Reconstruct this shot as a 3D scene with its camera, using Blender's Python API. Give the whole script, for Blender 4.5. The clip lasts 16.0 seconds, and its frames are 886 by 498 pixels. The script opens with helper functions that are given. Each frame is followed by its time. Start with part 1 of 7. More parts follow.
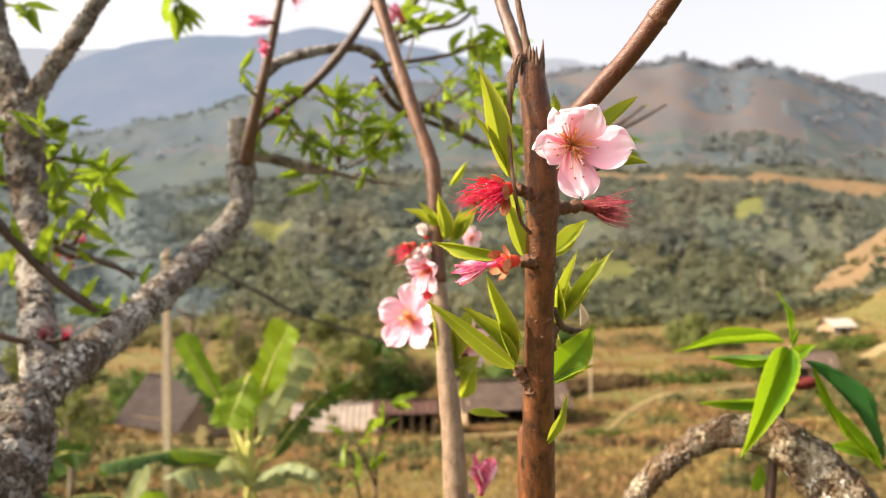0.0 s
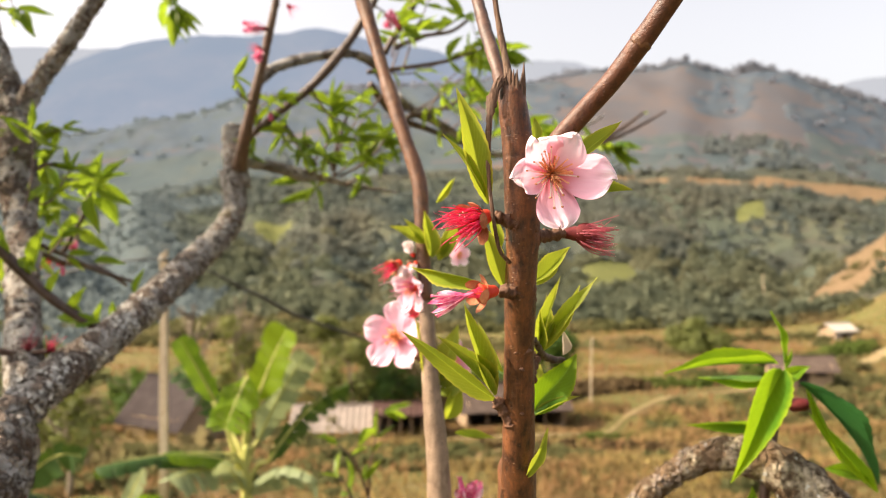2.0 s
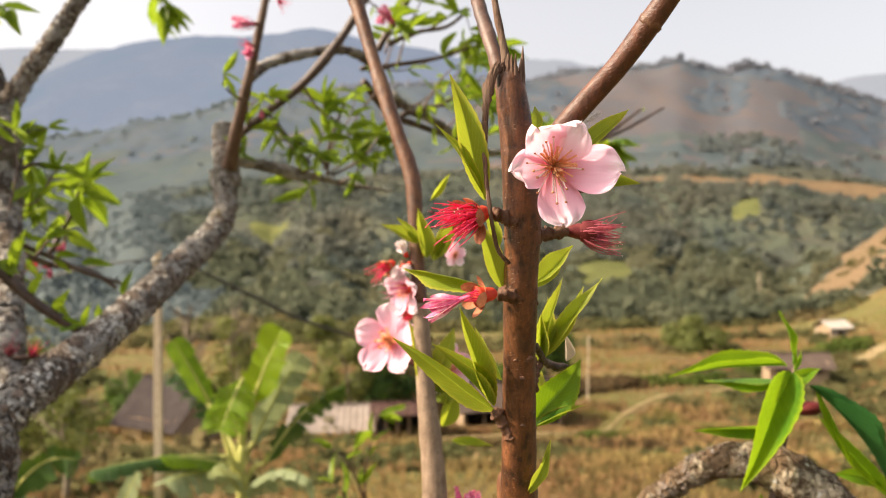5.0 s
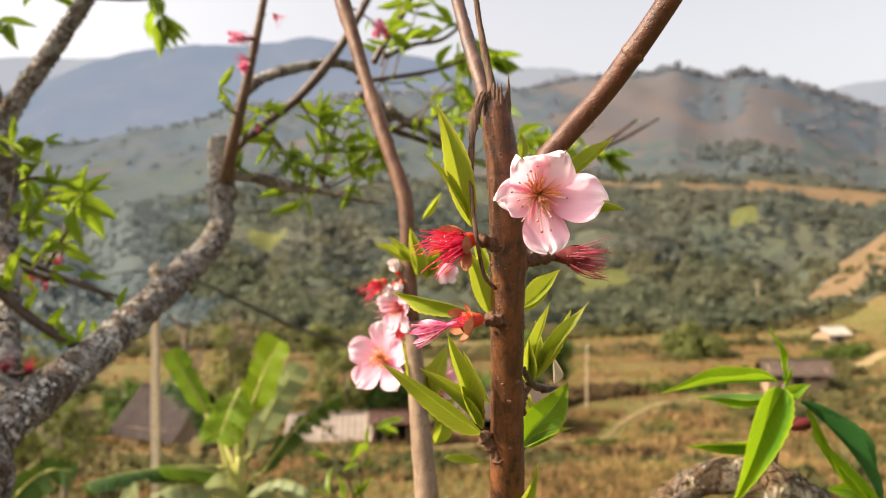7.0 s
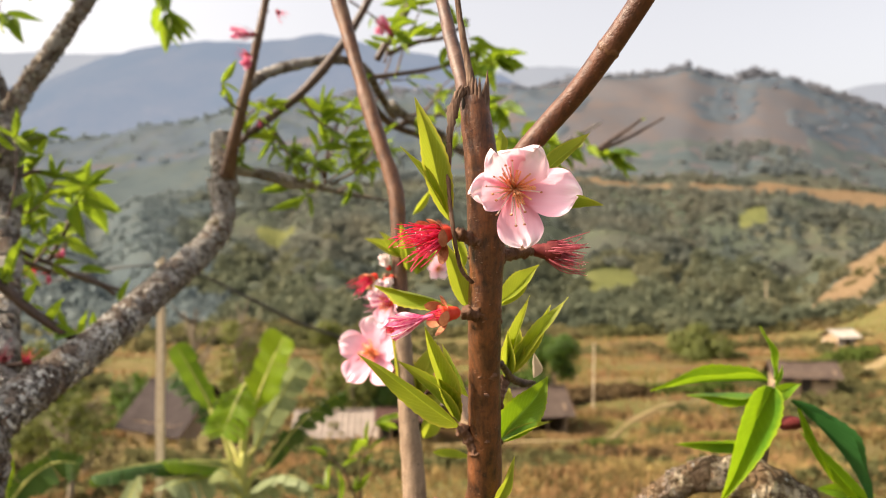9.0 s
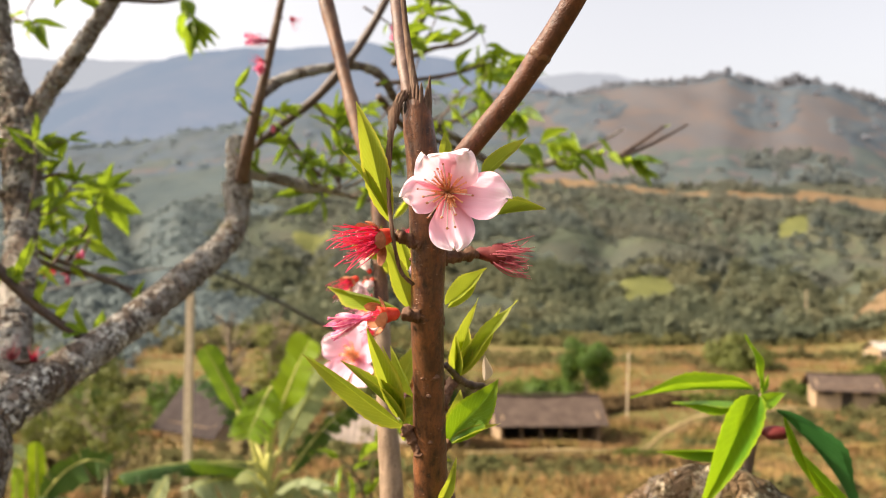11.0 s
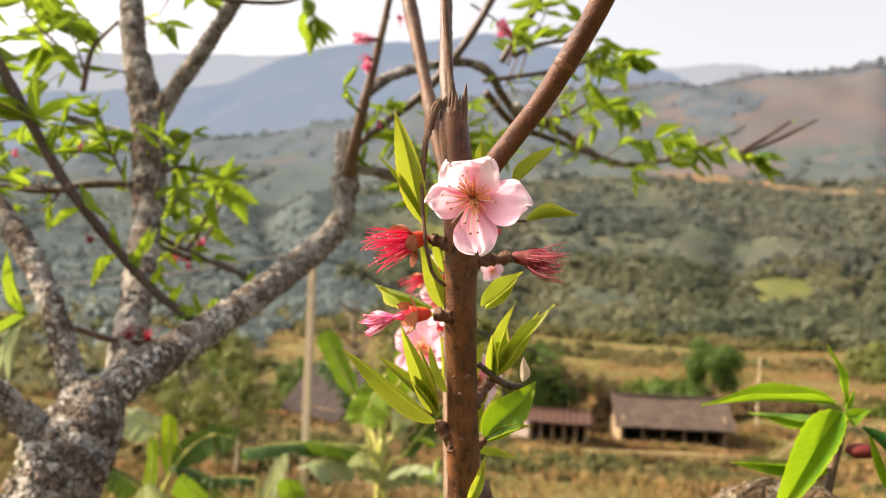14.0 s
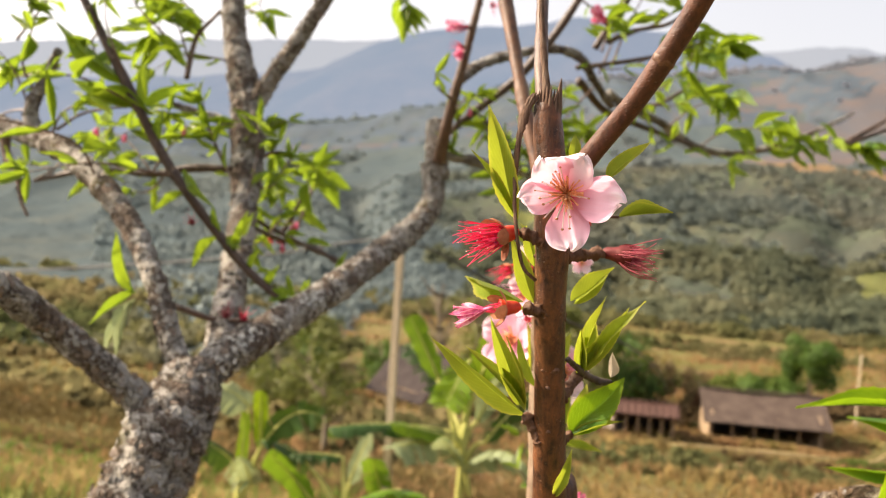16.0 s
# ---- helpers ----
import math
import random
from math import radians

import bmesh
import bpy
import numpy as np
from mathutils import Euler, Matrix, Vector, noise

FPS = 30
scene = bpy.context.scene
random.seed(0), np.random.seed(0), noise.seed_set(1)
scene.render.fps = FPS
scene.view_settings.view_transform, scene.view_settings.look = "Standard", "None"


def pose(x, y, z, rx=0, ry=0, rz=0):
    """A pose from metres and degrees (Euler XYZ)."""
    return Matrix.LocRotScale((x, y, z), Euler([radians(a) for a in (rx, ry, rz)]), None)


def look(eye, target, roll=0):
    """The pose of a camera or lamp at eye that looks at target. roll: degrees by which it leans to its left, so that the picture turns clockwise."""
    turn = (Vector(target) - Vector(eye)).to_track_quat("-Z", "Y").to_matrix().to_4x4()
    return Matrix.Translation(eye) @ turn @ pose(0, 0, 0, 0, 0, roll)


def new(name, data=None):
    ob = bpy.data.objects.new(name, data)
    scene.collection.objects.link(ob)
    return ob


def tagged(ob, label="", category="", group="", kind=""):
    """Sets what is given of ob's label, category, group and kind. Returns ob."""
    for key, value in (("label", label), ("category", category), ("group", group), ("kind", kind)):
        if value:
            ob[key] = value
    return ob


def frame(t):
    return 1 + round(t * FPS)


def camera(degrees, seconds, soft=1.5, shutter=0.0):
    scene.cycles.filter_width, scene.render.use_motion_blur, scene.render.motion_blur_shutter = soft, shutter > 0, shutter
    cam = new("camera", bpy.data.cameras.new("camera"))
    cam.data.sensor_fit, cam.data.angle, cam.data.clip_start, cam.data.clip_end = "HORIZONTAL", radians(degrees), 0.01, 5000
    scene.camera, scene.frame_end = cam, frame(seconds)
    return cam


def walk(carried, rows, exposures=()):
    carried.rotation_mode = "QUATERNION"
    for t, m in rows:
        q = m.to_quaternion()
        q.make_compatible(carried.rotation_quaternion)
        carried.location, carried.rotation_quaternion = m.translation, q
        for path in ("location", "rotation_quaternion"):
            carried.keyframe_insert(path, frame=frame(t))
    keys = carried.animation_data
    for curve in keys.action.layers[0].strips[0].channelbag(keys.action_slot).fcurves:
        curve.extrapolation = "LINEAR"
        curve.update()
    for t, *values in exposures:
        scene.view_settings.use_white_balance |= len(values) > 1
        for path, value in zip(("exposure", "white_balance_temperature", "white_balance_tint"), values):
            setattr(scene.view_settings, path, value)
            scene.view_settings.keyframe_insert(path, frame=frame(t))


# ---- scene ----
cam = camera(57.4, 16.0, 1.05)
PATH = [
    (0, (-0.006, -0.042, 1.599), (0.0, 1.958, 1.602), -0.2),
    (0.5, (-0.006, -0.038, 1.602), (0.004, 1.962, 1.601), 0.1),
    (1, (-0.003, -0.033, 1.606), (0.009, 1.967, 1.611), 0.2),
    (1.5, (-0.001, -0.03, 1.607), (0.016, 1.97, 1.614), 0.7),
    (2, (0.004, -0.031, 1.61), (0.007, 1.969, 1.617), 0.2),
    (2.5, (0.004, -0.032, 1.61), (0.005, 1.968, 1.616), 0.2),
    (3, (0.005, -0.018, 1.61), (0.005, 1.982, 1.609), 0.0),
    (3.5, (0.006, -0.008, 1.611), (0.011, 1.992, 1.613), 0.3),
    (4, (0.005, -0.007, 1.61), (0.016, 1.993, 1.614), 0.0),
    (6.5, (0.005, -0.007, 1.613), (0.019, 1.993, 1.63), -0.2),
    (7, (0.009, -0.011, 1.617), (0.026, 1.989, 1.642), -0.3),
    (7.5, (0.012, -0.01, 1.616), (0.03, 1.989, 1.644), -0.5),
    (8, (0.012, -0.011, 1.615), (0.039, 1.989, 1.638), 0.2),
    (10.3, (0.046, -0.018, 1.617), (-0.002, 1.981, 1.637), 0.4),
    (10.5, (0.05, -0.019, 1.618), (-0.004, 1.98, 1.644), 0.6),
    (11, (0.056, -0.016, 1.614), (-0.032, 1.981, 1.649), 0.9),
    (11.5, (0.062, -0.014, 1.614), (-0.048, 1.983, 1.652), 0.8),
    (12, (0.072, -0.013, 1.615), (-0.045, 1.984, 1.65), 1.1),
    (12.5, (0.072, -0.012, 1.616), (-0.12, 1.978, 1.646), 1.3),
    (13, (0.076, -0.014, 1.618), (-0.175, 1.97, 1.648), 1.9),
    (13.5, (0.084, -0.018, 1.617), (-0.234, 1.957, 1.635), 2.3),
    (14, (0.092, -0.022, 1.619), (-0.297, 1.94, 1.627), 2.5),
    (14.5, (0.092, -0.025, 1.618), (-0.374, 1.92, 1.597), 3.6),
    (15, (0.096, -0.025, 1.619), (-0.414, 1.909, 1.587), 3.8),
    (15.5, (0.094, -0.027, 1.62), (-0.464, 1.893, 1.58), 4.1),
    (16, (0.091, -0.026, 1.622), (-0.503, 1.883, 1.583), 3.7),
]
EXPOSURES = [(0.0, 1.27, 7250.0, 14.0), (1.5, 1.23, 7250.0, 14.0), (3.0, 1.12, 7250.0, 14.0), (4.0, 1.03, 7250.0, 14.0), (7.5, 1.04, 7250.0, 14.0), (11.0, 1.14, 7250.0, 14.0), (14.0, 1.19, 7250.0, 14.0), (16.0, 1.15, 7250.0, 14.0)]
walk(cam, [(t, look(eye, target, roll)) for t, eye, target, roll in PATH], EXPOSURES)

# ---- lens focus, sky, sun ----
cam.data.dof.use_dof = True
cam.data.dof.focus_distance = 0.285
cam.data.dof.aperture_fstop = 16.0

SUN_ELEV, SUN_AZ = 40.0, 96.0     # degrees; azimuth counted from straight ahead towards the left
world = bpy.data.worlds.new("sky")
scene.world = world
world.use_nodes = True
wn = world.node_tree
wn.nodes.clear()
sky = wn.nodes.new("ShaderNodeTexSky")
sky.sky_type, sky.sun_disc = "NISHITA", False
sky.sun_elevation, sky.sun_rotation = radians(SUN_ELEV), radians(-SUN_AZ)
sky.air_density, sky.dust_density, sky.ozone_density, sky.altitude = 1.0, 9.0, 1.0, 600
bg = wn.nodes.new("ShaderNodeBackground")
bg.inputs["Strength"].default_value = 0.155
soft_sky = wn.nodes.new("ShaderNodeHueSaturation")
soft_sky.inputs["Saturation"].default_value = 0.42
wo = wn.nodes.new("ShaderNodeOutputWorld")
wn.links.new(sky.outputs[0], soft_sky.inputs["Color"])
wn.links.new(soft_sky.outputs[0], bg.inputs[0])
wn.links.new(bg.outputs[0], wo.inputs[0])

sun_data = bpy.data.lights.new("sun", "SUN")
sun_data.energy, sun_data.angle, sun_data.color = 4.15, radians(0.6), (1.0, 0.86, 0.66)
sun = new("sun", sun_data)
to_sun = Vector((-math.sin(radians(SUN_AZ)) * math.cos(radians(SUN_ELEV)), math.cos(radians(SUN_AZ)) * math.cos(radians(SUN_ELEV)), math.sin(radians(SUN_ELEV))))
sun.matrix_basis = look(to_sun * 20, (0, 0, 0))


# ---- materials ----
class Nodes:
    """A small wrapper to write node materials briefly."""

    def __init__(self, name):
        self.mat = bpy.data.materials.new(name)
        self.mat.use_nodes = True
        self.tree = self.mat.node_tree
        self.tree.nodes.clear()

    def add(self, kind, ins=None, operation="", feature="", blend=""):
        n = self.tree.nodes.new("ShaderNode" + kind)
        if operation:
            n.operation = operation
        if feature:
            n.feature = feature
        if blend:
            n.data_type, n.blend_type = "RGBA", blend
        for k, v in (ins or {}).items():
            if isinstance(v, bpy.types.NodeSocket):
                self.tree.links.new(v, n.inputs[k])
            else:
                n.inputs[k].default_value = v
        return n

    def coords(self, which="Object", scale=(1, 1, 1)):
        c = self.add("TexCoord")
        return self.add("Mapping", {0: c.outputs[which], 3: scale}).outputs[0]

    def world(self, scale=(1, 1, 1)):
        return self.add("Mapping", {0: self.add("NewGeometry").outputs["Position"], 3: scale}).outputs[0]

    def noise(self, vec, scale, detail=4, rough=0.55, distortion=0.0):
        return self.add("TexNoise", {"Vector": vec, "Scale": scale, "Detail": detail, "Roughness": rough, "Distortion": distortion}).outputs[0]

    def voronoi(self, vec, scale, feature="F1"):
        return self.add("TexVoronoi", {"Vector": vec, "Scale": scale}, feature=feature).outputs[0]

    def ramp(self, fac, *stops):
        n = self.add("ValToRGB", {0: fac})
        e = n.color_ramp.elements
        while len(e) < len(stops):
            e.new(0.5)
        for el, (p, c) in zip(e, stops):
            el.position = p
            el.color = (*c, 1) if isinstance(c, tuple) else (c, c, c, 1)
        return n.outputs[0]

    def mix(self, fac, a, b, blend="MIX"):
        n = self.add("Mix", blend=blend)
        for i, v in ((0, fac), (6, a), (7, b)):
            if isinstance(v, bpy.types.NodeSocket):
                self.tree.links.new(v, n.inputs[i])
            else:
                n.inputs[i].default_value = v if i == 0 else (*v, 1)
        return n.outputs[2]

    def math(self, op, a, b=0.0):
        return self.add("Math", {0: a, 1: b}, operation=op).outputs[0]

    def bump(self, height, strength, distance):
        return self.add("Bump", {"Height": height, "Strength": strength, "Distance": distance}).outputs[0]

    def rand(self):
        return self.add("ObjectInfo").outputs["Random"]

    def island(self):
        return self.add("NewGeometry").outputs["Random Per Island"]

    def finish(self, shader):
        self.tree.links.new(shader, self.add("OutputMaterial").inputs[0])
        return self.mat

    def principled(self, colour, rough=0.6, normal=None, spec=0.4, **more):
        ins = {"Base Color": colour if isinstance(colour, bpy.types.NodeSocket) else (*colour, 1), "Roughness": rough, "Specular IOR Level": spec}
        if normal is not None:
            ins["Normal"] = normal
        ins.update(more)
        return self.add("BsdfPrincipled", ins).outputs[0]


def leaf_material(name, dark, light, through_col, gloss=0.42, amount=0.5, vein=True, rim=None, joined_leaves=False):
    n = Nodes(name)
    vec = n.coords("Generated")
    obj = n.coords("Object")
    var = n.noise(n.world(), 45.0, 3)
    base = n.mix(n.ramp(var, (0.3, 0.0), (0.7, 1.0)), dark, light)
    r = n.island() if joined_leaves else n.rand()
    base = n.mix(n.math("MULTIPLY", n.math("POWER", r, 1.5), 0.75), n.mix(0.35, base, dark), light)
    spots = n.noise(n.world(), 190.0, 4, 0.7)
    base = n.mix(n.ramp(spots, (0.52, 0.0), (0.75, 0.55)), base, dark)
    if vein:
        sep = n.add("SeparateXYZ", {0: n.coords("UV")}).outputs
        mid = n.math("ABSOLUTE", n.math("SUBTRACT", sep[0], 0.5))
        rib = n.ramp(mid, (0.0, 1.0), (0.045, 0.0))
        slant = n.math("ADD", n.math("MULTIPLY", sep[1], 13.0), n.math("MULTIPLY", mid, -9.0))
        side = n.ramp(n.math("ABSOLUTE", n.math("SUBTRACT", n.math("FRACT", slant), 0.5)), (0.0, 1.0), (0.09, 0.0))
        lines = n.math("MAXIMUM", rib, n.math("MULTIPLY", side, 0.35))
        base = n.mix(n.math("MULTIPLY", lines, 0.6), base, tuple(min(1, c * 1.7 + 0.03) for c in light))
        if rim is not None:
            base = n.mix(n.ramp(n.math("ADD", mid, n.math("MULTIPLY", n.math("SUBTRACT", var, 0.5), 0.12)), (0.40, 0.0), (0.49, 0.85)), base, rim)
            base = n.mix(n.ramp(n.math("SUBTRACT", sep[1], n.math("MULTIPLY", r, 0.25)), (0.55, 0.0), (0.95, 0.6)), base, rim)
        normal = n.bump(n.math("ADD", lines, n.math("MULTIPLY", spots, 0.6)), 0.4, 0.0006)
    else:
        normal = n.bump(var, 0.3, 0.004)
    tcol = n.mix(0.5, base, through_col)
    p = n.principled(base, gloss, normal, 0.22)
    t = n.add("BsdfTranslucent", {"Color": tcol, "Normal": normal}).outputs[0]
    return n.finish(n.add("MixShader", {0: amount, 1: p, 2: t}).outputs[0])


M = {}
M["leaf_young"] = leaf_material("leaf_young", (0.095, 0.16, 0.018), (0.25, 0.31, 0.038), (0.56, 0.63, 0.04), 0.40, 0.48, rim=(0.42, 0.37, 0.06))
M["leaf_green"] = leaf_material("leaf_green", (0.024, 0.115, 0.013), (0.130, 0.260, 0.016), (0.44, 0.66, 0.014), 0.34, 0.45, rim=(0.24, 0.32, 0.018))
# shaded copy of the green leaf, its shade put into the colour
M["leaf_shaded"] = leaf_material("leaf_shaded", (0.010, 0.060, 0.020), (0.032, 0.125, 0.032), (0.12, 0.30, 0.03), 0.34, 0.3)
M["leaf_tree"] = leaf_material("leaf_tree", (0.022, 0.090, 0.018), (0.21, 0.28, 0.026), (0.44, 0.62, 0.03), 0.34, 0.42)
M["foliage"] = leaf_material("foliage", (0.022, 0.090, 0.018), (0.21, 0.28, 0.026), (0.44, 0.62, 0.03), 0.34, 0.42, joined_leaves=True)
M["leaf_banana"] = leaf_material("leaf_banana", (0.06, 0.155, 0.012), (0.20, 0.29, 0.018), (0.50, 0.62, 0.02), 0.33, 0.5, vein=False)
M["leaf_banana_mid"] = leaf_material("leaf_banana_mid", (0.034, 0.11, 0.014), (0.105, 0.20, 0.02), (0.32, 0.46, 0.02), 0.35, 0.38, vein=False)
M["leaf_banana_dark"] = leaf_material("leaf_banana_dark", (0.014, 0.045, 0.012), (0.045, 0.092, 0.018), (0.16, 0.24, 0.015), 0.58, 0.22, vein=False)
M["leaf_banana_pale"] = leaf_material("leaf_banana_pale", (0.15, 0.19, 0.095), (0.30, 0.34, 0.19), (0.4, 0.46, 0.18), 0.5, 0.35, vein=False)
M["leaf_pale"] = leaf_material("leaf_pale", (0.24, 0.30, 0.15), (0.40, 0.46, 0.26), (0.5, 0.56, 0.3), 0.5, 0.3)
M["bud_scale"] = leaf_material("bud_scale", (0.42, 0.34, 0.24), (0.62, 0.55, 0.44), (0.6, 0.5, 0.38), 0.5, 0.3)
M["crown"] = leaf_material("crown", (0.024, 0.060, 0.013), (0.070, 0.125, 0.022), (0.17, 0.27, 0.025), 0.6, 0.3, vein=False)


def petal_material():
    n = Nodes("petal")
    sep = n.add("SeparateXYZ", {0: n.coords("Generated")}).outputs
    grain = n.noise(n.world(), 420.0, 3)
    streak = n.noise(n.coords("Generated", (26, 2.0, 1)), 1.0, 3)
    along = n.math("ADD", sep[1], n.math("MULTIPLY", n.math("SUBTRACT", streak, 0.5), 0.25))
    col = n.ramp(along, (0.0, (0.76, 0.08, 0.13)), (0.13, (0.84, 0.25, 0.34)), (0.34, (0.88, 0.40, 0.55)), (0.74, (0.90, 0.54, 0.685)), (1.0, (0.96, 0.86, 0.91)))
    col = n.mix(n.math("MULTIPLY", n.math("POWER", n.rand(), 2.0), 0.6), col, (0.94, 0.86, 0.90))
    normal = n.bump(n.math("ADD", n.math("MULTIPLY", streak, 0.8), n.math("MULTIPLY", grain, 0.3)), 0.35, 0.0006)
    p = n.principled(col, 0.55, normal, 0.25)
    t = n.add("BsdfTranslucent", {"Color": col}).outputs[0]
    return n.finish(n.add("MixShader", {0: 0.38, 1: p, 2: t}).outputs[0])


def simple(name, a, b, scale, rough=0.6, bump=0.3, dist=0.001, glow=None, spec=0.3, through_amount=0.0):
    n = Nodes(name)
    v = n.noise(n.world(), scale, 5, 0.6)
    col = n.mix(n.ramp(v, (0.3, 0.0), (0.7, 1.0)), a, b)
    col = n.mix(n.math("MULTIPLY", n.rand(), 0.3), col, b)
    s = n.principled(col, rough, n.bump(v, bump, dist), spec)
    if through_amount:
        t = n.add("BsdfTranslucent", {"Color": col}).outputs[0]
        s = n.add("MixShader", {0: through_amount, 1: s, 2: t}).outputs[0]
    return n.finish(s)


M["petal"] = petal_material()
def wilted_material():
    n = Nodes("petal_wilted")
    sep = n.add("SeparateXYZ", {0: n.coords("Generated")}).outputs
    v = n.noise(n.world(), 380, 5, 0.7)
    col = n.mix(n.ramp(v, (0.35, 0.0), (0.65, 1.0)), (0.62, 0.045, 0.20), (0.86, 0.30, 0.47))
    rim = n.math("ADD", n.math("MULTIPLY", n.math("ABSOLUTE", n.math("SUBTRACT", sep[0], 0.5)), 1.3), n.math("MULTIPLY", sep[1], 0.42))
    col = n.mix(n.ramp(n.math("ADD", rim, n.math("MULTIPLY", n.math("SUBTRACT", v, 0.5), 0.5)), (0.62, 0.0), (0.95, 0.9)), col, (0.92, 0.74, 0.80))
    s = n.principled(col, 0.5, n.bump(v, 0.6, 0.0008), 0.3)
    t = n.add("BsdfTranslucent", {"Color": col}).outputs[0]
    return n.finish(n.add("MixShader", {0: 0.3, 1: s, 2: t}).outputs[0])


M["petal_wilted"] = wilted_material()
M["petal_white"] = simple("petal_white", (0.84, 0.72, 0.74), (0.88, 0.82, 0.82), 200, 0.5, 0.3, 0.0005, through_amount=0.3)
M["filament"] = simple("filament", (0.72, 0.018, 0.10), (0.88, 0.10, 0.24), 300, 0.45, 0.2, 0.0003, through_amount=0.4)
M["filament_dull"] = simple("filament_dull", (0.38, 0.03, 0.07), (0.64, 0.20, 0.25), 420, 0.55, 0.2, 0.0003, through_amount=0.4)
M["filament_pale"] = simple("filament_pale", (0.95, 0.80, 0.74), (0.97, 0.90, 0.85), 300, 0.5, 0.1, 0.0003, through_amount=0.45)
M["filament_orange"] = simple("filament_orange", (0.93, 0.47, 0.25), (0.96, 0.70, 0.42), 300, 0.5, 0.1, 0.0003, through_amount=0.5)
M["anther"] = simple("anther", (0.40, 0.11, 0.08), (0.66, 0.32, 0.16), 900, 0.7, 0.3, 0.0003)
M["calyx"] = simple("calyx", (0.62, 0.025, 0.025), (0.72, 0.11, 0.05), 260, 0.5, 0.4, 0.0005, through_amount=0.3)
M["throat"] = simple("throat", (0.85, 0.30, 0.20), (0.92, 0.45, 0.25), 300, 0.5, 0.2, 0.0004, through_amount=0.3)
M["sepal"] = simple("sepal", (0.26, 0.07, 0.035), (0.46, 0.20, 0.10), 420, 0.75, 0.8, 0.0008, through_amount=0.15)
M["sepal_dull"] = simple("sepal_dull", (0.11, 0.012, 0.018), (0.22, 0.04, 0.038), 350, 0.6, 0.4, 0.0005, through_amount=0.2)
M["sepal_red"] = simple("sepal_red", (0.55, 0.03, 0.04), (0.7, 0.12, 0.09), 350, 0.5, 0.4, 0.0005, through_amount=0.2)
def fibre_material():
    n = Nodes("deadwood")
    f = n.noise(n.world((900, 900, 60)), 1.0, 4, 0.7)
    g = n.noise(n.world(), 150, 3)
    col = n.mix(n.ramp(f, (0.32, 0.0), (0.68, 1.0)), (0.04, 0.022, 0.016), (0.20, 0.12, 0.082))
    col = n.mix(n.ramp(g, (0.45, 0.0), (0.7, 0.4)), col, (0.22, 0.17, 0.13))
    return n.finish(n.principled(col, 0.85, n.bump(f, 0.9, 0.0012), 0.2))


M["deadwood"] = fibre_material()
M["spur"] = simple("spur", (0.06, 0.028, 0.018), (0.16, 0.08, 0.045), 420, 0.7, 1.0, 0.001)


def shoot_bark(name, low, high, grey, pale=0.4, blot=0.0):
    """Smooth young bark with small pale lenticels, streaks and faint rings."""
    n = Nodes(name)
    pos = n.world()
    v = n.noise(pos, 150, 6, 0.7)
    streak = n.noise(n.world((1, 1, 0.12)), 420, 4, 0.65)
    both = n.math("ADD", n.math("MULTIPLY", v, 0.6), n.math("MULTIPLY", streak, 0.4))
    col = n.mix(n.ramp(both, (0.38, 0.0), (0.62, 1.0)), low, high)
    film = n.noise(n.world((1, 1, 0.35)), 70, 5, 0.65)
    col = n.mix(n.ramp(film, (0.52, 0.0), (0.72, 0.65)), col, grey)
    dark = n.noise(pos, 300, 4, 0.7)
    col = n.mix(n.ramp(dark, (0.56, 0.0), (0.72, 0.8)), col, tuple(c * 0.45 for c in low))
    spots = n.voronoi(n.world((1, 1, 1.9)), 420)
    pick = n.noise(pos, 240, 2)
    dots = n.math("MULTIPLY", n.ramp(spots, (0.10, 1.0), (0.26, 0.0)), n.ramp(pick, (0.52, 0.0), (0.64, 1.0)))
    blotch = n.noise(n.world((1, 1, 0.5)), 95, 4, 0.7)
    col = n.mix(n.ramp(blotch, (0.50, 0.0), (0.66, blot)), col, tuple(c * 0.7 for c in low))
    col = n.mix(n.math("MULTIPLY", dots, pale), col, (0.45, 0.31, 0.20))
    rings = n.noise(n.world((0.3, 0.3, 3.2)), 380, 3)
    h = n.math("ADD", n.math("MULTIPLY", dots, 0.5), n.math("ADD", n.math("MULTIPLY", v, 0.9), n.math("ADD", n.math("MULTIPLY", rings, 0.12), n.math("MULTIPLY", dark, 0.5))))
    return n.finish(n.principled(col, n.ramp(v, (0.3, 0.38), (0.7, 0.62)), n.bump(h, 0.55, 0.0009), 0.42))


M["bark_young"] = shoot_bark("bark_young", (0.022, 0.009, 0.005), (0.178, 0.062, 0.019), (0.155, 0.070, 0.033), 0.28, 0.5)
M["bark_side"] = shoot_bark("bark_side", (0.036, 0.013, 0.008), (0.120, 0.041, 0.019), (0.145, 0.068, 0.040), 0.16)
M["bark_back"] = shoot_bark("bark_back", (0.050, 0.022, 0.012), (0.165, 0.072, 0.034), (0.19, 0.115, 0.068))
M["bark_dead"] = shoot_bark("bark_dead", (0.035, 0.019, 0.014), (0.125, 0.062, 0.042), (0.17, 0.11, 0.085))
M["bark_dark"] = shoot_bark("bark_dark", (0.03, 0.019, 0.014), (0.085, 0.05, 0.034), (0.14, 0.10, 0.075))
M["bark_smooth"] = shoot_bark("bark_smooth", (0.13, 0.085, 0.055), (0.30, 0.215, 0.15), (0.46, 0.37, 0.28))
M["bark_twig"] = shoot_bark("bark_twig", (0.05, 0.029, 0.02), (0.13, 0.07, 0.044), (0.21, 0.16, 0.115))


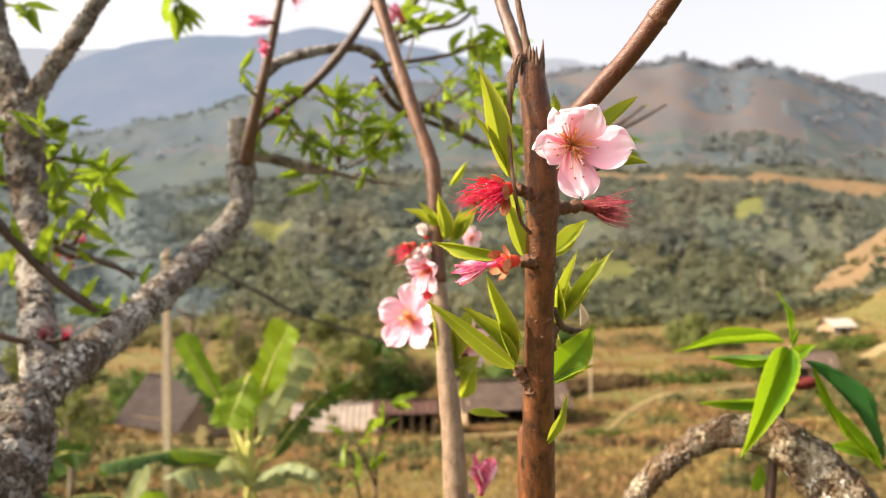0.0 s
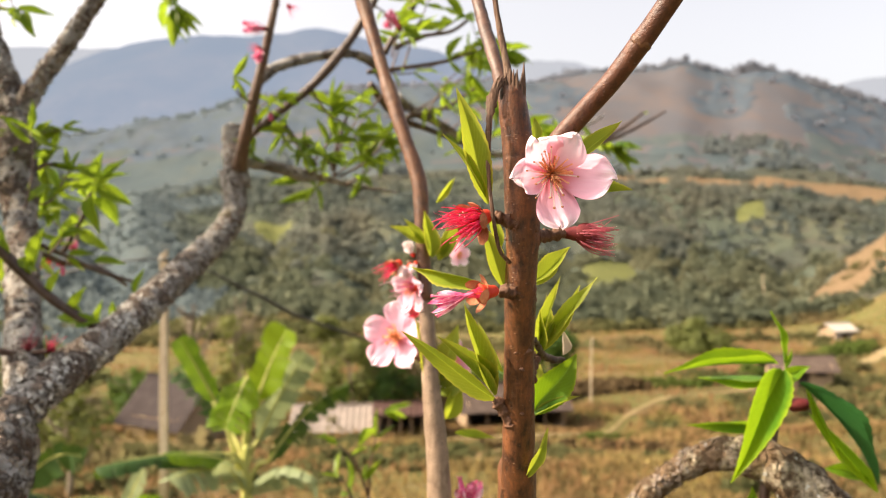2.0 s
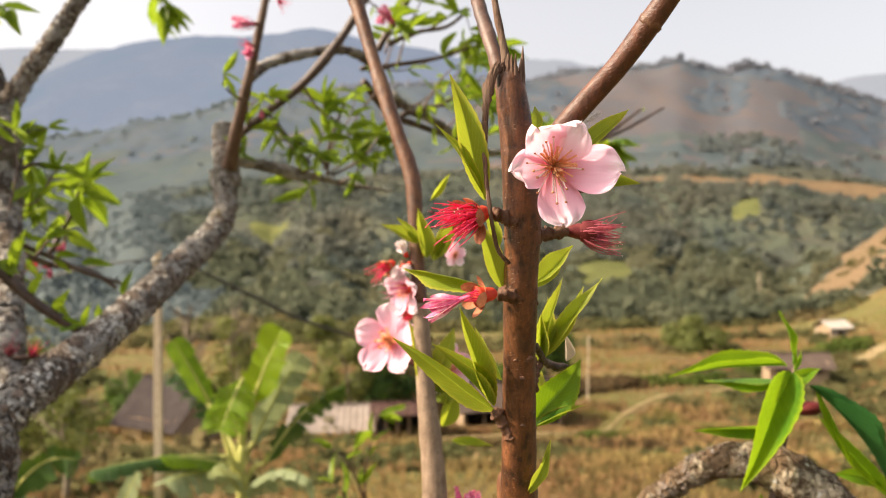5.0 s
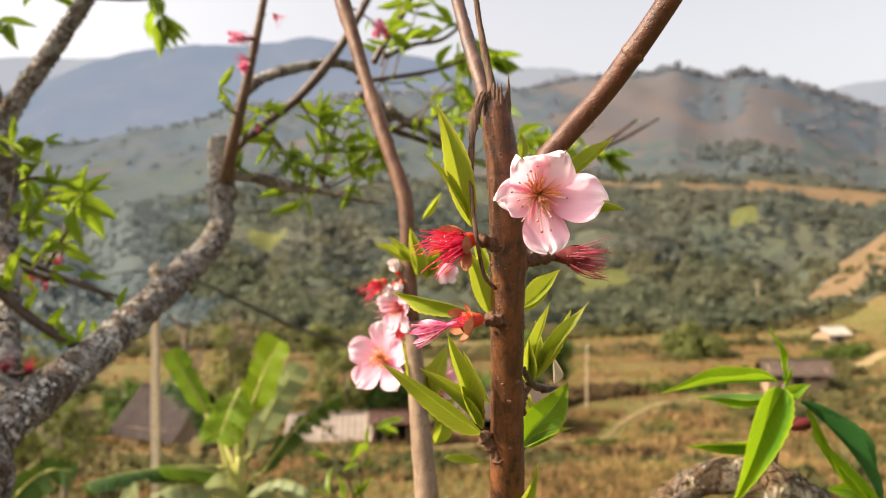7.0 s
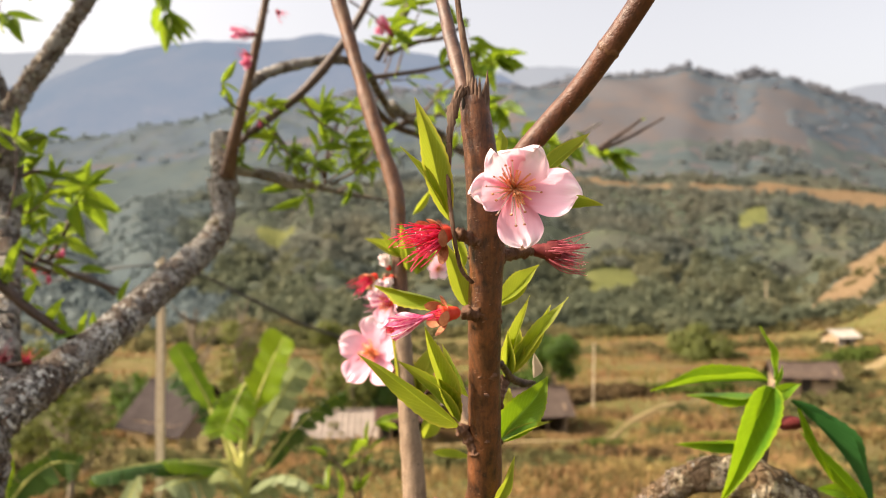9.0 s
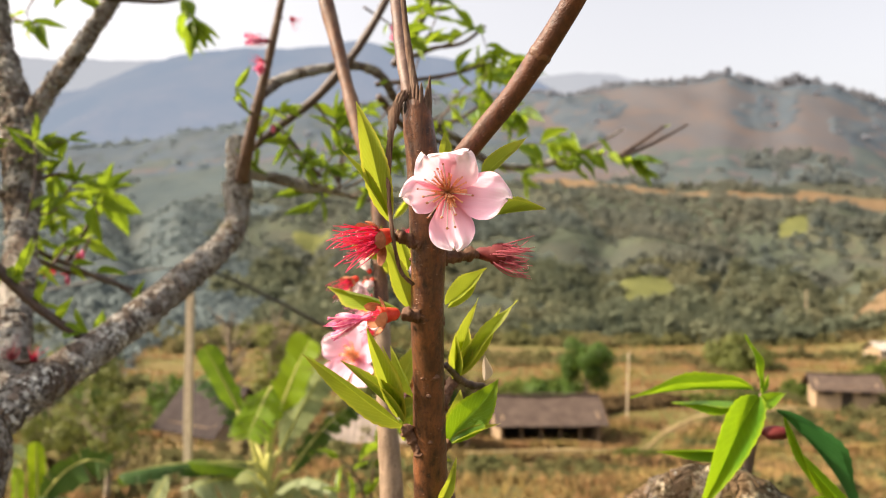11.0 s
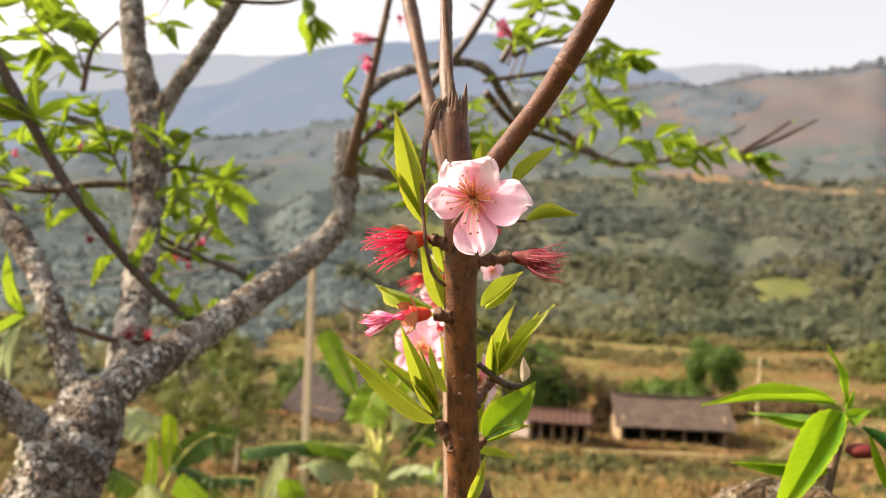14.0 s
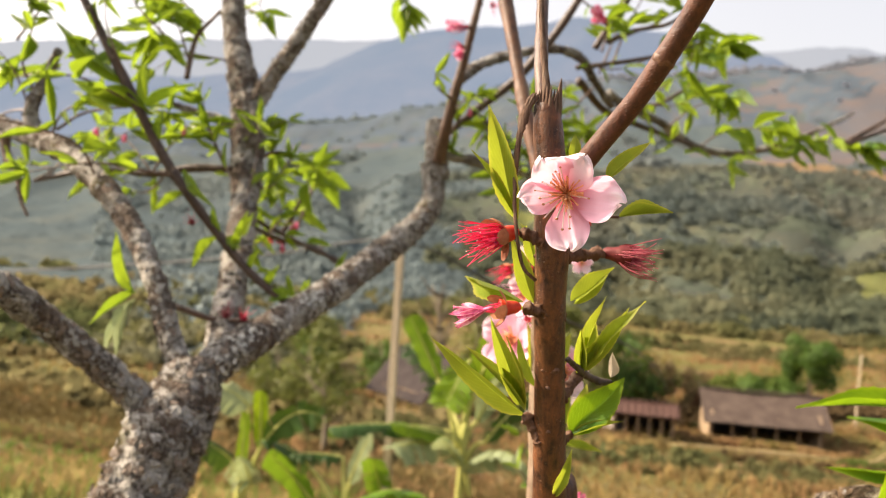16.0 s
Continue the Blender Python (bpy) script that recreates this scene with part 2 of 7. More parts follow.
def old_bark(name, dark, brown, grey, cover):
    """Cracked bark under grey crusts of lichen."""
    n = Nodes(name)
    pos = n.world()
    big = n.noise(pos, 24, 7, 0.68, 0.8)
    fine = n.noise(pos, 240, 5, 0.65)
    crack = n.add("TexVoronoi", {"Vector": n.world((1, 1, 0.7)), "Scale": 110.0}, feature="DISTANCE_TO_EDGE").outputs[0]
    col = n.mix(n.ramp(fine, (0.3, 0.0), (0.75, 1.0)), dark, brown)
    mask = n.math("ADD", big, n.math("MULTIPLY", n.math("SUBTRACT", fine, 0.5), 0.5))
    crust = n.ramp(mask, (cover - 0.02, 0.0), (cover + 0.07, 1.0))
    col = n.mix(n.ramp(n.noise(pos, 17, 5, 0.6), (0.5, 0.0), (0.62, 0.6)), col, dark)
    pale = n.mix(n.ramp(n.noise(pos, 420, 4), (0.3, 0.0), (0.7, 1.0)), grey, tuple(c * 1.7 for c in grey))
    col = n.mix(n.math("MULTIPLY", crust, 0.8), col, pale)
    moss = n.ramp(n.noise(pos, 25, 3), (0.62, 0.0), (0.72, 0.5))
    col = n.mix(moss, col, (0.14, 0.13, 0.035))
    edge = n.ramp(crack, (0.0, 0.0), (0.18, 1.0))
    h = n.math("ADD", n.math("MULTIPLY", edge, 0.5), n.math("ADD", n.math("MULTIPLY", crust, 0.5), n.math("MULTIPLY", fine, 0.9)))
    return n.finish(n.principled(col, 0.88, n.bump(h, 1.0, 0.008), 0.15))


M["bark_old"] = old_bark("bark_old", (0.070, 0.052, 0.042), (0.265, 0.205, 0.160), (0.385, 0.368, 0.338), 0.465)
M["bark_pale"] = old_bark("bark_pale", (0.075, 0.047, 0.028), (0.31, 0.21, 0.125), (0.42, 0.36, 0.27), 0.53)
M["lichen"] = simple("lichen", (0.19, 0.18, 0.162), (0.36, 0.35, 0.33), 160, 0.95, 0.8, 0.002, through_amount=0.1)
M["lichen_pale"] = simple("lichen_pale", (0.40, 0.39, 0.35), (0.66, 0.65, 0.60), 300, 0.95, 0.8, 0.002, through_amount=0.1)
M["lichen_dark"] = simple("lichen_dark", (0.09, 0.070, 0.057), (0.23, 0.182, 0.145), 300, 0.95, 0.8, 0.002)


# ---- mesh tools ----
def mesh_from(name, verts, faces, material, smooth=True):
    me = bpy.data.meshes.new(name)
    me.from_pydata(verts, [], faces)
    me.materials.append(material)
    if smooth:
        me.shade_smooth()
    return me


def part(name, me, parent, label="", matrix=None):
    ob = new(name, me)
    ob.parent = parent
    if parent.type == "EMPTY":
        ob.matrix_parent_inverse = parent.matrix_basis.inverted()
    if matrix is not None:
        ob.matrix_basis = matrix
    return tagged(ob, label)


def part_bm(name, bm, material, parent, label="", smooth=True):
    me = bpy.data.meshes.new(name)
    bm.to_mesh(me)
    bm.free()
    me.materials.append(material)
    if smooth:
        me.shade_smooth()
    return part(name, me, parent, label)


def spline(pts, step):
    """Catmull-Rom through rows of x, y, z, radius, at about the given step."""
    p = np.array(pts, float)
    p = np.vstack([2 * p[0] - p[1], p, 2 * p[-1] - p[-2]])
    res = []
    for i in range(1, len(p) - 2):
        a, b, c, d = p[i - 1], p[i], p[i + 1], p[i + 2]
        count = max(2, int(np.linalg.norm(c[:3] - b[:3]) / step))
        for k in range(count):
            t = k / count
            res.append(0.5 * (2 * b + (c - a) * t + (2 * a - 5 * b + 4 * c - d) * t * t + (3 * b - a - 3 * c + d) * t ** 3))
    res.append(p[-2])
    return np.array(res)


def tube(pts, step=0.006, seg=14, rough=0.0, freq=60.0, cap=True, knots=0.0, flat=1.0):
    """Vertices and faces of a limb along pts; rough: how far its bark is uneven, as a share of the radius."""
    s = spline(pts, step)
    tang = np.gradient(s[:, :3], axis=0)
    tang /= np.linalg.norm(tang, axis=1)[:, None]
    ref = Vector((0.3, 1, 0.1)) if abs(tang[0][1]) < 0.8 else Vector((1, 0, 0))
    verts, faces = [], []
    side = None
    for row, tg in zip(s, tang):
        t = Vector(tg)
        side = ref if side is None else side
        side = (side - t * side.dot(t)).normalized()
        up = t.cross(side)
        c, r = Vector(row[:3]), max(row[3], 0.00003)
        if knots:
            r *= 1 + knots * (noise.noise(c * 22.0) + 0.6 * noise.noise(c * 55.0))
        for k in range(seg):
            a = 2 * math.pi * k / seg
            d = side * math.cos(a) * flat + up * math.sin(a)
            q = c + d * r
            if rough:
                q = q + d * r * rough * (noise.noise(q * freq) + 0.7 * noise.noise(q * freq * 2.7) + 0.4 * noise.noise(q * freq * 6.1))
            verts.append(q)
    m = len(s)
    for i in range(m - 1):
        for k in range(seg):
            k2 = (k + 1) % seg
            faces.append((i * seg + k, i * seg + k2, (i + 1) * seg + k2, (i + 1) * seg + k))
    if cap:
        verts += [Vector(s[0][:3]) - Vector(tang[0]) * s[0][3] * 0.3, Vector(s[-1][:3]) + Vector(tang[-1]) * s[-1][3] * 0.5]
        a, b = len(verts) - 2, len(verts) - 1
        for k in range(seg):
            k2 = (k + 1) % seg
            faces.append((a, k2, k))
            faces.append((b, (m - 1) * seg + k, (m - 1) * seg + k2))
    return verts, faces


def limb(name, pts, material, parent, label="", **kw):
    v, f = tube(pts, **kw)
    return part(name, mesh_from(name, v, f, material), parent, label)


def joined(chunks):
    verts, faces = [], []
    for v, f in chunks:
        o = len(verts)
        verts += list(v)
        faces += [tuple(i + o for i in q) for q in f]
    return verts, faces


def frame_of(base, tip, roll, face=(0.0, -1.0, 0.25)):
    """A matrix with y from base to tip and z turned towards face, then rolled about y; columns are unit vectors."""
    b, t = Vector(base), Vector(tip)
    y = (t - b).normalized()
    z = Vector(face) - y * Vector(face).dot(y)
    if z.length < 0.05:
        z = Vector((1, 0, 0)) - y * y.x
    z.normalize()
    x = y.cross(z)
    m = Matrix((x, y, z)).transposed().to_4x4()
    return Matrix.Translation(b) @ m @ Matrix.Rotation(radians(roll), 4, "Y"), (t - b).length


def leaf_mesh(name, material, fold, arch, droop, wave, seed, serrate=True):
    """A lanceolate leaf, one long and one wide, folded along its midrib."""
    rng = random.Random(seed)
    ph = rng.uniform(0, 6)
    nl, nw = 26, 6
    verts, faces, flat_co = [], [], []
    for i in range(nl + 1):
        t = i / nl
        w = (math.sin(math.pi * t ** 0.85) ** 0.95 * (1 - 0.25 * t) if 0 < t < 1 else 0) * 0.58
        w = max(w, 0.012)
        if serrate and 0 < i < nl:
            w *= 1 + (0.03 if i % 2 else -0.03)
        for j in range(nw + 1):
            s = (j / nw - 0.5) * 2
            z = abs(s) * w * fold + arch * 4 * t * (1 - t) + droop * (t ** 2 - t) + wave * 0.9 * math.sin(t * 13 + ph + (1.5 if s > 0 else 0)) * abs(s) ** 2
            bend = 0.09 * math.sin(3.1 * t + ph) * (1 - t) * t * 4
            verts.append((s * w + bend, t, z * 0.9))
            flat_co.append((s * 0.5 + 0.5, t))
    for i in range(nl):
        for j in range(nw):
            a = i * (nw + 1) + j
            faces.append((a, a + 1, a + nw + 2, a + nw + 1))
    me = mesh_from(name, verts, faces, material)
    ridge = me.attributes.new("sharp_edge", "BOOLEAN", "EDGE")
    for e in me.edges:
        ridge.data[e.index].value = all(v % (nw + 1) == nw // 2 for v in e.vertices)
    uv = me.uv_layers.new(name="leaf")
    for loop in me.loops:
        uv.data[loop.index].uv = flat_co[loop.vertex_index]
    return me


LEAVES = {}
for kind in ("leaf_young", "leaf_green", "leaf_shaded", "leaf_tree", "leaf_pale", "bud_scale"):
    LEAVES[kind] = [leaf_mesh("leaf", M[kind], f, a, d, wv, i, kind != "leaf_tree") for i, (f, a, d, wv) in enumerate(((0.35, 0.05, 0.0, 0.02), (0.6, -0.06, 0.0, 0.03), (0.2, 0.10, 0.0, 0.04), (0.5, 0.13, 0.05, 0.03), (0.8, 0.03, 0.0, 0.02), (0.3, -0.1, 0.1, 0.05)))]


leaf_count, more_leaves = {}, []


def leaf(parent, base, tip, width, roll, kind, variant=None, face=(0.0, -1.0, 0.25), label="", thick=None):
    m, length = frame_of(base, tip, roll, face)
    variant = (0, 2, 4, 0, 1, 5)[random.randrange(6)] if variant is None else variant
    leaf_count[parent.name] = leaf_count.get(parent.name, 0) + 1
    if leaf_count[parent.name] > 300:
        return more_leaves.append((parent, LEAVES[kind][variant % 6], m @ Matrix.Diagonal((width, length, length * 0.75 if thick is None else thick, 1))))
    return part("leaf", LEAVES[kind][variant % 6], parent, label, m @ Matrix.Diagonal((width, length, length * 0.75 if thick is None else thick, 1)))


# ---- flowers ----
def petal_mesh(seed, cup, ruffle, width=0.82, material="petal"):
    """A petal one long: narrow claw, broad cupped blade, uneven and finely frilled rim."""
    rng = random.Random(seed)
    ph = rng.uniform(0, 6)
    n, m = 24, 18
    verts, faces = [], []
    for i in range(n + 1):
        t = math.sin(math.pi / 2 * i / n) ** 0.9
        w = width * 0.5 * (0.10 + 0.90 * math.sin(math.pi * (0.5 * min(1, t / 0.66))) ** 1.05)
        if t > 0.58:
            w *= math.sqrt(max(0.0, 1 - ((t - 0.58) / 0.422) ** 2.8))
        for j in range(m + 1):
            s = (j / m - 0.5) * 2
            rim = max(abs(s) ** 3, t ** 6)
            torn = noise.noise(Vector((s * 2.6, t * 2.6, seed))) * 0.6 + noise.noise(Vector((s * 7, t * 7, seed + 3))) * 0.4
            y = t * (1 + 0.035 * math.sin(3.3 * s + ph)) - 0.05 * math.exp(-((s - 0.25 * math.sin(ph)) / 0.25) ** 2) * t ** 6 + 0.045 * torn * t ** 4
            z = cup * (t ** 1.6) * 0.55 + cup * 0.8 * s * s * w * (0.4 + t) + ruffle * t ** 2 * (math.sin(4.6 * s + ph) * (0.3 + abs(s)) + 0.4 * math.sin(9 * t + 3 * s + ph))
            z -= 0.12 * max(0, t - 0.75) * (1 + math.sin(ph + 2 * s))
            z += rim * t * (0.07 * math.sin(11 * (s + t) + ph) + 0.11 * torn) - 0.02 * math.exp(-(s / 0.12) ** 2) * t
            verts.append((s * w * (1 + 0.05 * torn * rim), y, z))
    for i in range(n):
        for j in range(m):
            a = i * (m + 1) + j
            faces.append((a, a + 1, a + m + 2, a + m + 1))
    return mesh_from("petal", verts, faces, M[material])


PETALS = [petal_mesh(3, 0.40, 0.12), petal_mesh(5, 0.28, 0.06), petal_mesh(8, 0.45, 0.14), petal_mesh(11, 0.24, 0.07), petal_mesh(14, 0.30, 0.07)]
WHITE = [petal_mesh(31 + k, 0.7, 0.12, 0.8, "petal_white") for k in range(2)]


def thread(a, b, sag, r0, r1, seg=5):
    a, b = Vector(a), Vector(b)
    mid = (a + b) / 2 + Vector(sag)
    rows = []
    for k in range(6):
        t = k / 5
        p = a * (1 - t) ** 2 + mid * 2 * t * (1 - t) + b * t * t
        rows.append((*p, r0 + (r1 - r0) * t))
    return tube(rows, step=1.0, seg=seg)


def ball(c, r, stretch=(1, 1, 1), seg=8, rings=6, rough=0.0):
    verts, faces = [], []
    for i in range(rings + 1):
        th = math.pi * i / rings
        for k in range(seg):
            a = 2 * math.pi * k / seg
            d = Vector((math.sin(th) * math.cos(a), math.sin(th) * math.sin(a), math.cos(th)))
            q = r * (1 + rough * noise.noise(d * 2.3 + Vector(c) * 300))
            verts.append(Vector(c) + Vector((d.x * stretch[0], d.y * stretch[1], d.z * stretch[2])) * q)
    for i in range(rings):
        for k in range(seg):
            k2 = (k + 1) % seg
            faces.append((i * seg + k, i * seg + k2, (i + 1) * seg + k2, (i + 1) * seg + k))
    return verts, faces


def sepal_mesh(mat):
    verts, faces = [], []
    for i in range(7):
        t = i / 6
        w = 0.42 * math.sqrt(max(0, 1 - (abs(t - 0.38) / 0.62) ** 2.2)) + 0.03
        for j in range(5):
            s = (j / 4 - 0.5) * 2
            verts.append((s * w, t, 0.16 * (1 - s * s) * w * 2 - 0.18 * t * t))
    for i in range(6):
        for j in range(4):
            a = i * 5 + j
            faces.append((a, a + 1, a + 6, a + 5))
    return mesh_from("sepal", verts, faces, mat)


SEPAL = {k: sepal_mesh(M[k]) for k in ("sepal", "sepal_red", "sepal_dull")}


def blossom(parent, centre, facing, radius, petals, label, sink=0.006, stamens=26, spread=0.55):
    """An open flower. petals: (degrees round the centre, length share, width share, lift in degrees, shape)."""
    rng = random.Random(int(abs(centre[0] * 1e4)))
    zc = Vector(facing).normalized()
    up = (Vector((0, 0, 1)) - zc * zc.z).normalized()
    xr = up.cross(zc)
    base = Matrix.Translation(centre) @ Matrix((xr, up, zc)).transposed().to_4x4()
    inv = base.inverted()
    v, f = ball((0, 0, -sink * 0.5), radius * 0.15, (1, 1, 1.3), 12, 8)
    body = part("blossom", mesh_from("blossom", v, f, M["throat"]), parent, label, base)
    for ang, ln, wd, lift, shape in petals:
        m = Matrix.Rotation(radians(ang - 90), 4, "Z") @ Matrix.Translation((0, radius * 0.05, 0)) @ Matrix.Rotation(radians(lift), 4, "X")
        part("petal", PETALS[shape], body, "", m @ Matrix.Diagonal((radius * wd, radius * ln, radius, 1)))
    pale, orange, tips = [], [], []
    for k in range(stamens):
        a, sp = rng.uniform(0, 2 * math.pi), rng.uniform(0.25, 1.0) * spread
        sp *= 0.6 if math.sin(a) > 0.25 else 0.85 if math.cos(a) < -0.3 else 1.0
        h = radius * rng.uniform(0.40, 0.62)
        end = Vector((math.cos(a) * radius * sp, math.sin(a) * radius * sp, h * (1.1 - 0.5 * sp)))
        start = Vector((math.cos(a), math.sin(a), 0)) * radius * 0.07
        (orange if sp < 0.36 * spread else pale).append(thread(start, end, (0, 0, radius * 0.12), radius * 0.019, radius * 0.012))
        if sp > 0.4 * spread:
            tips.append(ball(end, radius * rng.uniform(0.022, 0.034), (1, 0.75, 1.2), 6, 5))
    for k in range(52):
        a, sp = rng.uniform(0, 2 * math.pi), rng.uniform(0.06, 0.36)
        end = Vector((math.cos(a) * radius * sp, math.sin(a) * radius * sp, radius * rng.uniform(0.28, 0.46)))
        orange.append(thread((0, 0, 0), end, (0, 0, 0.0005), radius * 0.021, radius * 0.013))
        orange.append(ball(end, radius * 0.022, (1, 1, 1), 5, 4))
    for name, chunk, mat in (("stamen_tuft", pale, "filament_pale"), ("inner_tuft", orange, "filament_orange"), ("anther_tuft", tips, "anther")):
        v, f = joined(chunk)
        tagged(part(name, mesh_from(name, v, f, M[mat]), body), kind="stuff")
    for k in range(5):
        m = Matrix.Rotation(radians(72 * k + 20), 4, "Z") @ Matrix.Translation((0, radius * 0.1, -radius * 0.12)) @ Matrix.Rotation(radians(-8), 4, "X")
        part("sepal", SEPAL["sepal_red"], body, "", m @ Matrix.Diagonal((radius * 0.32, radius * 0.36, radius * 0.3, 1)))
    return body


def spent_blossom(parent, cup, tip, size, label, red="filament", cup_mat="sepal", count=30, spread=0.42, curl=0.0, sepals=True, flare=(28, 75)):
    """A flower that has lost its petals: a cup with sepals and a brush of threads from cup towards tip."""
    rng = random.Random(int(abs(cup[0] * 1e5)))
    m, length = frame_of(cup, tip, 0)
    rows = [(0, -size * 0.75, 0, size * 0.20), (0, -size * 0.55, 0, size * 0.36), (0, -size * 0.1, 0, size * 0.44), (0, size * 0.35, 0, size * 0.52), (0, size * 0.55, 0, size * 0.60), (0, size * 0.50, 0, size * 0.52), (0, size * 0.2, 0, size * 0.40), (0, -size * 0.2, 0, size * 0.2)]
    v, f = tube(rows, size * 0.10, 18, 0.08, 900)
    body = part("spent_blossom", mesh_from("spent_blossom", v, f, M["calyx" if cup_mat == "sepal" else cup_mat]), parent, label, m)
    threads, tips = [], []
    for k in range(count):
        a, sp = rng.uniform(0, 2 * math.pi), rng.uniform(0.05, 1) ** 0.6 * spread
        ln = length * rng.uniform(0.55, 1.06)
        end = Vector((math.cos(a) * sp * ln, ln, math.sin(a) * sp * ln))
        start = Vector((math.cos(a) * size * 0.36, size * 0.15, math.sin(a) * size * 0.36))
        sag = Vector((math.cos(a), 0.2, math.sin(a))) * length * rng.uniform(-0.22, 0.2) + Vector((rng.gauss(0, 1), 0, rng.gauss(0, 1))) * length * 0.07 + Vector((0, 0, -curl * length))
        threads.append(thread(start, end, sag, size * 0.048, size * 0.020))
        if rng.random() < 0.15:
            tips.append(ball(end, size * 0.028, (1, 1.2, 1), 6, 4))
    v, f = joined(threads)
    tagged(part("stamen_tuft", mesh_from("stamen_tuft", v, f, M[red]), body), kind="stuff")
    v, f = joined(tips)
    tagged(part("anther_tuft", mesh_from("anther_tuft", v, f, M["filament_pale"]), body), kind="stuff")
    if sepals:
        for k in range(5):
            s = Matrix.Rotation(radians(72 * k + 40), 4, "Y") @ Matrix.Translation((0, size * 0.3, size * 0.5)) @ Matrix.Rotation(radians(rng.uniform(*flare)), 4, "X")
            part("sepal", SEPAL[cup_mat if cup_mat in SEPAL else "sepal"], body, "", s @ Matrix.Diagonal((size * 0.95, size * 0.95, size * 0.9, 1)))
    return body


WILTED = [petal_mesh(21 + k, 0.75, 0.16, 0.7, "petal_wilted") for k in range(3)]


def wilted_petals(parent, base, tip, width, count=6):
    """Petals that have folded into a soft, crumpled bundle."""
    m, length = frame_of(base, tip, 0)
    v, f = tube([(0, 0, 0, width * 0.16), (0, length * 0.3, 0, width * 0.2), (0, length * 0.6, 0, width * 0.12)], length * 0.08, 10, 0.2, 500)
    body = part("wilted_flower", mesh_from("wilted_flower", v, f, M["petal_wilted"]), parent, "crumpled magenta petals with whitish tips", m)
    for k in range(count):
        s = Matrix.Rotation(radians(360 / count * k + 20), 4, "Y") @ Matrix.Translation((0, 0, -width * 0.13)) @ Matrix.Rotation(radians(3 + 5 * (k % 3)), 4, "X")
        part("petal", WILTED[k % 3], body, "", s @ Matrix.Diagonal((width * 1.05, length * (1.0 - 0.09 * (k % 4)), width * 0.8, 1)))
    return body


def white_bud(parent, base, tip, width):
    """A bud opening into a few white petals."""
    m, length = frame_of(base, tip, 0)
    v, f = ball((0, length * 0.12, 0), width * 0.26, (1, 1.2, 1), 9, 6)
    body = part("bud", mesh_from("bud", v, f, M["calyx"]), parent, "white half-open bud", m)
    for k in range(4):
        s = Matrix.Rotation(radians(90 * k + 30), 4, "Y") @ Matrix.Translation((0, length * 0.1, -width * 0.2)) @ Matrix.Rotation(radians(6 + 7 * (k % 3)), 4, "X")
        part("petal", WHITE[k % 2], body, "", s @ Matrix.Diagonal((width * 1.1, length * (1.0 - 0.12 * (k % 3)), width * 0.7, 1)))
    return body


def spur(parent, a, b, r, name="spur"):
    """A short, ringed and knobby side shoot."""
    a, b = Vector(a), Vector(b)
    rows = [(*(a + (b - a) * t), r * k) for t, k in ((0, 1.5), (0.2, 1.05), (0.42, 1.15), (0.62, 0.85), (0.82, 1.2), (1, 0.7))]
    v, f = tube(rows, 0.0005, 16, 0.5, 620)
    return part(name, mesh_from(name, v, f, M["spur"]), parent)


def thing(name, place, label, category, group="", kind=""):
    ob = new(name)
    ob.location = place
    ob.empty_display_size = 0.05
    return tagged(ob, label, category, group, kind)


def flakes(name, pts, count, size, material, parent, seed, lift=1.0, side=1.0):
    """Crinkled crusts standing off the bark along a limb."""
    rng = random.Random(seed)
    s = spline(pts, 0.01)
    verts, faces = [], []
    for k in range(count):
        i = rng.randrange(len(s) - 1)
        c, nx = Vector(s[i][:3]), Vector(s[i + 1][:3])
        t = (nx - c).normalized()
        d = Vector((rng.uniform(-1, 1), rng.uniform(-1, 1), rng.uniform(-1, 1)))
        d = (d - t * d.dot(t)).normalized()
        q = c + (nx - c) * rng.random() + d * s[i][3] * lift
        if (noise.noise(q * 34) + 0.5 * noise.noise(q * 80)) * side < 0.0 and rng.random() < 0.85:
            continue
        a = d.cross(t)
        sz = size * rng.uniform(0.4, 1.3)
        o = len(verts)
        n = 7
        verts.append(q + d * sz * 0.15)
        for j in range(n):
            an = 2 * math.pi * j / n
            rr = sz * rng.uniform(0.5, 1.1)
            verts.append(q + (t * math.cos(an) + a * math.sin(an)) * rr + d * sz * rng.uniform(-0.25, 0.5))
        for j in range(n):
            faces.append((o, o + 1 + j, o + 1 + (j + 1) % n))
    return tagged(part(name, mesh_from(name, verts, faces, material, False), parent), kind="stuff")


# ---- land ----
RIDGE_U = (-1.6, -1.0, -0.7, -0.5, -0.4, -0.35, -0.31, -0.275, -0.25, -0.19, -0.1, 0.1, 0.2, 0.27, 0.3, 0.33, 0.36, 0.39, 0.43, 0.48, 0.55, 0.7, 1.0, 1.6)
RIDGE_E = (0.08, 0.10, 0.124, 0.135, 0.150, 0.160, 0.166, 0.174, 0.182, 0.189, 0.198, 0.212, 0.222, 0.226, 0.231, 0.222, 0.219, 0.226, 0.223, 0.206, 0.178, 0.15, 0.12, 0.08)
SLOPE_D = (8, 12, 25, 45, 53, 62, 90, 130, 170, 220, 300, 380, 450, 520, 600)
SLOPE_E = (-0.42, -0.36, -0.275, -0.236, -0.222, -0.182, -0.130, -0.102, -0.084, -0.055, -0.004, 0.055, 0.083, 0.103, 0.135)
EYE_Z = 1.6
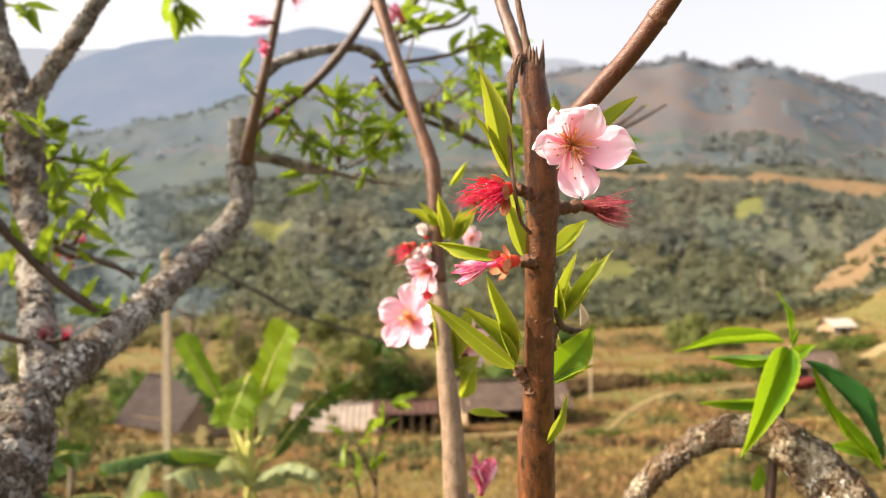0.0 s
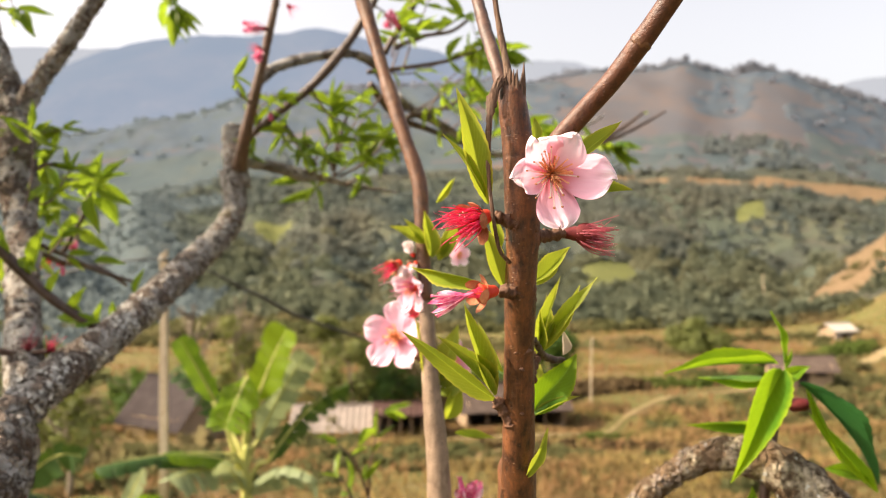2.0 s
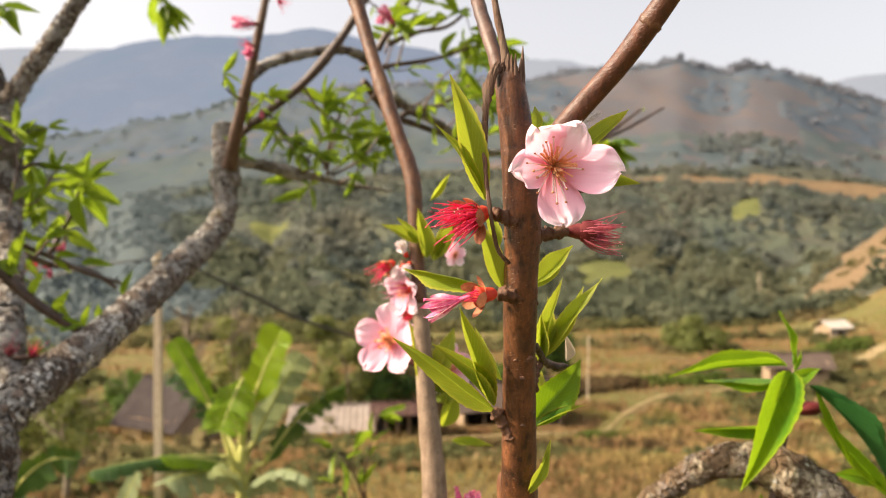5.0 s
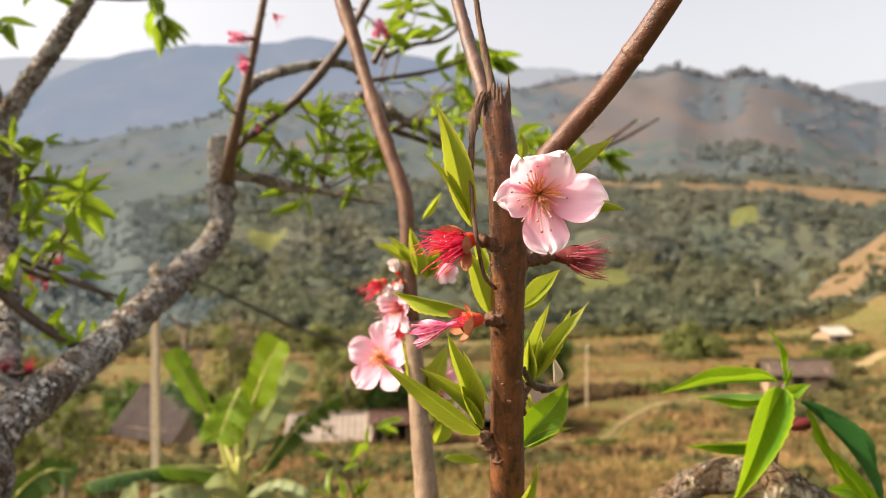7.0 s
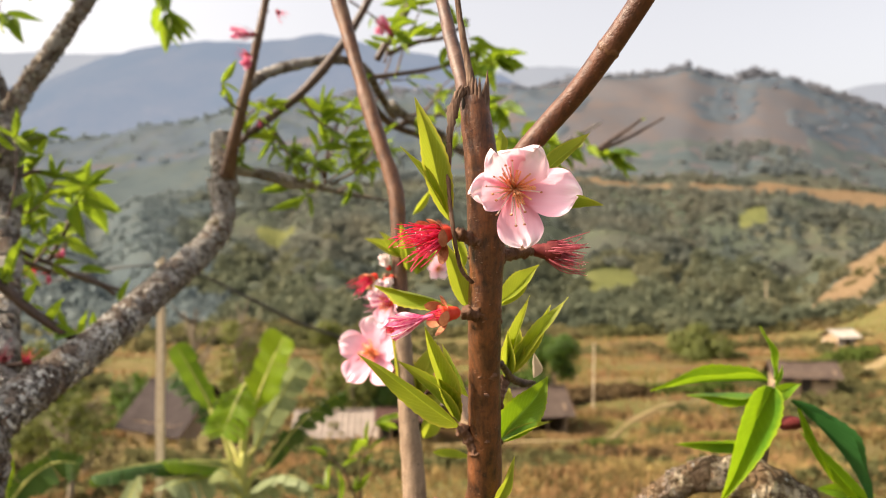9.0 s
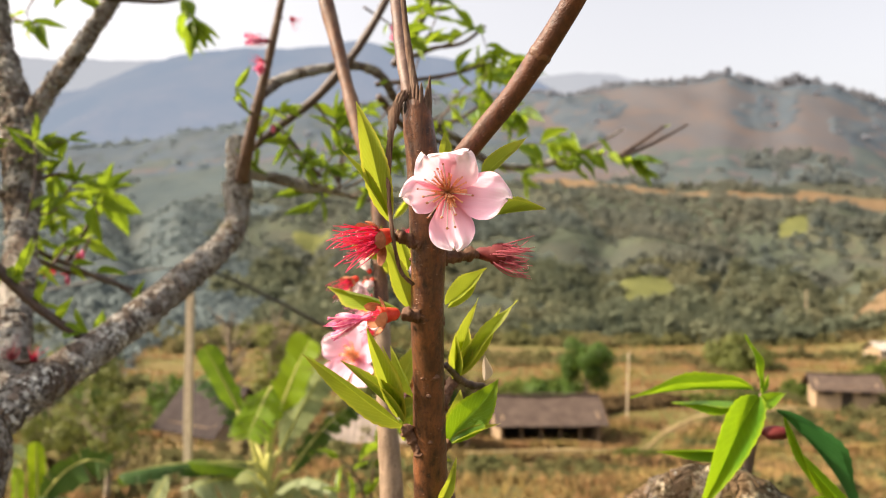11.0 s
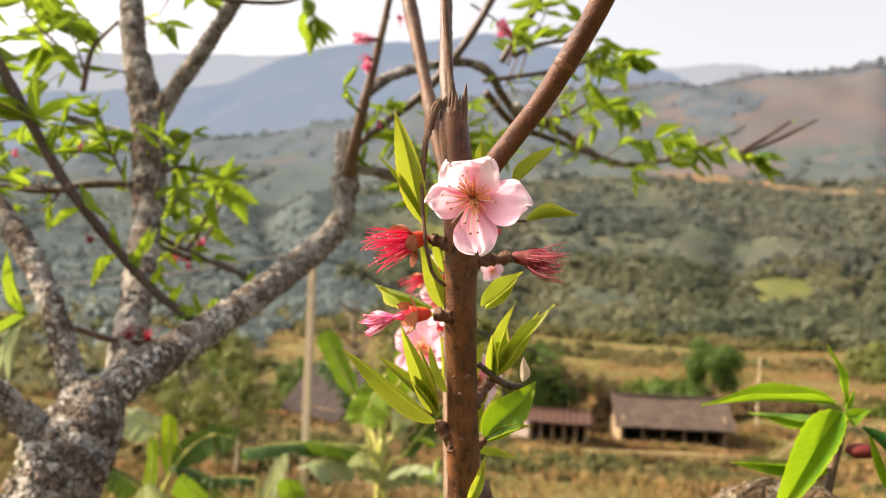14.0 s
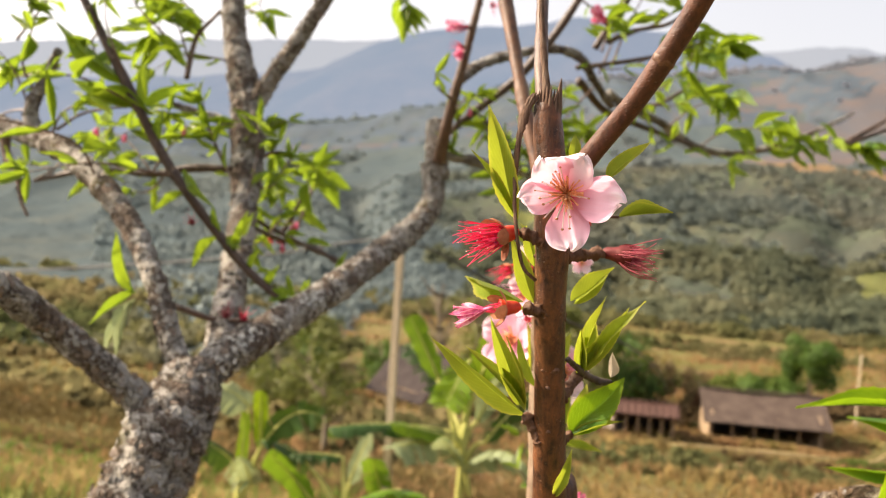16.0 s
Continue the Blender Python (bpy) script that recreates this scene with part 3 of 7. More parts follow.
GULLIES = ((0.15, 0.026, 6.0, 175, 440), (-0.095, 0.032, 8.0, 170, 450), (0.435, 0.022, 7.0, 185, 330), (0.30, 0.014, 5.0, 200, 420), (-0.20, 0.016, 5.0, 240, 420), (-0.42, 0.03, 9.0, 200, 520))


def land(x, y):
    """Height of the ground."""
    d = max(y, 0.0)
    r = math.hypot(x, y)
    if y < 8:
        z = -0.06 * max(0.0, y) - 0.018 * max(0.0, y) ** 2
        z += 0.10 * noise.noise(Vector((x, y, 0)) * 0.35)
        return z if y > -3 else 0.05 * (-3 - y) - 0.02
    u = x / max(d, 20.0)
    er = float(np.interp(u, RIDGE_U, RIDGE_E))
    if d < 600:
        e = float(np.interp(d, SLOPE_D, SLOPE_E))
        if d > 170:
            k = (d - 170) / 430
            e = e * (1 - k) + (-0.085 + (er * 0.64 + 0.085) * ((e + 0.085) / 0.22)) * k
    elif d < 900:
        k = (d - 600) / 300
        e = er * 0.64 + er * 0.36 * math.sin(k * math.pi / 2)
    else:
        e = er * 900 / d * max(0.0, 1 - (d - 900) / 700)
    e += 0.125 * math.exp(-((u - 0.64) / 0.13) ** 2) * math.exp(-((d - 200) / 75) ** 2)
    z = EYE_Z + d * e
    s = min(1.0, (d - 8) / 40)
    v = Vector((x, y, 0))
    z += s * (0.8 * noise.noise(v * 0.045) + 0.25 * noise.noise(v * 0.15))
    if d > 160:
        hump = math.sin(math.pi * min(1.0, (d - 160) / 340))
        z += 9.0 * hump * (0.35 - abs(noise.noise(Vector((x * 0.013 + d * 0.006, d * 0.004, 2)))) * 1.5)
        z += min(1, (d - 160) / 200) * (6 * noise.noise(v * 0.011) + 2.2 * noise.noise(v * 0.027) + 0.7 * noise.noise(v * 0.08))
        for gu, gw, deep, g0, g1 in GULLIES:
            if g0 < d < g1:
                bend = gu + 0.012 * math.sin(d * 0.022 + gu * 40)
                z -= deep * math.exp(-((u - bend) / gw) ** 2) * math.sin(math.pi * (d - g0) / (g1 - g0)) ** 0.6
    if 640 < d < 950:
        k = min(1.0, (d - 640) / 80)
        z += k * (14.0 * (0.3 - abs(noise.noise(Vector((x * 0.0085 + d * 0.003, d * 0.002, 6))))) + 1.2 * noise.noise(v * 0.05))
    return z


def ground_material():
    n = Nodes("ground")
    pos = n.world()
    big = n.noise(pos, 0.045, 5, 0.6, 0.4)
    mid = n.noise(pos, 0.35, 5, 0.65)
    fine = n.noise(pos, 6.0, 5, 0.7)
    dry = n.mix(n.ramp(mid, (0.3, 0.0), (0.7, 1.0)), (0.142, 0.080, 0.042), (0.235, 0.146, 0.074))
    green = n.mix(n.ramp(fine, (0.3, 0.0), (0.7, 1.0)), (0.072, 0.080, 0.021), (0.165, 0.158, 0.05))
    bands = n.noise(n.world((0.05, 0.16, 0.1)), 1.0, 5, 0.65, 0.8)
    col = n.mix(n.ramp(bands, (0.36, 0.0), (0.54, 1.0)), dry, green)
    col = n.mix(n.ramp(big, (0.55, 0.0), (0.68, 0.7)), col, (0.095, 0.078, 0.030))
    col = n.mix(n.ramp(fine, (0.45, 0.0), (0.8, 0.5)), col, (0.18, 0.13, 0.062))
    tufts = n.noise(pos, 1.1, 6, 0.75)
    col = n.mix(n.ramp(tufts, (0.50, 0.0), (0.62, 0.5)), col, (0.07, 0.053, 0.025))
    col = n.mix(n.ramp(n.noise(pos, 0.22, 5, 0.7), (0.54, 0.0), (0.64, 0.6)), col, (0.20, 0.145, 0.07))
    return n.finish(n.principled(col, 0.95, n.bump(n.math("ADD", mid, n.math("ADD", fine, tufts)), 0.9, 0.2), 0.1))


def hill_material(name, a, b, c, air, amount, scale):
    """Slopes under mixed cover; the two backdrops have haze mixed in as emission."""
    n = Nodes(name)
    pos = n.world()
    big = n.noise(pos, scale, 6, 0.6, 0.5)
    fine = n.noise(pos, scale * 9, 6, 0.7)
    col = n.mix(n.ramp(big, (0.38, 0.0), (0.62, 1.0)), a, b)
    col = n.mix(n.ramp(fine, (0.45, 0.0), (0.68, 0.8)), col, c)
    s = n.principled(col, 1.0, n.bump(fine, 0.6, 4.0), 0.0)
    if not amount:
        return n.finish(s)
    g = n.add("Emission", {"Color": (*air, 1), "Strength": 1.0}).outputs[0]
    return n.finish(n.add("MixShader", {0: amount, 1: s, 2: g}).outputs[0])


AIR = (0.205, 0.235, 0.275)
M["ground"] = ground_material()


def cover_material(name, open_a, open_b, wood_a, wood_b, wood_c, scale, low, high, relief, crowns=0.28):
    """A slope where woods and open ground run into one another, mottled by single crowns."""
    n = Nodes(name)
    pos = n.world()
    big = n.noise(n.world((1.0, 0.6, 1.0)), scale, 5, 0.6, 0.7)
    mid = n.noise(pos, scale * 6, 4, 0.65)
    crown = n.voronoi(pos, crowns)
    leafy = n.noise(pos, crowns * 2.6, 4, 0.7)
    share = n.math("ADD", big, n.math("MULTIPLY", n.math("SUBTRACT", mid, 0.5), 0.5))
    ground = n.mix(n.ramp(mid, (0.35, 0.0), (0.65, 1.0)), open_a, open_b)
    tone = n.math("ADD", n.math("ADD", n.math("MULTIPLY", n.math("SUBTRACT", n.noise(n.world((1, 0.5, 1)), scale * 2.3, 4, 0.6, 0.4), 0.5), 1.9), 0.4), n.math("MULTIPLY", n.math("SUBTRACT", leafy, 0.5), 0.45))
    wood = n.ramp(tone, (0.22, wood_a), (0.42, wood_b), (0.62, wood_c))
    # darkens the gaps between crowns: their shade is put into the colour
    wood = n.mix(n.ramp(crown, (0.2, 0.0), (0.8, 0.6)), wood, wood_a)
    col = n.mix(n.ramp(share, (low, 0.0), (high, 1.0)), ground, wood)
    return n.finish(n.principled(col, 1.0, n.bump(n.math("ADD", leafy, n.math("MULTIPLY", crown, -1.0)), relief, 0.6 / crowns), 0.0))


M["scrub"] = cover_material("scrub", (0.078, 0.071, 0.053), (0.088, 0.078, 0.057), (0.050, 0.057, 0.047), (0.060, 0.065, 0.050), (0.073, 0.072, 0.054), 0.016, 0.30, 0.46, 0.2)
# the hill cover and the two farther canopies carry haze in their base colours
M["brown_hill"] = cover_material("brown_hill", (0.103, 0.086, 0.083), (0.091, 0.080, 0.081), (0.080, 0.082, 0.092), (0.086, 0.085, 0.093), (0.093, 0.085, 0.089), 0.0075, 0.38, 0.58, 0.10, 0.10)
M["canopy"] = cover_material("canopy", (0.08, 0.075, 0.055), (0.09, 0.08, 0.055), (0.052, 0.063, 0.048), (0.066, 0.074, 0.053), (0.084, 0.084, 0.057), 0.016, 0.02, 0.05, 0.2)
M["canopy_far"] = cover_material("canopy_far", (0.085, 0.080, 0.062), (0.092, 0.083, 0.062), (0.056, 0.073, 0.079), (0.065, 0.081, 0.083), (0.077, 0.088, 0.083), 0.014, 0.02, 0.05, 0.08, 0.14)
M["canopy_haze"] = cover_material("canopy_haze", (0.10, 0.09, 0.085), (0.10, 0.09, 0.085), (0.058, 0.076, 0.096), (0.066, 0.083, 0.100), (0.078, 0.090, 0.099), 0.010, 0.02, 0.05, 0.10, 0.12)
M["green_field"] = hill_material("green_field", (0.106, 0.118, 0.046), (0.138, 0.146, 0.054), (0.09, 0.098, 0.048), AIR, 0.0, 0.06)
M["earth"] = hill_material("earth", (0.188, 0.128, 0.076), (0.140, 0.102, 0.062), (0.21, 0.150, 0.092), AIR, 0.0, 0.05)
# bluish emission stands in for haze over these two backdrops
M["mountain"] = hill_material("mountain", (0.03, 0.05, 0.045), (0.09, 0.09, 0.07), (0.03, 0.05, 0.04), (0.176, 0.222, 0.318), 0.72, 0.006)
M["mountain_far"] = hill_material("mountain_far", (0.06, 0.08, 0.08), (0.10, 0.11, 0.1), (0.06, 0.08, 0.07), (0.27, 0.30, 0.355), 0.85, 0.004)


ROAD_U, ROAD_D = (0.03, 0.09, 0.2, 0.295, 0.38, 0.47, 0.62), (512, 500, 466, 446, 447, 452, 458)


def zone(x, y):
    """Which cover lies on the ground there."""
    d = max(y, 1.0)
    u = x / d
    w = noise.noise(Vector((x, y, 3)) * 0.03)
    w2 = noise.noise(Vector((x, y, 9)) * 0.012)
    if d < (150 if u > -0.34 else 150 - 95 * min(1.0, (-0.34 - u) / 0.14)) + 12 * w:
        return "ground"
    if math.hypot((u - 0.63) / 0.18, (d - 200) / 72) < 1 + 0.5 * w:
        return "earth" if noise.noise(Vector((x, y, 5)) * 0.05) + 0.6 * noise.noise(Vector((x, y, 5)) * 0.15) > -0.62 else "scrub"
    # the left slope takes the bluer cover, its haze put into the colour
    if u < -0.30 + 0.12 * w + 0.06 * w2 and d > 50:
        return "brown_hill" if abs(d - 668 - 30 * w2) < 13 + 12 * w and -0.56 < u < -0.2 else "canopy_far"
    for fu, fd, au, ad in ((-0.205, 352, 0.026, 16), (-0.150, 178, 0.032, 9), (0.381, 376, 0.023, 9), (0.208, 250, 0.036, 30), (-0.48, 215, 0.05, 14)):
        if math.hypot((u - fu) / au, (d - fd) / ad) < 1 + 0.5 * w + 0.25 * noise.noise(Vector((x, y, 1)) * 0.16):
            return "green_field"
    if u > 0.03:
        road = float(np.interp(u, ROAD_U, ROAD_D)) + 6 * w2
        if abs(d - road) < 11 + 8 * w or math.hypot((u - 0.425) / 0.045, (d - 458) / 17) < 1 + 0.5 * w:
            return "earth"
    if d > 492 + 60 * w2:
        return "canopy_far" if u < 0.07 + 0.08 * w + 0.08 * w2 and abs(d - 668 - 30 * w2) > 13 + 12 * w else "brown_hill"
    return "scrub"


def wooded(u, d, x, y):
    """Whether trees stand on the upper slopes there: the belt above the road, two spurs and the crest."""
    w = noise.noise(Vector((x, y, 7)) * 0.012) + 0.5 * noise.noise(Vector((x, y, 7)) * 0.035)
    if u < -0.24:
        return w > -0.35
    if d < 600 + 30 * w:
        return w > (-0.7 if u > 0.19 else -0.2)
    if math.hypot((u - 0.12) / 0.055, (d - 745) / 85) < 1 + 0.5 * w:
        return True
    if u < 0.10 and w > -0.25:
        return True
    if d > (840 if u < 0.30 else 790) + 40 * w or u > 0.455 + 0.05 * w:
        return True
    return abs(u - 0.362 - 0.0001 * (d - 760)) < 0.030 + 0.025 * w and d > 660


def build_land():
    ds = [-60, -30, -12, -5, -2, 0, 1, 2, 3, 4, 5.5, 7, 8]
    d = 8.0
    while d < 1000:
        d *= 1.022
        ds.append(d)
    ds += [1150, 1400, 1700, 2200, 3000, 4600]
    us = np.linspace(-1.7, 1.5, 280)
    verts, faces, kinds = [], [], []
    order = ["ground", "scrub", "brown_hill", "green_field", "earth", "canopy_far"]
    for d in ds:
        for u in us:
            x = u * max(d, 40.0)
            verts.append((x, d, land(x, d)))
    m = len(us)
    for i in range(len(ds) - 1):
        for j in range(m - 1):
            a = i * m + j
            faces.append((a, a + 1, a + m + 1, a + m))
            c = [(verts[a][k] + verts[a + m + 1][k]) / 2 for k in (0, 1)]
            kinds.append(order.index(zone(*c)) if c[1] < 960 else 2)
    me = bpy.data.meshes.new("ground")
    me.from_pydata(verts, [], faces)
    for k in order:
        me.materials.append(M[k])
    me.polygons.foreach_set("material_index", kinds)
    me.shade_smooth()
    tagged(new("ground", me), "dry brown and olive hillside falling to a farmed valley and wooded slopes", "ground", kind="structure")


build_land()


def mountain(name, d, us, es, label, material, depth=500, seed=0, bumps=10.0):
    verts, faces = [], []
    cols, rows = 220, 14
    for i in range(rows + 1):
        k = i / rows
        for j in range(cols + 1):
            u = us[0] + (us[-1] - us[0]) * j / cols
            e = float(np.interp(u, us, es))
            dd = d - depth * (1 - k)
            x = u * d
            z = EYE_Z + d * e * (k ** 0.8) - (1 - k) * 60
            z += bumps * (0.3 + 0.7 * k) * (noise.noise(Vector((x * 0.006, dd * 0.006, seed))) + 0.5 * noise.noise(Vector((x * 0.02, dd * 0.02, seed))) + 0.25 * noise.noise(Vector((x * 0.07, dd * 0.07, seed))))
            z += bumps * 3.0 * noise.noise(Vector((x * 0.0022, dd * 0.0022, seed + 4))) * k * (1 - k) * 2
            verts.append((x, dd, z))
    for i in range(rows):
        for j in range(cols):
            a = i * (cols + 1) + j
            faces.append((a, a + 1, a + cols + 2, a + cols + 1))
    ob = new(name, mesh_from(name, verts, faces, material))
    return tagged(ob, label, "mountain", kind="structure")


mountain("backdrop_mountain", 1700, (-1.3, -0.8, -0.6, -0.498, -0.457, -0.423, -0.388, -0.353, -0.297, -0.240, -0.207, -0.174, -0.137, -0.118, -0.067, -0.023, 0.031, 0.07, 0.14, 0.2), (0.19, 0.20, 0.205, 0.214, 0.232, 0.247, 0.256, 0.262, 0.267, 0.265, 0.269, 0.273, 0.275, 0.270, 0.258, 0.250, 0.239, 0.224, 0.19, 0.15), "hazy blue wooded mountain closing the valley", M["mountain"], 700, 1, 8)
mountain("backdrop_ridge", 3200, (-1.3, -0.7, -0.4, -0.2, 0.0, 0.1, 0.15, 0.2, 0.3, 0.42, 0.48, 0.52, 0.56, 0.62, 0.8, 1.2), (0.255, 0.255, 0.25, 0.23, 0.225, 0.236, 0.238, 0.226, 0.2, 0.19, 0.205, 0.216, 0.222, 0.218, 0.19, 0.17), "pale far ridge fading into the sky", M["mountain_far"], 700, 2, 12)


# ---- woods ----
def scatter(name, places, blades, material, label, seed):
    """Many crowns in one mesh, each a loose heap of small leaf sprays. places: x, y, z, half width, half height."""
    rng = np.random.default_rng(seed)
    p = np.repeat(np.array(places), blades, axis=0)
    n = len(p)
    d = rng.normal(size=(n, 3))
    d /= np.linalg.norm(d, axis=1)[:, None]
    d[:, 2] = np.abs(d[:, 2]) * 1.1 - 0.25
    c = p[:, :3] + d * p[:, [3, 3, 4]] * rng.uniform(0.45, 1.0, (n, 1))
    a = rng.normal(size=(n, 3))
    a /= np.linalg.norm(a, axis=1)[:, None]
    b = np.cross(a, d + rng.normal(size=(n, 3)) * 0.5)
    b /= np.linalg.norm(b, axis=1)[:, None]
    size = p[:, [3]] * rng.uniform(0.16, 0.42, (n, 1)) * (40 / blades) ** 0.25
    v = np.stack([c - a * size, c + b * size * 0.75, c + a * size, c - b * size * 0.75], axis=1).reshape(-1, 3)
    me = bpy.data.meshes.new(name)
    me.vertices.add(n * 4)
    me.vertices.foreach_set("co", v.ravel())
    me.loops.add(n * 4)
    me.loops.foreach_set("vertex_index", np.arange(n * 4))
    me.polygons.add(n)
    me.polygons.foreach_set("loop_start", np.arange(n) * 4)
    me.update(calc_edges=True)
    me.materials.append(material)
    return tagged(new(name, me), label, "trees", kind="stuff")


def woods_material(name, a, b, c, patch_scale):
    n = Nodes(name)
    fine = n.noise(n.world(), 0.35, 4, 0.7)
    # stretched dark patches imitate shaded folds of the slope, in colour only
    patch = n.noise(n.world((1.0, 0.4, 1.0)), patch_scale, 4, 0.55, 0.6)
    pick = n.math("ADD", n.math("MULTIPLY", n.island(), 0.16), n.math("ADD", n.math("MULTIPLY", fine, 0.35), n.math("SUBTRACT", n.math("MULTIPLY", patch, 2.4), 0.93)))
    col = n.ramp(pick, (0.0, a), (0.5, b), (1.0, c))
    p = n.principled(col, 1.0, None, 0.0)
    t = n.add("BsdfTranslucent", {"Color": col}).outputs[0]
    return n.finish(n.add("MixShader", {0: 0.58, 1: p, 2: t}).outputs[0])


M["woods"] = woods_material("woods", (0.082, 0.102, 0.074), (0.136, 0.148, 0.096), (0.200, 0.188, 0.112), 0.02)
# paler, bluer copies of the woods: haze put into the foliage colour
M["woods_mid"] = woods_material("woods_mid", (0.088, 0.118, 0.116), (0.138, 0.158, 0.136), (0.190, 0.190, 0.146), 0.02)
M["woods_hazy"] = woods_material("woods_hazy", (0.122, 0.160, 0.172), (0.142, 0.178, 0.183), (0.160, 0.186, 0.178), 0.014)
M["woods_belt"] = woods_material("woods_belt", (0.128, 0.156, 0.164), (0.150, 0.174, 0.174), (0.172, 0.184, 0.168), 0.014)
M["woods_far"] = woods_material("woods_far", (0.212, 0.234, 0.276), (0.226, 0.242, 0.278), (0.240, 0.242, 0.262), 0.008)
M["bushes"] = woods_material("bushes", (0.085, 0.10, 0.042), (0.14, 0.135, 0.06), (0.20, 0.155, 0.08), 0.06)

rng_w = random.Random(12)
near_woods, mid_woods, hazy_woods, belt_woods, far_woods = [], [], [], [], []
while len(near_woods) + len(mid_woods) < 6600:
    d = 50 + 430 * rng_w.random() ** 0.8
    u = rng_w.uniform(-0.85, 0.72)
    x = u * d
    kind = zone(x, d)
    if kind not in ("scrub", "canopy_far"):
        continue
    thin = noise.noise(Vector((x, d, 7)) * 0.02) + 0.5 * noise.noise(Vector((x, d, 7)) * 0.07)
    if rng_w.random() > 0.72 + 1.4 * thin:
        continue
    w = rng_w.uniform(1.0, 2.6) * (1.0 if rng_w.random() < 0.85 else 1.5) * (0.75 if kind == "canopy_far" else 1.0) * min(1.0, 0.3 + d / 200)
    h = w * rng_w.uniform(0.8, 1.6)
    # farther crowns and those on the left go to the haze-tinted lists
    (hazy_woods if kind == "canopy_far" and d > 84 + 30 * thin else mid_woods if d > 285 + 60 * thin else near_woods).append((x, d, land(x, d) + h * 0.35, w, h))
while len(belt_woods) + len(far_woods) < 900:
    d = 485 + 425 * rng_w.random() ** 0.85
    u = rng_w.uniform(-0.8, 0.66)
    x = u * d
    if not wooded(u, d, x, d) or zone(x, d) == "earth":
        continue
    clump = noise.noise(Vector((x * 0.016, d * 0.010, 11)))
    if d < 850 and rng_w.random() > (0.02 if clump < 0.18 or d > 610 else 0.8):
        continue
    w = rng_w.uniform(2.2, 4.8)
    h = w * rng_w.uniform(0.8, 1.5)
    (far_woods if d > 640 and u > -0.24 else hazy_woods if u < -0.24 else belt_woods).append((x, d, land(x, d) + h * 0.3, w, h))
# taller groups of trees on the skyline
for u0, u1, high, count in ((0.185, 0.225, 7, 12), (0.285, 0.307, 7, 9), (0.298, 0.304, 9, 3), (0.325, 0.345, 6, 6), (0.362, 0.412, 13, 26), (0.415, 0.47, 7, 16), (0.48, 0.60, 6, 20), (0.10, 0.18, 5, 14)):
    for k in range(count):
        u, d = rng_w.uniform(u0, u1), rng_w.uniform(872, 898)
        h = high * rng_w.uniform(0.45, 0.8)
        far_woods.append((u * d, d, land(u * d, d) + h * 0.45, h * rng_w.uniform(0.5, 0.95), h))


def canopy(near, far, step_u, step_d, cell, high, material, label, cover):
    """One sheet of domed crowns over a slope, open where fields and clearings lie."""
    us = np.arange(-1.12, 0.76, step_u)
    ds = [near]
    while ds[-1] < far:
        ds.append(ds[-1] * (1 + step_d))
    verts, faces = [], []
    for d in ds:
        for u in us:
            x = u * d
            small = noise.voronoi(Vector((x * cell, d * cell, 1.5)))[0]
            big = noise.voronoi(Vector((x * cell * 0.43, d * cell * 0.43, 4.5)))[0]
            h = high * (0.7 - small[0]) + high * 0.5 * (0.5 - big[0]) + high * 0.35 * noise.noise(Vector((x, d, 0)) * cell * 4)
            w = noise.noise(Vector((x, d, 7)) * cell * 0.1) + 0.5 * noise.noise(Vector((x, d, 7)) * cell * 0.35)
            bare = not wooded(u, d, x, d) if d > 480 else w < -0.27 - (0.5 if u < -0.27 else 0.0)
            if zone(x, d) not in cover or bare or d < near + 2 or d > far - 6:
                h = -1.5
            verts.append((x, d, land(x, d) + h))
    m = len(us)
    for i in range(len(ds) - 1):
        for j in range(m - 1):
            a = i * m + j
            faces.append((a, a + 1, a + m + 1, a + m))
    tagged(new("woods", mesh_from("woods", verts, faces, material)), label, "trees", kind="stuff")


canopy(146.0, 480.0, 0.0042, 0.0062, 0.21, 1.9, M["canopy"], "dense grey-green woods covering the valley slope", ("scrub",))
canopy(150.0, 640.0, 0.0050, 0.0065, 0.10, 1.5, M["canopy_far"], "grey-green woods on the upper slopes with haze in their colour", ("brown_hill", "canopy_far"))
canopy(632.0, 905.0, 0.0042, 0.0060, 0.10, 2.4, M["canopy_haze"], "woods along the ridge and its spurs, tinted blue for haze", ("brown_hill", "canopy_far"))
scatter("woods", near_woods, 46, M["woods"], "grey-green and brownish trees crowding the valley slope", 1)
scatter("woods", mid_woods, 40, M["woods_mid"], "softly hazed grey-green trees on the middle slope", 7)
scatter("woods", hazy_woods, 26, M["woods_hazy"], "grey-green trees on the left slope, tinted for haze and shade", 4)
scatter("woods", belt_woods, 28, M["woods_belt"], "belt of darker trees above the hill road, tinted with haze", 5)
scatter("woods", far_woods, 30, M["woods_far"], "trees along the skyline, paled and blued for haze", 2)

PATHS = (((9.9, 49.4), (10.5, 51.6), (13.2, 56.6), (16.4, 60.9), (20.7, 64.5), (25.4, 68.4), (31.5, 72.5)),
         ((44.0, 84.5), (48.5, 88.5), (54.0, 92.5), (62.0, 97.0)),
         ((-2.5, 46.2), (1.2, 48.0), (3.8, 49.0), (7.0, 49.8), (9.5, 50.6)))


def along(pts, step):
    rows = spline([(x, y, 0, 0) for x, y in pts], step)
    return [(r[0], r[1]) for r in rows]


TRODDEN = {(round((x + dx) * 1.5), round((y + dy) * 1.5)) for p in PATHS for x, y in along(p, 0.3) for dx in (-0.3, 0.3) for dy in (-1.1, -0.5, 0.3)}


def on_path(x, y):
    return (round(x * 1.5), round(y * 1.5)) in TRODDEN


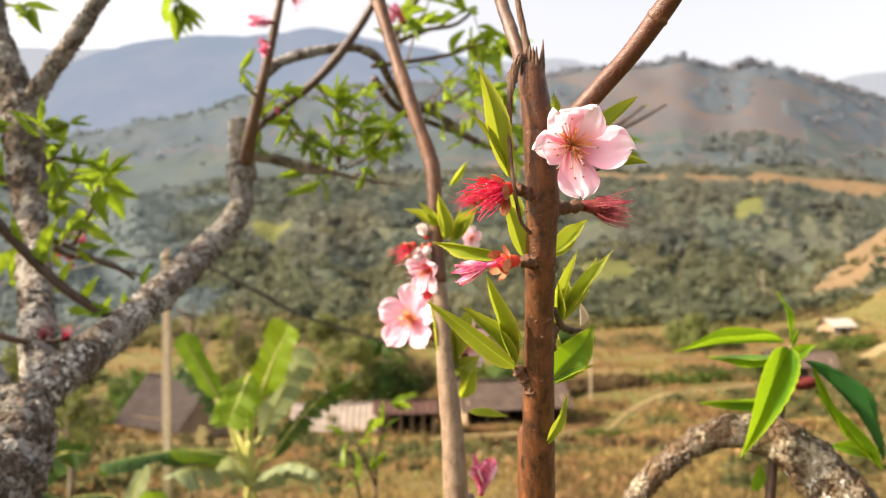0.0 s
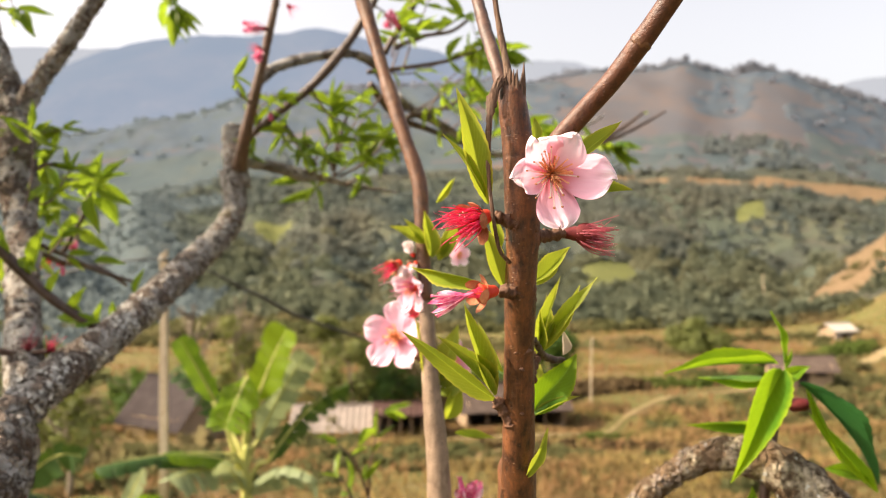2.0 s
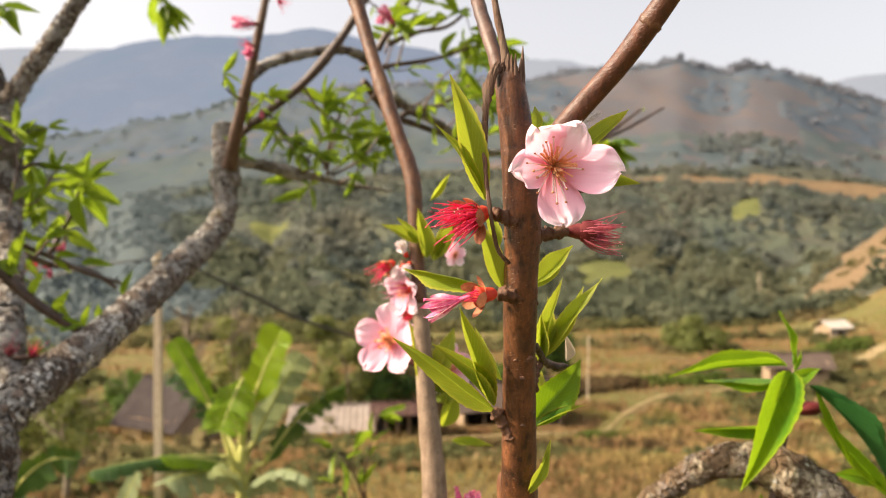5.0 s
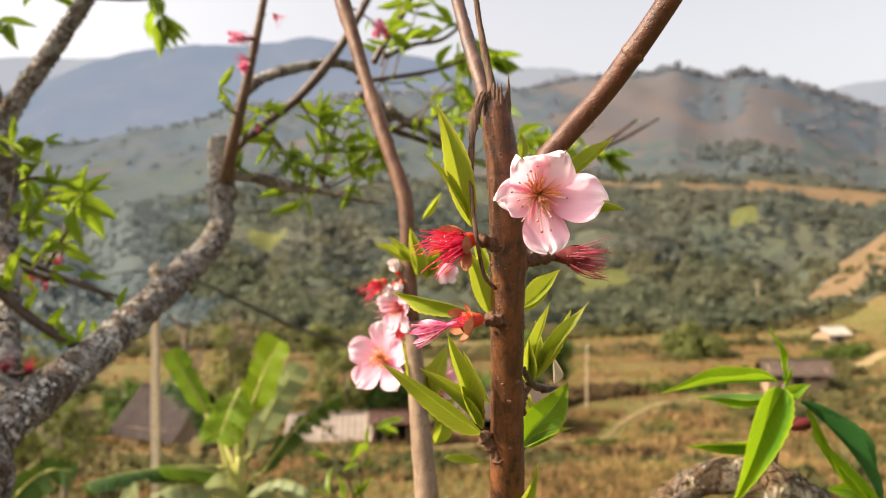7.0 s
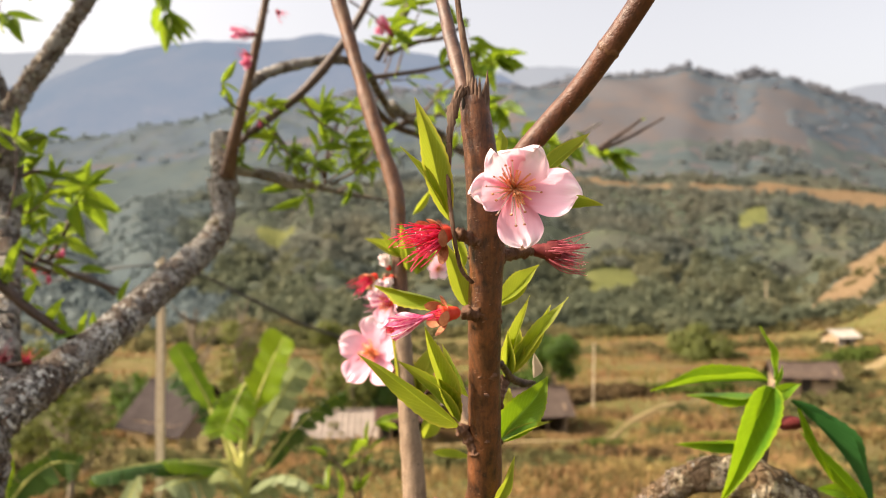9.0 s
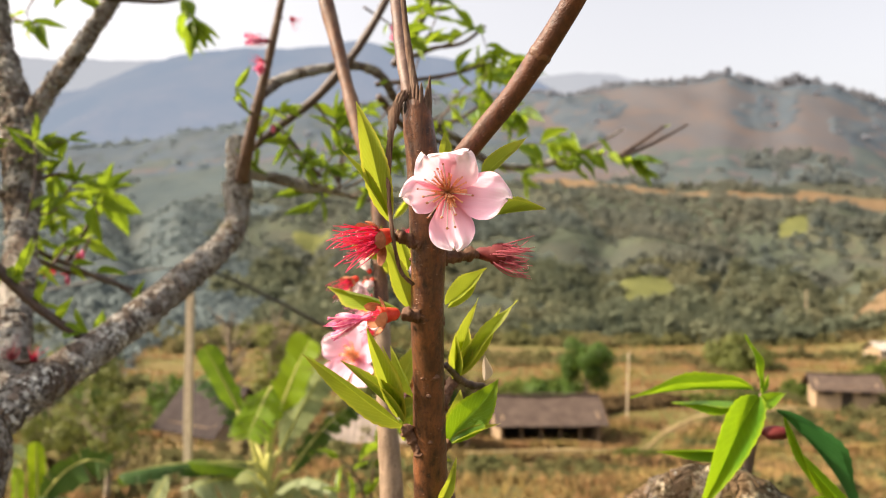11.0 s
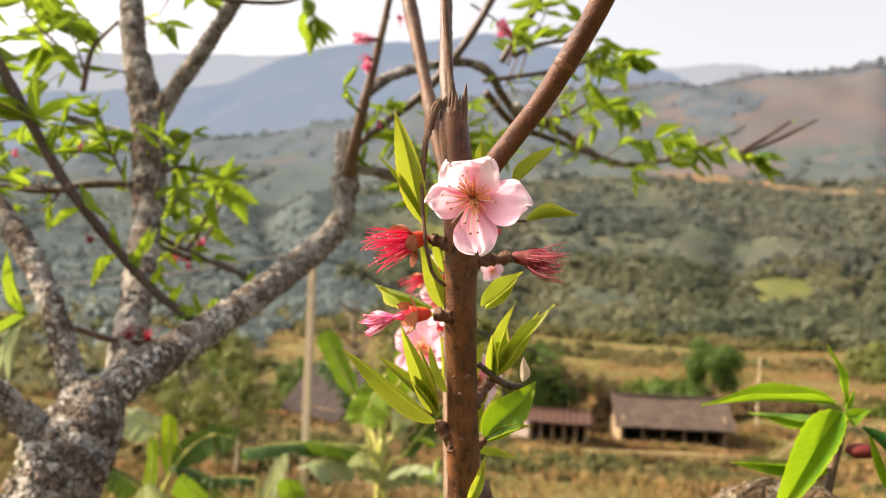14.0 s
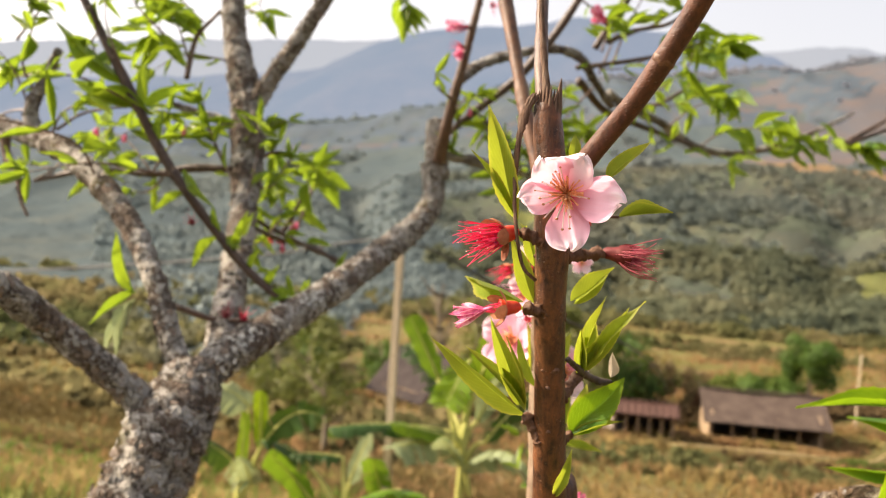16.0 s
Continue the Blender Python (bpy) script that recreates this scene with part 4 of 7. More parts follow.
def grass_field(name, count, near, far, spread, colours, label, seed, height, clump=0.12):
    rng = random.Random(seed)
    verts, faces = [], []
    for k in range(count):
        d = near + (far - near) * rng.random() ** 1.6
        x = rng.uniform(-spread, 0.62) * d
        if near < 4 and k % 3 == 0:
            x, d = rng.uniform(-7, 6), rng.uniform(-5, 6)
        elif near < 4 and d < 6 and rng.random() > (d - 2.6) / 4:
            continue
        if rng.random() > 0.5 + 1.6 * noise.noise(Vector((x, d, seed)) * clump):
            continue
        if (-20 < x < -9.5 and 35 < d < 47 and k % 8) or (-14 < x < 3 and 18 < d < 45 and name == "weeds" and k % 3):
            continue
        if on_path(x, d) or (name == "dry_grass" and x < -0.36 * d and k % 5 > 1):
            continue
        z = land(x, d) - 0.03
        h = height * rng.uniform(0.5, 1.3) * (0.7 + 0.6 * noise.noise(Vector((x, d, 2)) * 0.2))
        h *= min(1.7, 0.6 + max(d, 0) / 45)
        for b in range(5):
            a = rng.uniform(0, 6.28)
            lean = rng.uniform(0.1, 0.6) * h
            wd = h * 0.085
            o = len(verts)
            bx, by = x + rng.uniform(-0.2, 0.2) * h, d + rng.uniform(-0.2, 0.2) * h
            ca, sa = math.cos(a), math.sin(a)
            verts.extend([(bx - sa * wd, by + ca * wd, z), (bx + sa * wd, by - ca * wd, z), (bx + ca * lean * 0.4 + sa * wd * 0.7, by + sa * lean * 0.4 - ca * wd * 0.7, z + h * 0.6), (bx + ca * lean * 0.4 - sa * wd * 0.7, by + sa * lean * 0.4 + ca * wd * 0.7, z + h * 0.6), (bx + ca * lean, by + sa * lean, z + h)])
            faces.extend([(o, o + 1, o + 2, o + 3), (o + 3, o + 2, o + 4)])
    n = Nodes(name)
    patch = n.noise(n.world((0.7, 0.35, 0.5)), 0.28, 4, 0.6, 0.6)
    pick = n.math("ADD", n.math("MULTIPLY", n.island(), 0.30), n.math("SUBTRACT", n.math("MULTIPLY", patch, 2.4), 0.97 if name == "dry_grass" else 0.85))
    col = n.ramp(pick, *colours)
    p = n.principled(col, 0.8, None, 0.1)
    t = n.add("BsdfTranslucent", {"Color": col}).outputs[0]
    mat = n.finish(n.add("MixShader", {0: 0.3, 1: p, 2: t}).outputs[0])
    return tagged(new(name, mesh_from(name, verts, faces, mat, False)), label, "grass", kind="stuff")


grass_field("dry_grass", 42000, 5, 52, 1.3, ((0.0, (0.22, 0.128, 0.064)), (0.30, (0.31, 0.190, 0.090)), (0.52, (0.32, 0.235, 0.092)), (0.76, (0.26, 0.21, 0.075)), (1.0, (0.15, 0.16, 0.046))), "dry brown and straw-coloured grass on the slope", 5, 0.34)
grass_field("green_grass", 16000, 3.0, 14, 1.3, ((0.0, (0.09, 0.15, 0.03)), (0.6, (0.17, 0.22, 0.05)), (1.0, (0.28, 0.26, 0.10))), "green weeds below the trees", 6, 0.32)
grass_field("weeds", 24000, 12, 60, 1.3, ((0.0, (0.10, 0.076, 0.030)), (0.6, (0.155, 0.115, 0.046)), (1.0, (0.22, 0.155, 0.066))), "patches of dark olive weeds and scrub on the field", 9, 0.36, 0.06)

grass_field("dry_grass", 42000, 50, 150, 0.5, ((0.0, (0.22, 0.125, 0.062)), (0.28, (0.30, 0.185, 0.092)), (0.5, (0.28, 0.200, 0.080)), (0.68, (0.18, 0.172, 0.052)), (1.0, (0.11, 0.130, 0.038))), "tall dry grass and weeds on the valley fields", 15, 0.36, 0.03)

shrubs, rng_b = [], random.Random(31)
while len(shrubs) < 4700:
    d = 20 + 132 * rng_b.random() ** 0.75
    u = rng_b.uniform(-1.2, 0.7)
    x = u * d
    v = Vector((x * 0.45, d, 6)) * 0.05
    if noise.noise(v) + 0.5 * noise.noise(v * 3) < (0.03 if u < -0.27 else 0.05 if u < -0.1 or d > 124 else 0.16 if d > 72 else 0.3):
        continue
    if on_path(x, d) or (-20 < x < -9.5 and 36 < d < 47):
        continue
    w = rng_b.uniform(0.15, 0.6) * (0.6 + d / 75) * (1.5 if d > 125 or u < -0.27 else 1.0) * (0.7 + 0.9 * rng_b.random() ** 2)
    shrubs.append((x, d, land(x, d) + w * 0.15, w, w * rng_b.uniform(0.4, 0.95)))
while len(shrubs) < 4850:
    d = rng_b.uniform(150, 262)
    x = rng_b.uniform(0.46, 0.78) * d
    if noise.noise(Vector((x, d, 8)) * 0.05) > -0.05:
        w = rng_b.uniform(0.5, 1.7)
        shrubs.append((x, d, land(x, d) + w * 0.15, w, w * 0.6))
scatter("field_shrubs", shrubs, 36, M["bushes"], "low olive and green bushes in bands across the fields", 3)


def path_strip(pts, width, label):
    """A trodden footpath lying on the slope."""
    verts, faces = [], []
    rows = along(pts, 0.5)
    for i, (x, y) in enumerate(rows):
        for k in range(4):
            o = (k - 1.5) / 3 * width * (1 + 0.5 * noise.noise(Vector((x, y, k)) * 0.7))
            verts.append((x + 0.25 * o, y + o, land(x + 0.25 * o, y + o) + 0.07))
    for i in range(len(rows) - 1):
        for k in range(3):
            a = i * 4 + k
            faces.append((a, a + 4, a + 5, a + 1))
    tagged(new("footpath", mesh_from("footpath", verts, faces, M["trodden"])), label, "path", kind="structure")


M["trodden"] = hill_material("trodden", (0.42, 0.33, 0.19), (0.34, 0.25, 0.13), (0.26, 0.21, 0.10), AIR, 0.0, 0.6)
path_strip(PATHS[0], 0.75, "pale trodden footpath curving up the terrace")
path_strip(PATHS[1], 2.6, "pale bare strip of earth below the white hut")
path_strip(PATHS[2], 1.0, "pale trodden footpath before the farmhouse")


def hedge(pts, width, size, per_metre, material, label, seed):
    rng = random.Random(seed)
    places = []
    for x, y in along(pts, 0.5):
        for k in range(max(1, int(per_metre * 0.5))):
            px, py = x + rng.gauss(0, width * 0.35), y + rng.gauss(0, width * 0.5)
            w = size * rng.uniform(0.35, 1.1)
            places.append((px, py, land(px, py) + w * 0.25, w, w * rng.uniform(0.6, 1.0)))
    scatter("hedge", places, 46, material, label, seed)


M["hedge_green"] = woods_material("hedge_green", (0.05, 0.085, 0.022), (0.09, 0.125, 0.03), (0.15, 0.165, 0.05), 0.2)
M["hedge_brown"] = woods_material("hedge_brown", (0.060, 0.043, 0.024), (0.110, 0.076, 0.040), (0.165, 0.118, 0.064), 0.2)
hedge(((-6.0, 67.5), (0.0, 71.5), (5.0, 73.5), (9.0, 74.5)), 1.6, 1.5, 5, M["hedge_green"], "dark green hedge of bushes behind the farmhouse", 41)
hedge(((8.6, 61.5), (11.5, 64.5), (16.0, 69.0)), 1.2, 1.0, 9, M["hedge_brown"], "band of dry brown shrubs along a terrace edge", 42)
hedge(((16.0, 69.0), (19.5, 70.5), (25.0, 72.0)), 1.0, 0.9, 7, M["hedge_green"], "band of green shrubs along a terrace edge", 43)
hedge(((8.7, 46.6), (9.7, 47.0), (11.3, 47.6)), 0.8, 0.55, 6, M["hedge_green"], "low leafy bushes below the footpath", 44)
hedge(((-9.5, 52.0), (-5.0, 56.5), (1.0, 58.0)), 1.6, 1.1, 5, M["hedge_brown"], "dry brown shrubs around the farm", 45)
hedge(((-30.0, 52.0), (-22.0, 55.0), (-13.0, 57.0)), 3.0, 1.1, 3, M["hedge_green"], "mixed bushes on the slope above the farm", 46)
hedge(((30.0, 76.0), (36.0, 84.0), (48.0, 92.0)), 2.0, 1.3, 5, M["hedge_green"], "green bushes beside the field huts", 47)
hedge(((2.0, 36.0), (8.0, 38.0), (14.0, 39.0)), 1.2, 0.5, 5, M["hedge_brown"], "low brown shrubs on the near slope", 48)


# ---- farm buildings ----
M["roof_tile"] = simple("roof_tile", (0.05, 0.036, 0.030), (0.10, 0.075, 0.062), 1.5, 0.92, 0.6, 0.05, spec=0.12)
M["roof_sheet"] = simple("roof_sheet", (0.15, 0.125, 0.105), (0.25, 0.21, 0.18), 1.2, 0.7, 0.4, 0.03)
M["roof_grey"] = simple("roof_grey", (0.026, 0.021, 0.021), (0.055, 0.045, 0.043), 1.5, 0.95, 0.6, 0.05, spec=0.08)
M["roof_rust"] = simple("roof_rust", (0.040, 0.018, 0.013), (0.066, 0.030, 0.022), 1.2, 0.8, 0.4, 0.03)
M["wall_wood"] = simple("wall_wood", (0.13, 0.082, 0.048), (0.22, 0.15, 0.09), 2.0, 0.9, 0.5, 0.03)
M["wall_pale"] = simple("wall_pale", (0.32, 0.28, 0.22), (0.45, 0.41, 0.35), 1.0, 0.85, 0.3, 0.02)
M["hut_white"] = simple("hut_white", (0.33, 0.30, 0.26), (0.42, 0.39, 0.35), 0.8, 0.85, 0.2, 0.02, spec=0.1)
M["wall_warm"] = simple("wall_warm", (0.40, 0.28, 0.13), (0.56, 0.42, 0.22), 1.0, 0.85, 0.3, 0.02)
M["gable"] = simple("gable", (0.20, 0.14, 0.09), (0.30, 0.22, 0.14), 1.5, 0.85, 0.3, 0.02)
# near-black that puts the shade of unlit insides into the colour
M["inside_shade"] = simple("inside_shade", (0.02, 0.016, 0.013), (0.04, 0.032, 0.026), 2.0, 0.9, 0.2, 0.02)
M["wood_post"] = simple("wood_post", (0.33, 0.26, 0.17), (0.52, 0.43, 0.31), 60.0, 0.85, 0.6, 0.003)


def box(bm, x0, x1, y0, y1, z0, z1, bevel=0.0):
    r = bmesh.ops.create_cube(bm, size=1.0)
    bmesh.ops.transform(bm, matrix=Matrix.Translation(((x0 + x1) / 2, (y0 + y1) / 2, (z0 + z1) / 2)) @ Matrix.Diagonal((x1 - x0, y1 - y0, z1 - z0, 1)), verts=r["verts"])


def local_part(name, bm, material, parent, label=""):
    me = bpy.data.meshes.new(name)
    bm.to_mesh(me)
    bm.free()
    me.materials.append(material)
    ob = new(name, me)
    ob.parent = parent
    return tagged(ob, label)


def house(name, place, yaw, length, depth, eave, rise, roof, walls, label, open_front=False, over=0.5):
    """A gabled farm house; its long side lies along its own x."""
    h = thing(name, place, label, "house")
    h.rotation_euler = (0, 0, radians(yaw))
    t = 0.12
    # walls, with a door and windows cut out of the front
    if open_front:
        for k in range(6):
            x = -length / 2 + length * k / 5
            bm = bmesh.new()
            box(bm, x - 0.07, x + 0.07, -depth / 2, -depth / 2 + 0.14, -1.0, eave)
            local_part("post", bm, M["wall_wood"], h)
        bm = bmesh.new()
        box(bm, -length / 2, length / 2, -depth / 2 + 0.16, -depth / 2 + 0.22, -1.0, eave * 0.28)
        local_part("front_wall", bm, M[walls], h)
    else:
        holes = [(-length * 0.30, 1.0, 0.8, 1.7), (0.0, 1.0, 0.0, 2.0), (length * 0.30, 1.0, 0.8, 1.7)]
        cuts = sorted([-length / 2, length / 2] + [v for c, w, a, b in holes for v in (c - w / 2, c + w / 2)])
        panels = [(a, b, -1.0, eave) for a, b in zip(cuts[::2], cuts[1::2])]
        for c, w, a, b in holes:
            panels += [(c - w / 2, c + w / 2, -1.0, min(a, eave))] if a > 0 else []
            panels += [(c - w / 2, c + w / 2, b, eave)] if b < eave else []
        for a, b, z0, z1 in panels:
            bm = bmesh.new()
            box(bm, a, b, -depth / 2, -depth / 2 + t, z0, z1)
            local_part("front_wall", bm, M[walls], h)
        for c, w, a, b in holes:
            bm = bmesh.new()
            for e in (-w / 2, w / 2 - 0.08):
                box(bm, c + e, c + e + 0.08, -depth / 2 - 0.03, -depth / 2, a, min(b, eave))
            box(bm, c - w / 2 + 0.08, c + w / 2 - 0.08, -depth / 2 - 0.03, -depth / 2, min(b, eave) - 0.08, min(b, eave))
            if a > 0:
                box(bm, c - w / 2 + 0.08, c + w / 2 - 0.08, -depth / 2 - 0.03, -depth / 2, a, a + 0.06)
            bmesh.ops.remove_doubles(bm, verts=bm.verts, dist=0.0005)
            local_part("door_frame" if a == 0 else "window_frame", bm, M["wall_wood"], h)
            # near-black panel: the dark of the opening is in its colour
            bm = bmesh.new()
            box(bm, c - w / 2, c + w / 2, -depth / 2 + t + 0.02, -depth / 2 + t + 0.06, a, min(b, eave))
            local_part("door" if a == 0 else "shutter", bm, M["inside_shade"], h)
    for nm, y in (("back_wall", depth / 2 - t),):
        bm = bmesh.new()
        box(bm, -length / 2, length / 2, y, y + t, -1.0, eave)
        local_part(nm, bm, M[walls], h)
    for x in (-length / 2, length / 2 - t):
        bm = bmesh.new()
        ps = [(x, -depth / 2, -1.0), (x, depth / 2, -1.0), (x, depth / 2, eave), (x, 0, eave + rise * 0.96), (x, -depth / 2, eave)]
        a = [bm.verts.new(p) for p in ps]
        b = [bm.verts.new((p[0] + t, p[1], p[2])) for p in ps]
        bm.faces.new(a)
        bm.faces.new(b[::-1])
        for k in range(5):
            bm.faces.new((a[k], b[k], b[(k + 1) % 5], a[(k + 1) % 5]))
        bmesh.ops.recalc_face_normals(bm, faces=bm.faces)
        local_part("gable_wall", bm, M["gable"], h)
    # two slopes of ribbed roofing
    for sgn in (-1, 1):
        verts, faces = [], []
        cols = int((length + 2 * over) / 0.2)
        for i in range(7):
            k = i / 6
            y = sgn * (depth / 2 + over) * k
            z = eave + rise - (rise / (depth / 2)) * abs(y)
            for j in range(cols + 1):
                x = -length / 2 - over + (length + 2 * over) * j / cols
                sag = -0.10 * rise * math.sin(math.pi * (x / (length + 2 * over) + 0.5)) * (1 - k)
                verts.append((x, y, z + (0.012 if roof == "roof_tile" else 0.05) * (j % 2) + sag + 0.04 * noise.noise(Vector((x * 0.7, y, 4)))))
        m = cols + 1
        for i in range(6):
            for j in range(cols):
                a = i * m + j
                faces.append((a, a + 1, a + m + 1, a + m))
        top = len(verts)
        verts += [(v[0], v[1], v[2] - 0.07) for v in verts]
        faces += [tuple(q + top for q in f[::-1]) for f in faces]
        for j in range(cols):
            a = 6 * m + j
            faces.append((a, a + 1, a + 1 + top, a + top))
        ob = new("roof_slope", mesh_from("roof_slope", verts, faces, M[roof], False))
        ob.parent = h
    bm = bmesh.new()
    box(bm, -length / 2 - over, length / 2 + over, -0.12, 0.12, eave + rise - 0.05, eave + rise + 0.05)
    for v in bm.verts:
        v.co.z -= 0.10 * rise * math.sin(math.pi * (v.co.x / (length + 2 * over) + 0.5))
    local_part("ridge_cap", bm, M[roof], h)
    if open_front:
        # added dark sheet before the back wall, imitating shade under the eave
        bm = bmesh.new()
        box(bm, -length / 2 + 0.2, length / 2 - 0.2, depth / 2 - 0.4, depth / 2 - 0.3, -0.9, eave)
        local_part("inner_wall", bm, M["inside_shade"], h)
    return h


house("farm_house", (4.6, 54.5, -10.3), 10, 6.5, 3.6, 1.95, 1.3, "roof_tile", "wall_wood", "low wooden farmhouse with a dark tiled roof and open front", True)
house("farm_house", (-15.5, 48.0, -9.35), -30, 4.4, 4.2, 1.45, 2.05, "roof_grey", "wall_warm", "farmhouse with a dark ribbed roof beside banana plants")
house("farm_house", (-6.4, 52.0, -11.2), 4, 5.2, 4.4, 2.0, 1.0, "roof_sheet", "wall_wood", "small farm building with a pale ribbed sheet roof")
house("open_shed", (-2.2, 50.0, -10.0), 4, 3.4, 2.6, 1.9, 0.4, "roof_rust", "wall_wood", "open shed with a rusty red roof on posts", True, 0.3)
house("field_hut", (56.2, 115.0, land(56.2, 115.0) - 0.1), 20, 3.5, 2.9, 1.5, 0.8, "hut_white", "hut_white", "small white hut with a pale roof above the fields")
house("field_hut", (31.6, 71.5, -9.9), -8, 4.9, 2.8, 1.6, 0.9, "roof_tile", "gable", "low hut with a brown roof in the field")

# ---- trees of the valley ----
M["bark_far"] = simple("bark_far", (0.10, 0.075, 0.05), (0.22, 0.18, 0.13), 4.0, 0.9, 0.6, 0.02)
M["crown_dry"] = leaf_material("crown_dry", (0.09, 0.065, 0.03), (0.18, 0.13, 0.06), (0.25, 0.2, 0.08), 0.7, 0.25, vein=False)
M["crown_olive"] = leaf_material("crown_olive", (0.07, 0.09, 0.022), (0.15, 0.16, 0.045), (0.25, 0.28, 0.05), 0.6, 0.3, vein=False)


def valley_tree(place, height, width, seed, label, crown="crown", count=900, bare=False, low=0.25):
    rng = random.Random(seed)
    x, y, z = place
    tr = thing("tree", (x, y, z), label, "tree")
    chunks = [tube([(x, y, z - 0.4, height * 0.035), (x + 0.02 * height, y, z + height * 0.3, height * 0.026), (x - 0.02 * height, y, z + height * 0.65, height * 0.013), (x, y, z + height * 0.92, height * 0.004)], height * 0.05, 8, 0.15, 3)]
    ends = []
    for k in range(26 if bare else 11):
        a, t = rng.uniform(0, 6.28), rng.uniform(0.22, 0.8)
        r = width * 0.5 * rng.uniform(0.5, 0.95)
        b = (x, y, z + height * t)
        e = (x + math.cos(a) * r, y + math.sin(a) * r, z + height * min(1.0, t + rng.uniform(0.12, 0.3)))
        mid = ((b[0] + e[0]) / 2, (b[1] + e[1]) / 2, (b[2] + e[2]) / 2 - 0.03 * height)
        chunks.append(tube([(*b, height * 0.011), (*mid, height * 0.007), (*e, height * 0.003)], height * 0.08, 5))
        ends.append(e)
    v, f = joined(chunks)
    part("trunk", mesh_from("trunk", v, f, M["bark_far"]), tr)
    if bare:
        return tr
    clumps = []
    for k in range(20):
        a, c = rng.uniform(0, 6.28), rng.uniform(-1, 1)
        rr = rng.random() ** 0.5
        clumps.append((x + math.cos(a) * width * 0.40 * rr * math.sqrt(1 - 0.6 * c * c), y + math.sin(a) * width * 0.40 * rr, z + height * (low + (1 - low) * (0.5 + 0.42 * c)), width * rng.uniform(0.12, 0.22)))
    verts, faces = [], []
    for k in range(count):
        cx, cy, cz, cr = clumps[rng.randrange(len(clumps))]
        d = Vector((rng.gauss(0, 1), rng.gauss(0, 1), rng.gauss(0, 1))).normalized()
        q = Vector((cx, cy, cz)) + d * cr * rng.uniform(0.6, 1.08)
        s = width * rng.uniform(0.025, 0.055)
        a = Vector((rng.gauss(0, 1), rng.gauss(0, 1), rng.gauss(0, 1))).normalized()
        b = d.cross(a).normalized()
        a = b.cross(d)
        a = (a - Vector((0, 0, 0.3))).normalized()
        o = len(verts)
        verts.extend([q - a * s, q + b * s * 0.5 + d * s * 0.15, q + a * s, q - b * s * 0.5 + d * s * 0.15])
        faces.append((o, o + 1, o + 2, o + 3))
    part("crown", mesh_from("crown", verts, faces, M[crown], False), tr)
    return tr


def on_land(x, y):
    return (x, y, land(x, y))


valley_tree(on_land(9.35, 70), 5.2, 5.2, 1, "round dense green tree standing in the dry field", count=3000, low=0.1)
valley_tree(on_land(31.6, 100), 3.5, 8.5, 2, "broad olive-green clump in the field", "crown_olive", 2200, low=0.05)
valley_tree(on_land(-6.3, 56), 5.4, 4.6, 3, "dark green tree behind the farm roofs", "crown_olive", 2200, low=0.1)
valley_tree(on_land(-4.2, 58), 4.9, 5.4, 4, "broad green tree behind the farm roofs", count=2200, low=0.05)
valley_tree(on_land(-8.6, 60), 6.8, 3.8, 5, "dark green tree behind the farm roofs", "crown_olive", 1600)
valley_tree(on_land(-1.8, 60), 3.6, 3.6, 15, "dry brown tree in the farm hedge", "crown_dry", 1300)
valley_tree(on_land(-14.2, 56), 7.5, 4.0, 6, "leafy tree beside the farmhouse", "crown_olive", 1500)
valley_tree(on_land(-18.4, 60), 8.5, 5.0, 7, "bare grey tree above the farm", bare=True)
valley_tree(on_land(-15.4, 62), 8.0, 4.0, 8, "bare grey tree above the farm", bare=True)
valley_tree(on_land(-12.2, 25), 3.2, 2.4, 9, "young olive-green tree on the slope", "crown_olive", 1300)
valley_tree(on_land(-14.4, 27), 2.6, 2.2, 10, "young olive-green tree on the slope", "crown_olive", 1300)
valley_tree(on_land(-9.2, 20), 2.7, 1.8, 11, "dry olive shrub on the slope", "crown_olive", 1000)
valley_tree(on_land(-22.5, 46), 3.6, 3.2, 12, "rounded tree on the slope", count=1700)
valley_tree(on_land(-30.0, 60), 5.0, 6.0, 13, "rounded tree on the slope", "crown_olive", 1700)
valley_tree(on_land(-20.0, 52), 4.0, 3.4, 14, "rounded tree above the farmhouse", "crown", 1700)
valley_tree(on_land(5.2, 62), 2.0, 5.0, 16, "low dark hedge beside the farmhouse", "crown", 1500, low=0.0)
valley_tree(on_land(1.0, 60), 3.0, 3.4, 17, "brownish shrub beside the farmhouse", "crown_dry", 1300, low=0.0)

lone = thing("tree", on_land(79.5, 200), "tall bare tree with a pale trunk before the woods", "tree")
lz = land(79.5, 200)
limb("trunk", [(79.5, 200, lz - 0.5, 0.16), (79.6, 200, lz + 3.6, 0.12), (79.4, 200, lz + 7.4, 0.05)], M["wood_post"], lone, step=0.8, seg=8)
for k in range(6):
    b = Vector((79.5, 200, lz + 4.6 + 0.4 * k))
    e = b + Vector((0.9 * math.cos(2.4 * k), 0.7 * math.sin(2.4 * k), 0.9))
    limb("branch", [(*b, 0.04), (*((b + e) / 2 + Vector((0, 0, 0.12))), 0.03), (*e, 0.015)], M["wood_post"], lone, step=0.4, seg=6)

# ---- poles and cable ----
pole = thing("utility_pole", on_land(11.1, 60), "thin pale pole standing in the field", "pole")
z0 = land(11.1, 60)
limb("shaft", [(11.1, 60, z0 - 0.3, 0.07), (11.12, 60, z0 + 2.5, 0.06), (11.17, 60, z0 + 4.9, 0.05)], M["wood_post"], pole, step=0.5, seg=8)

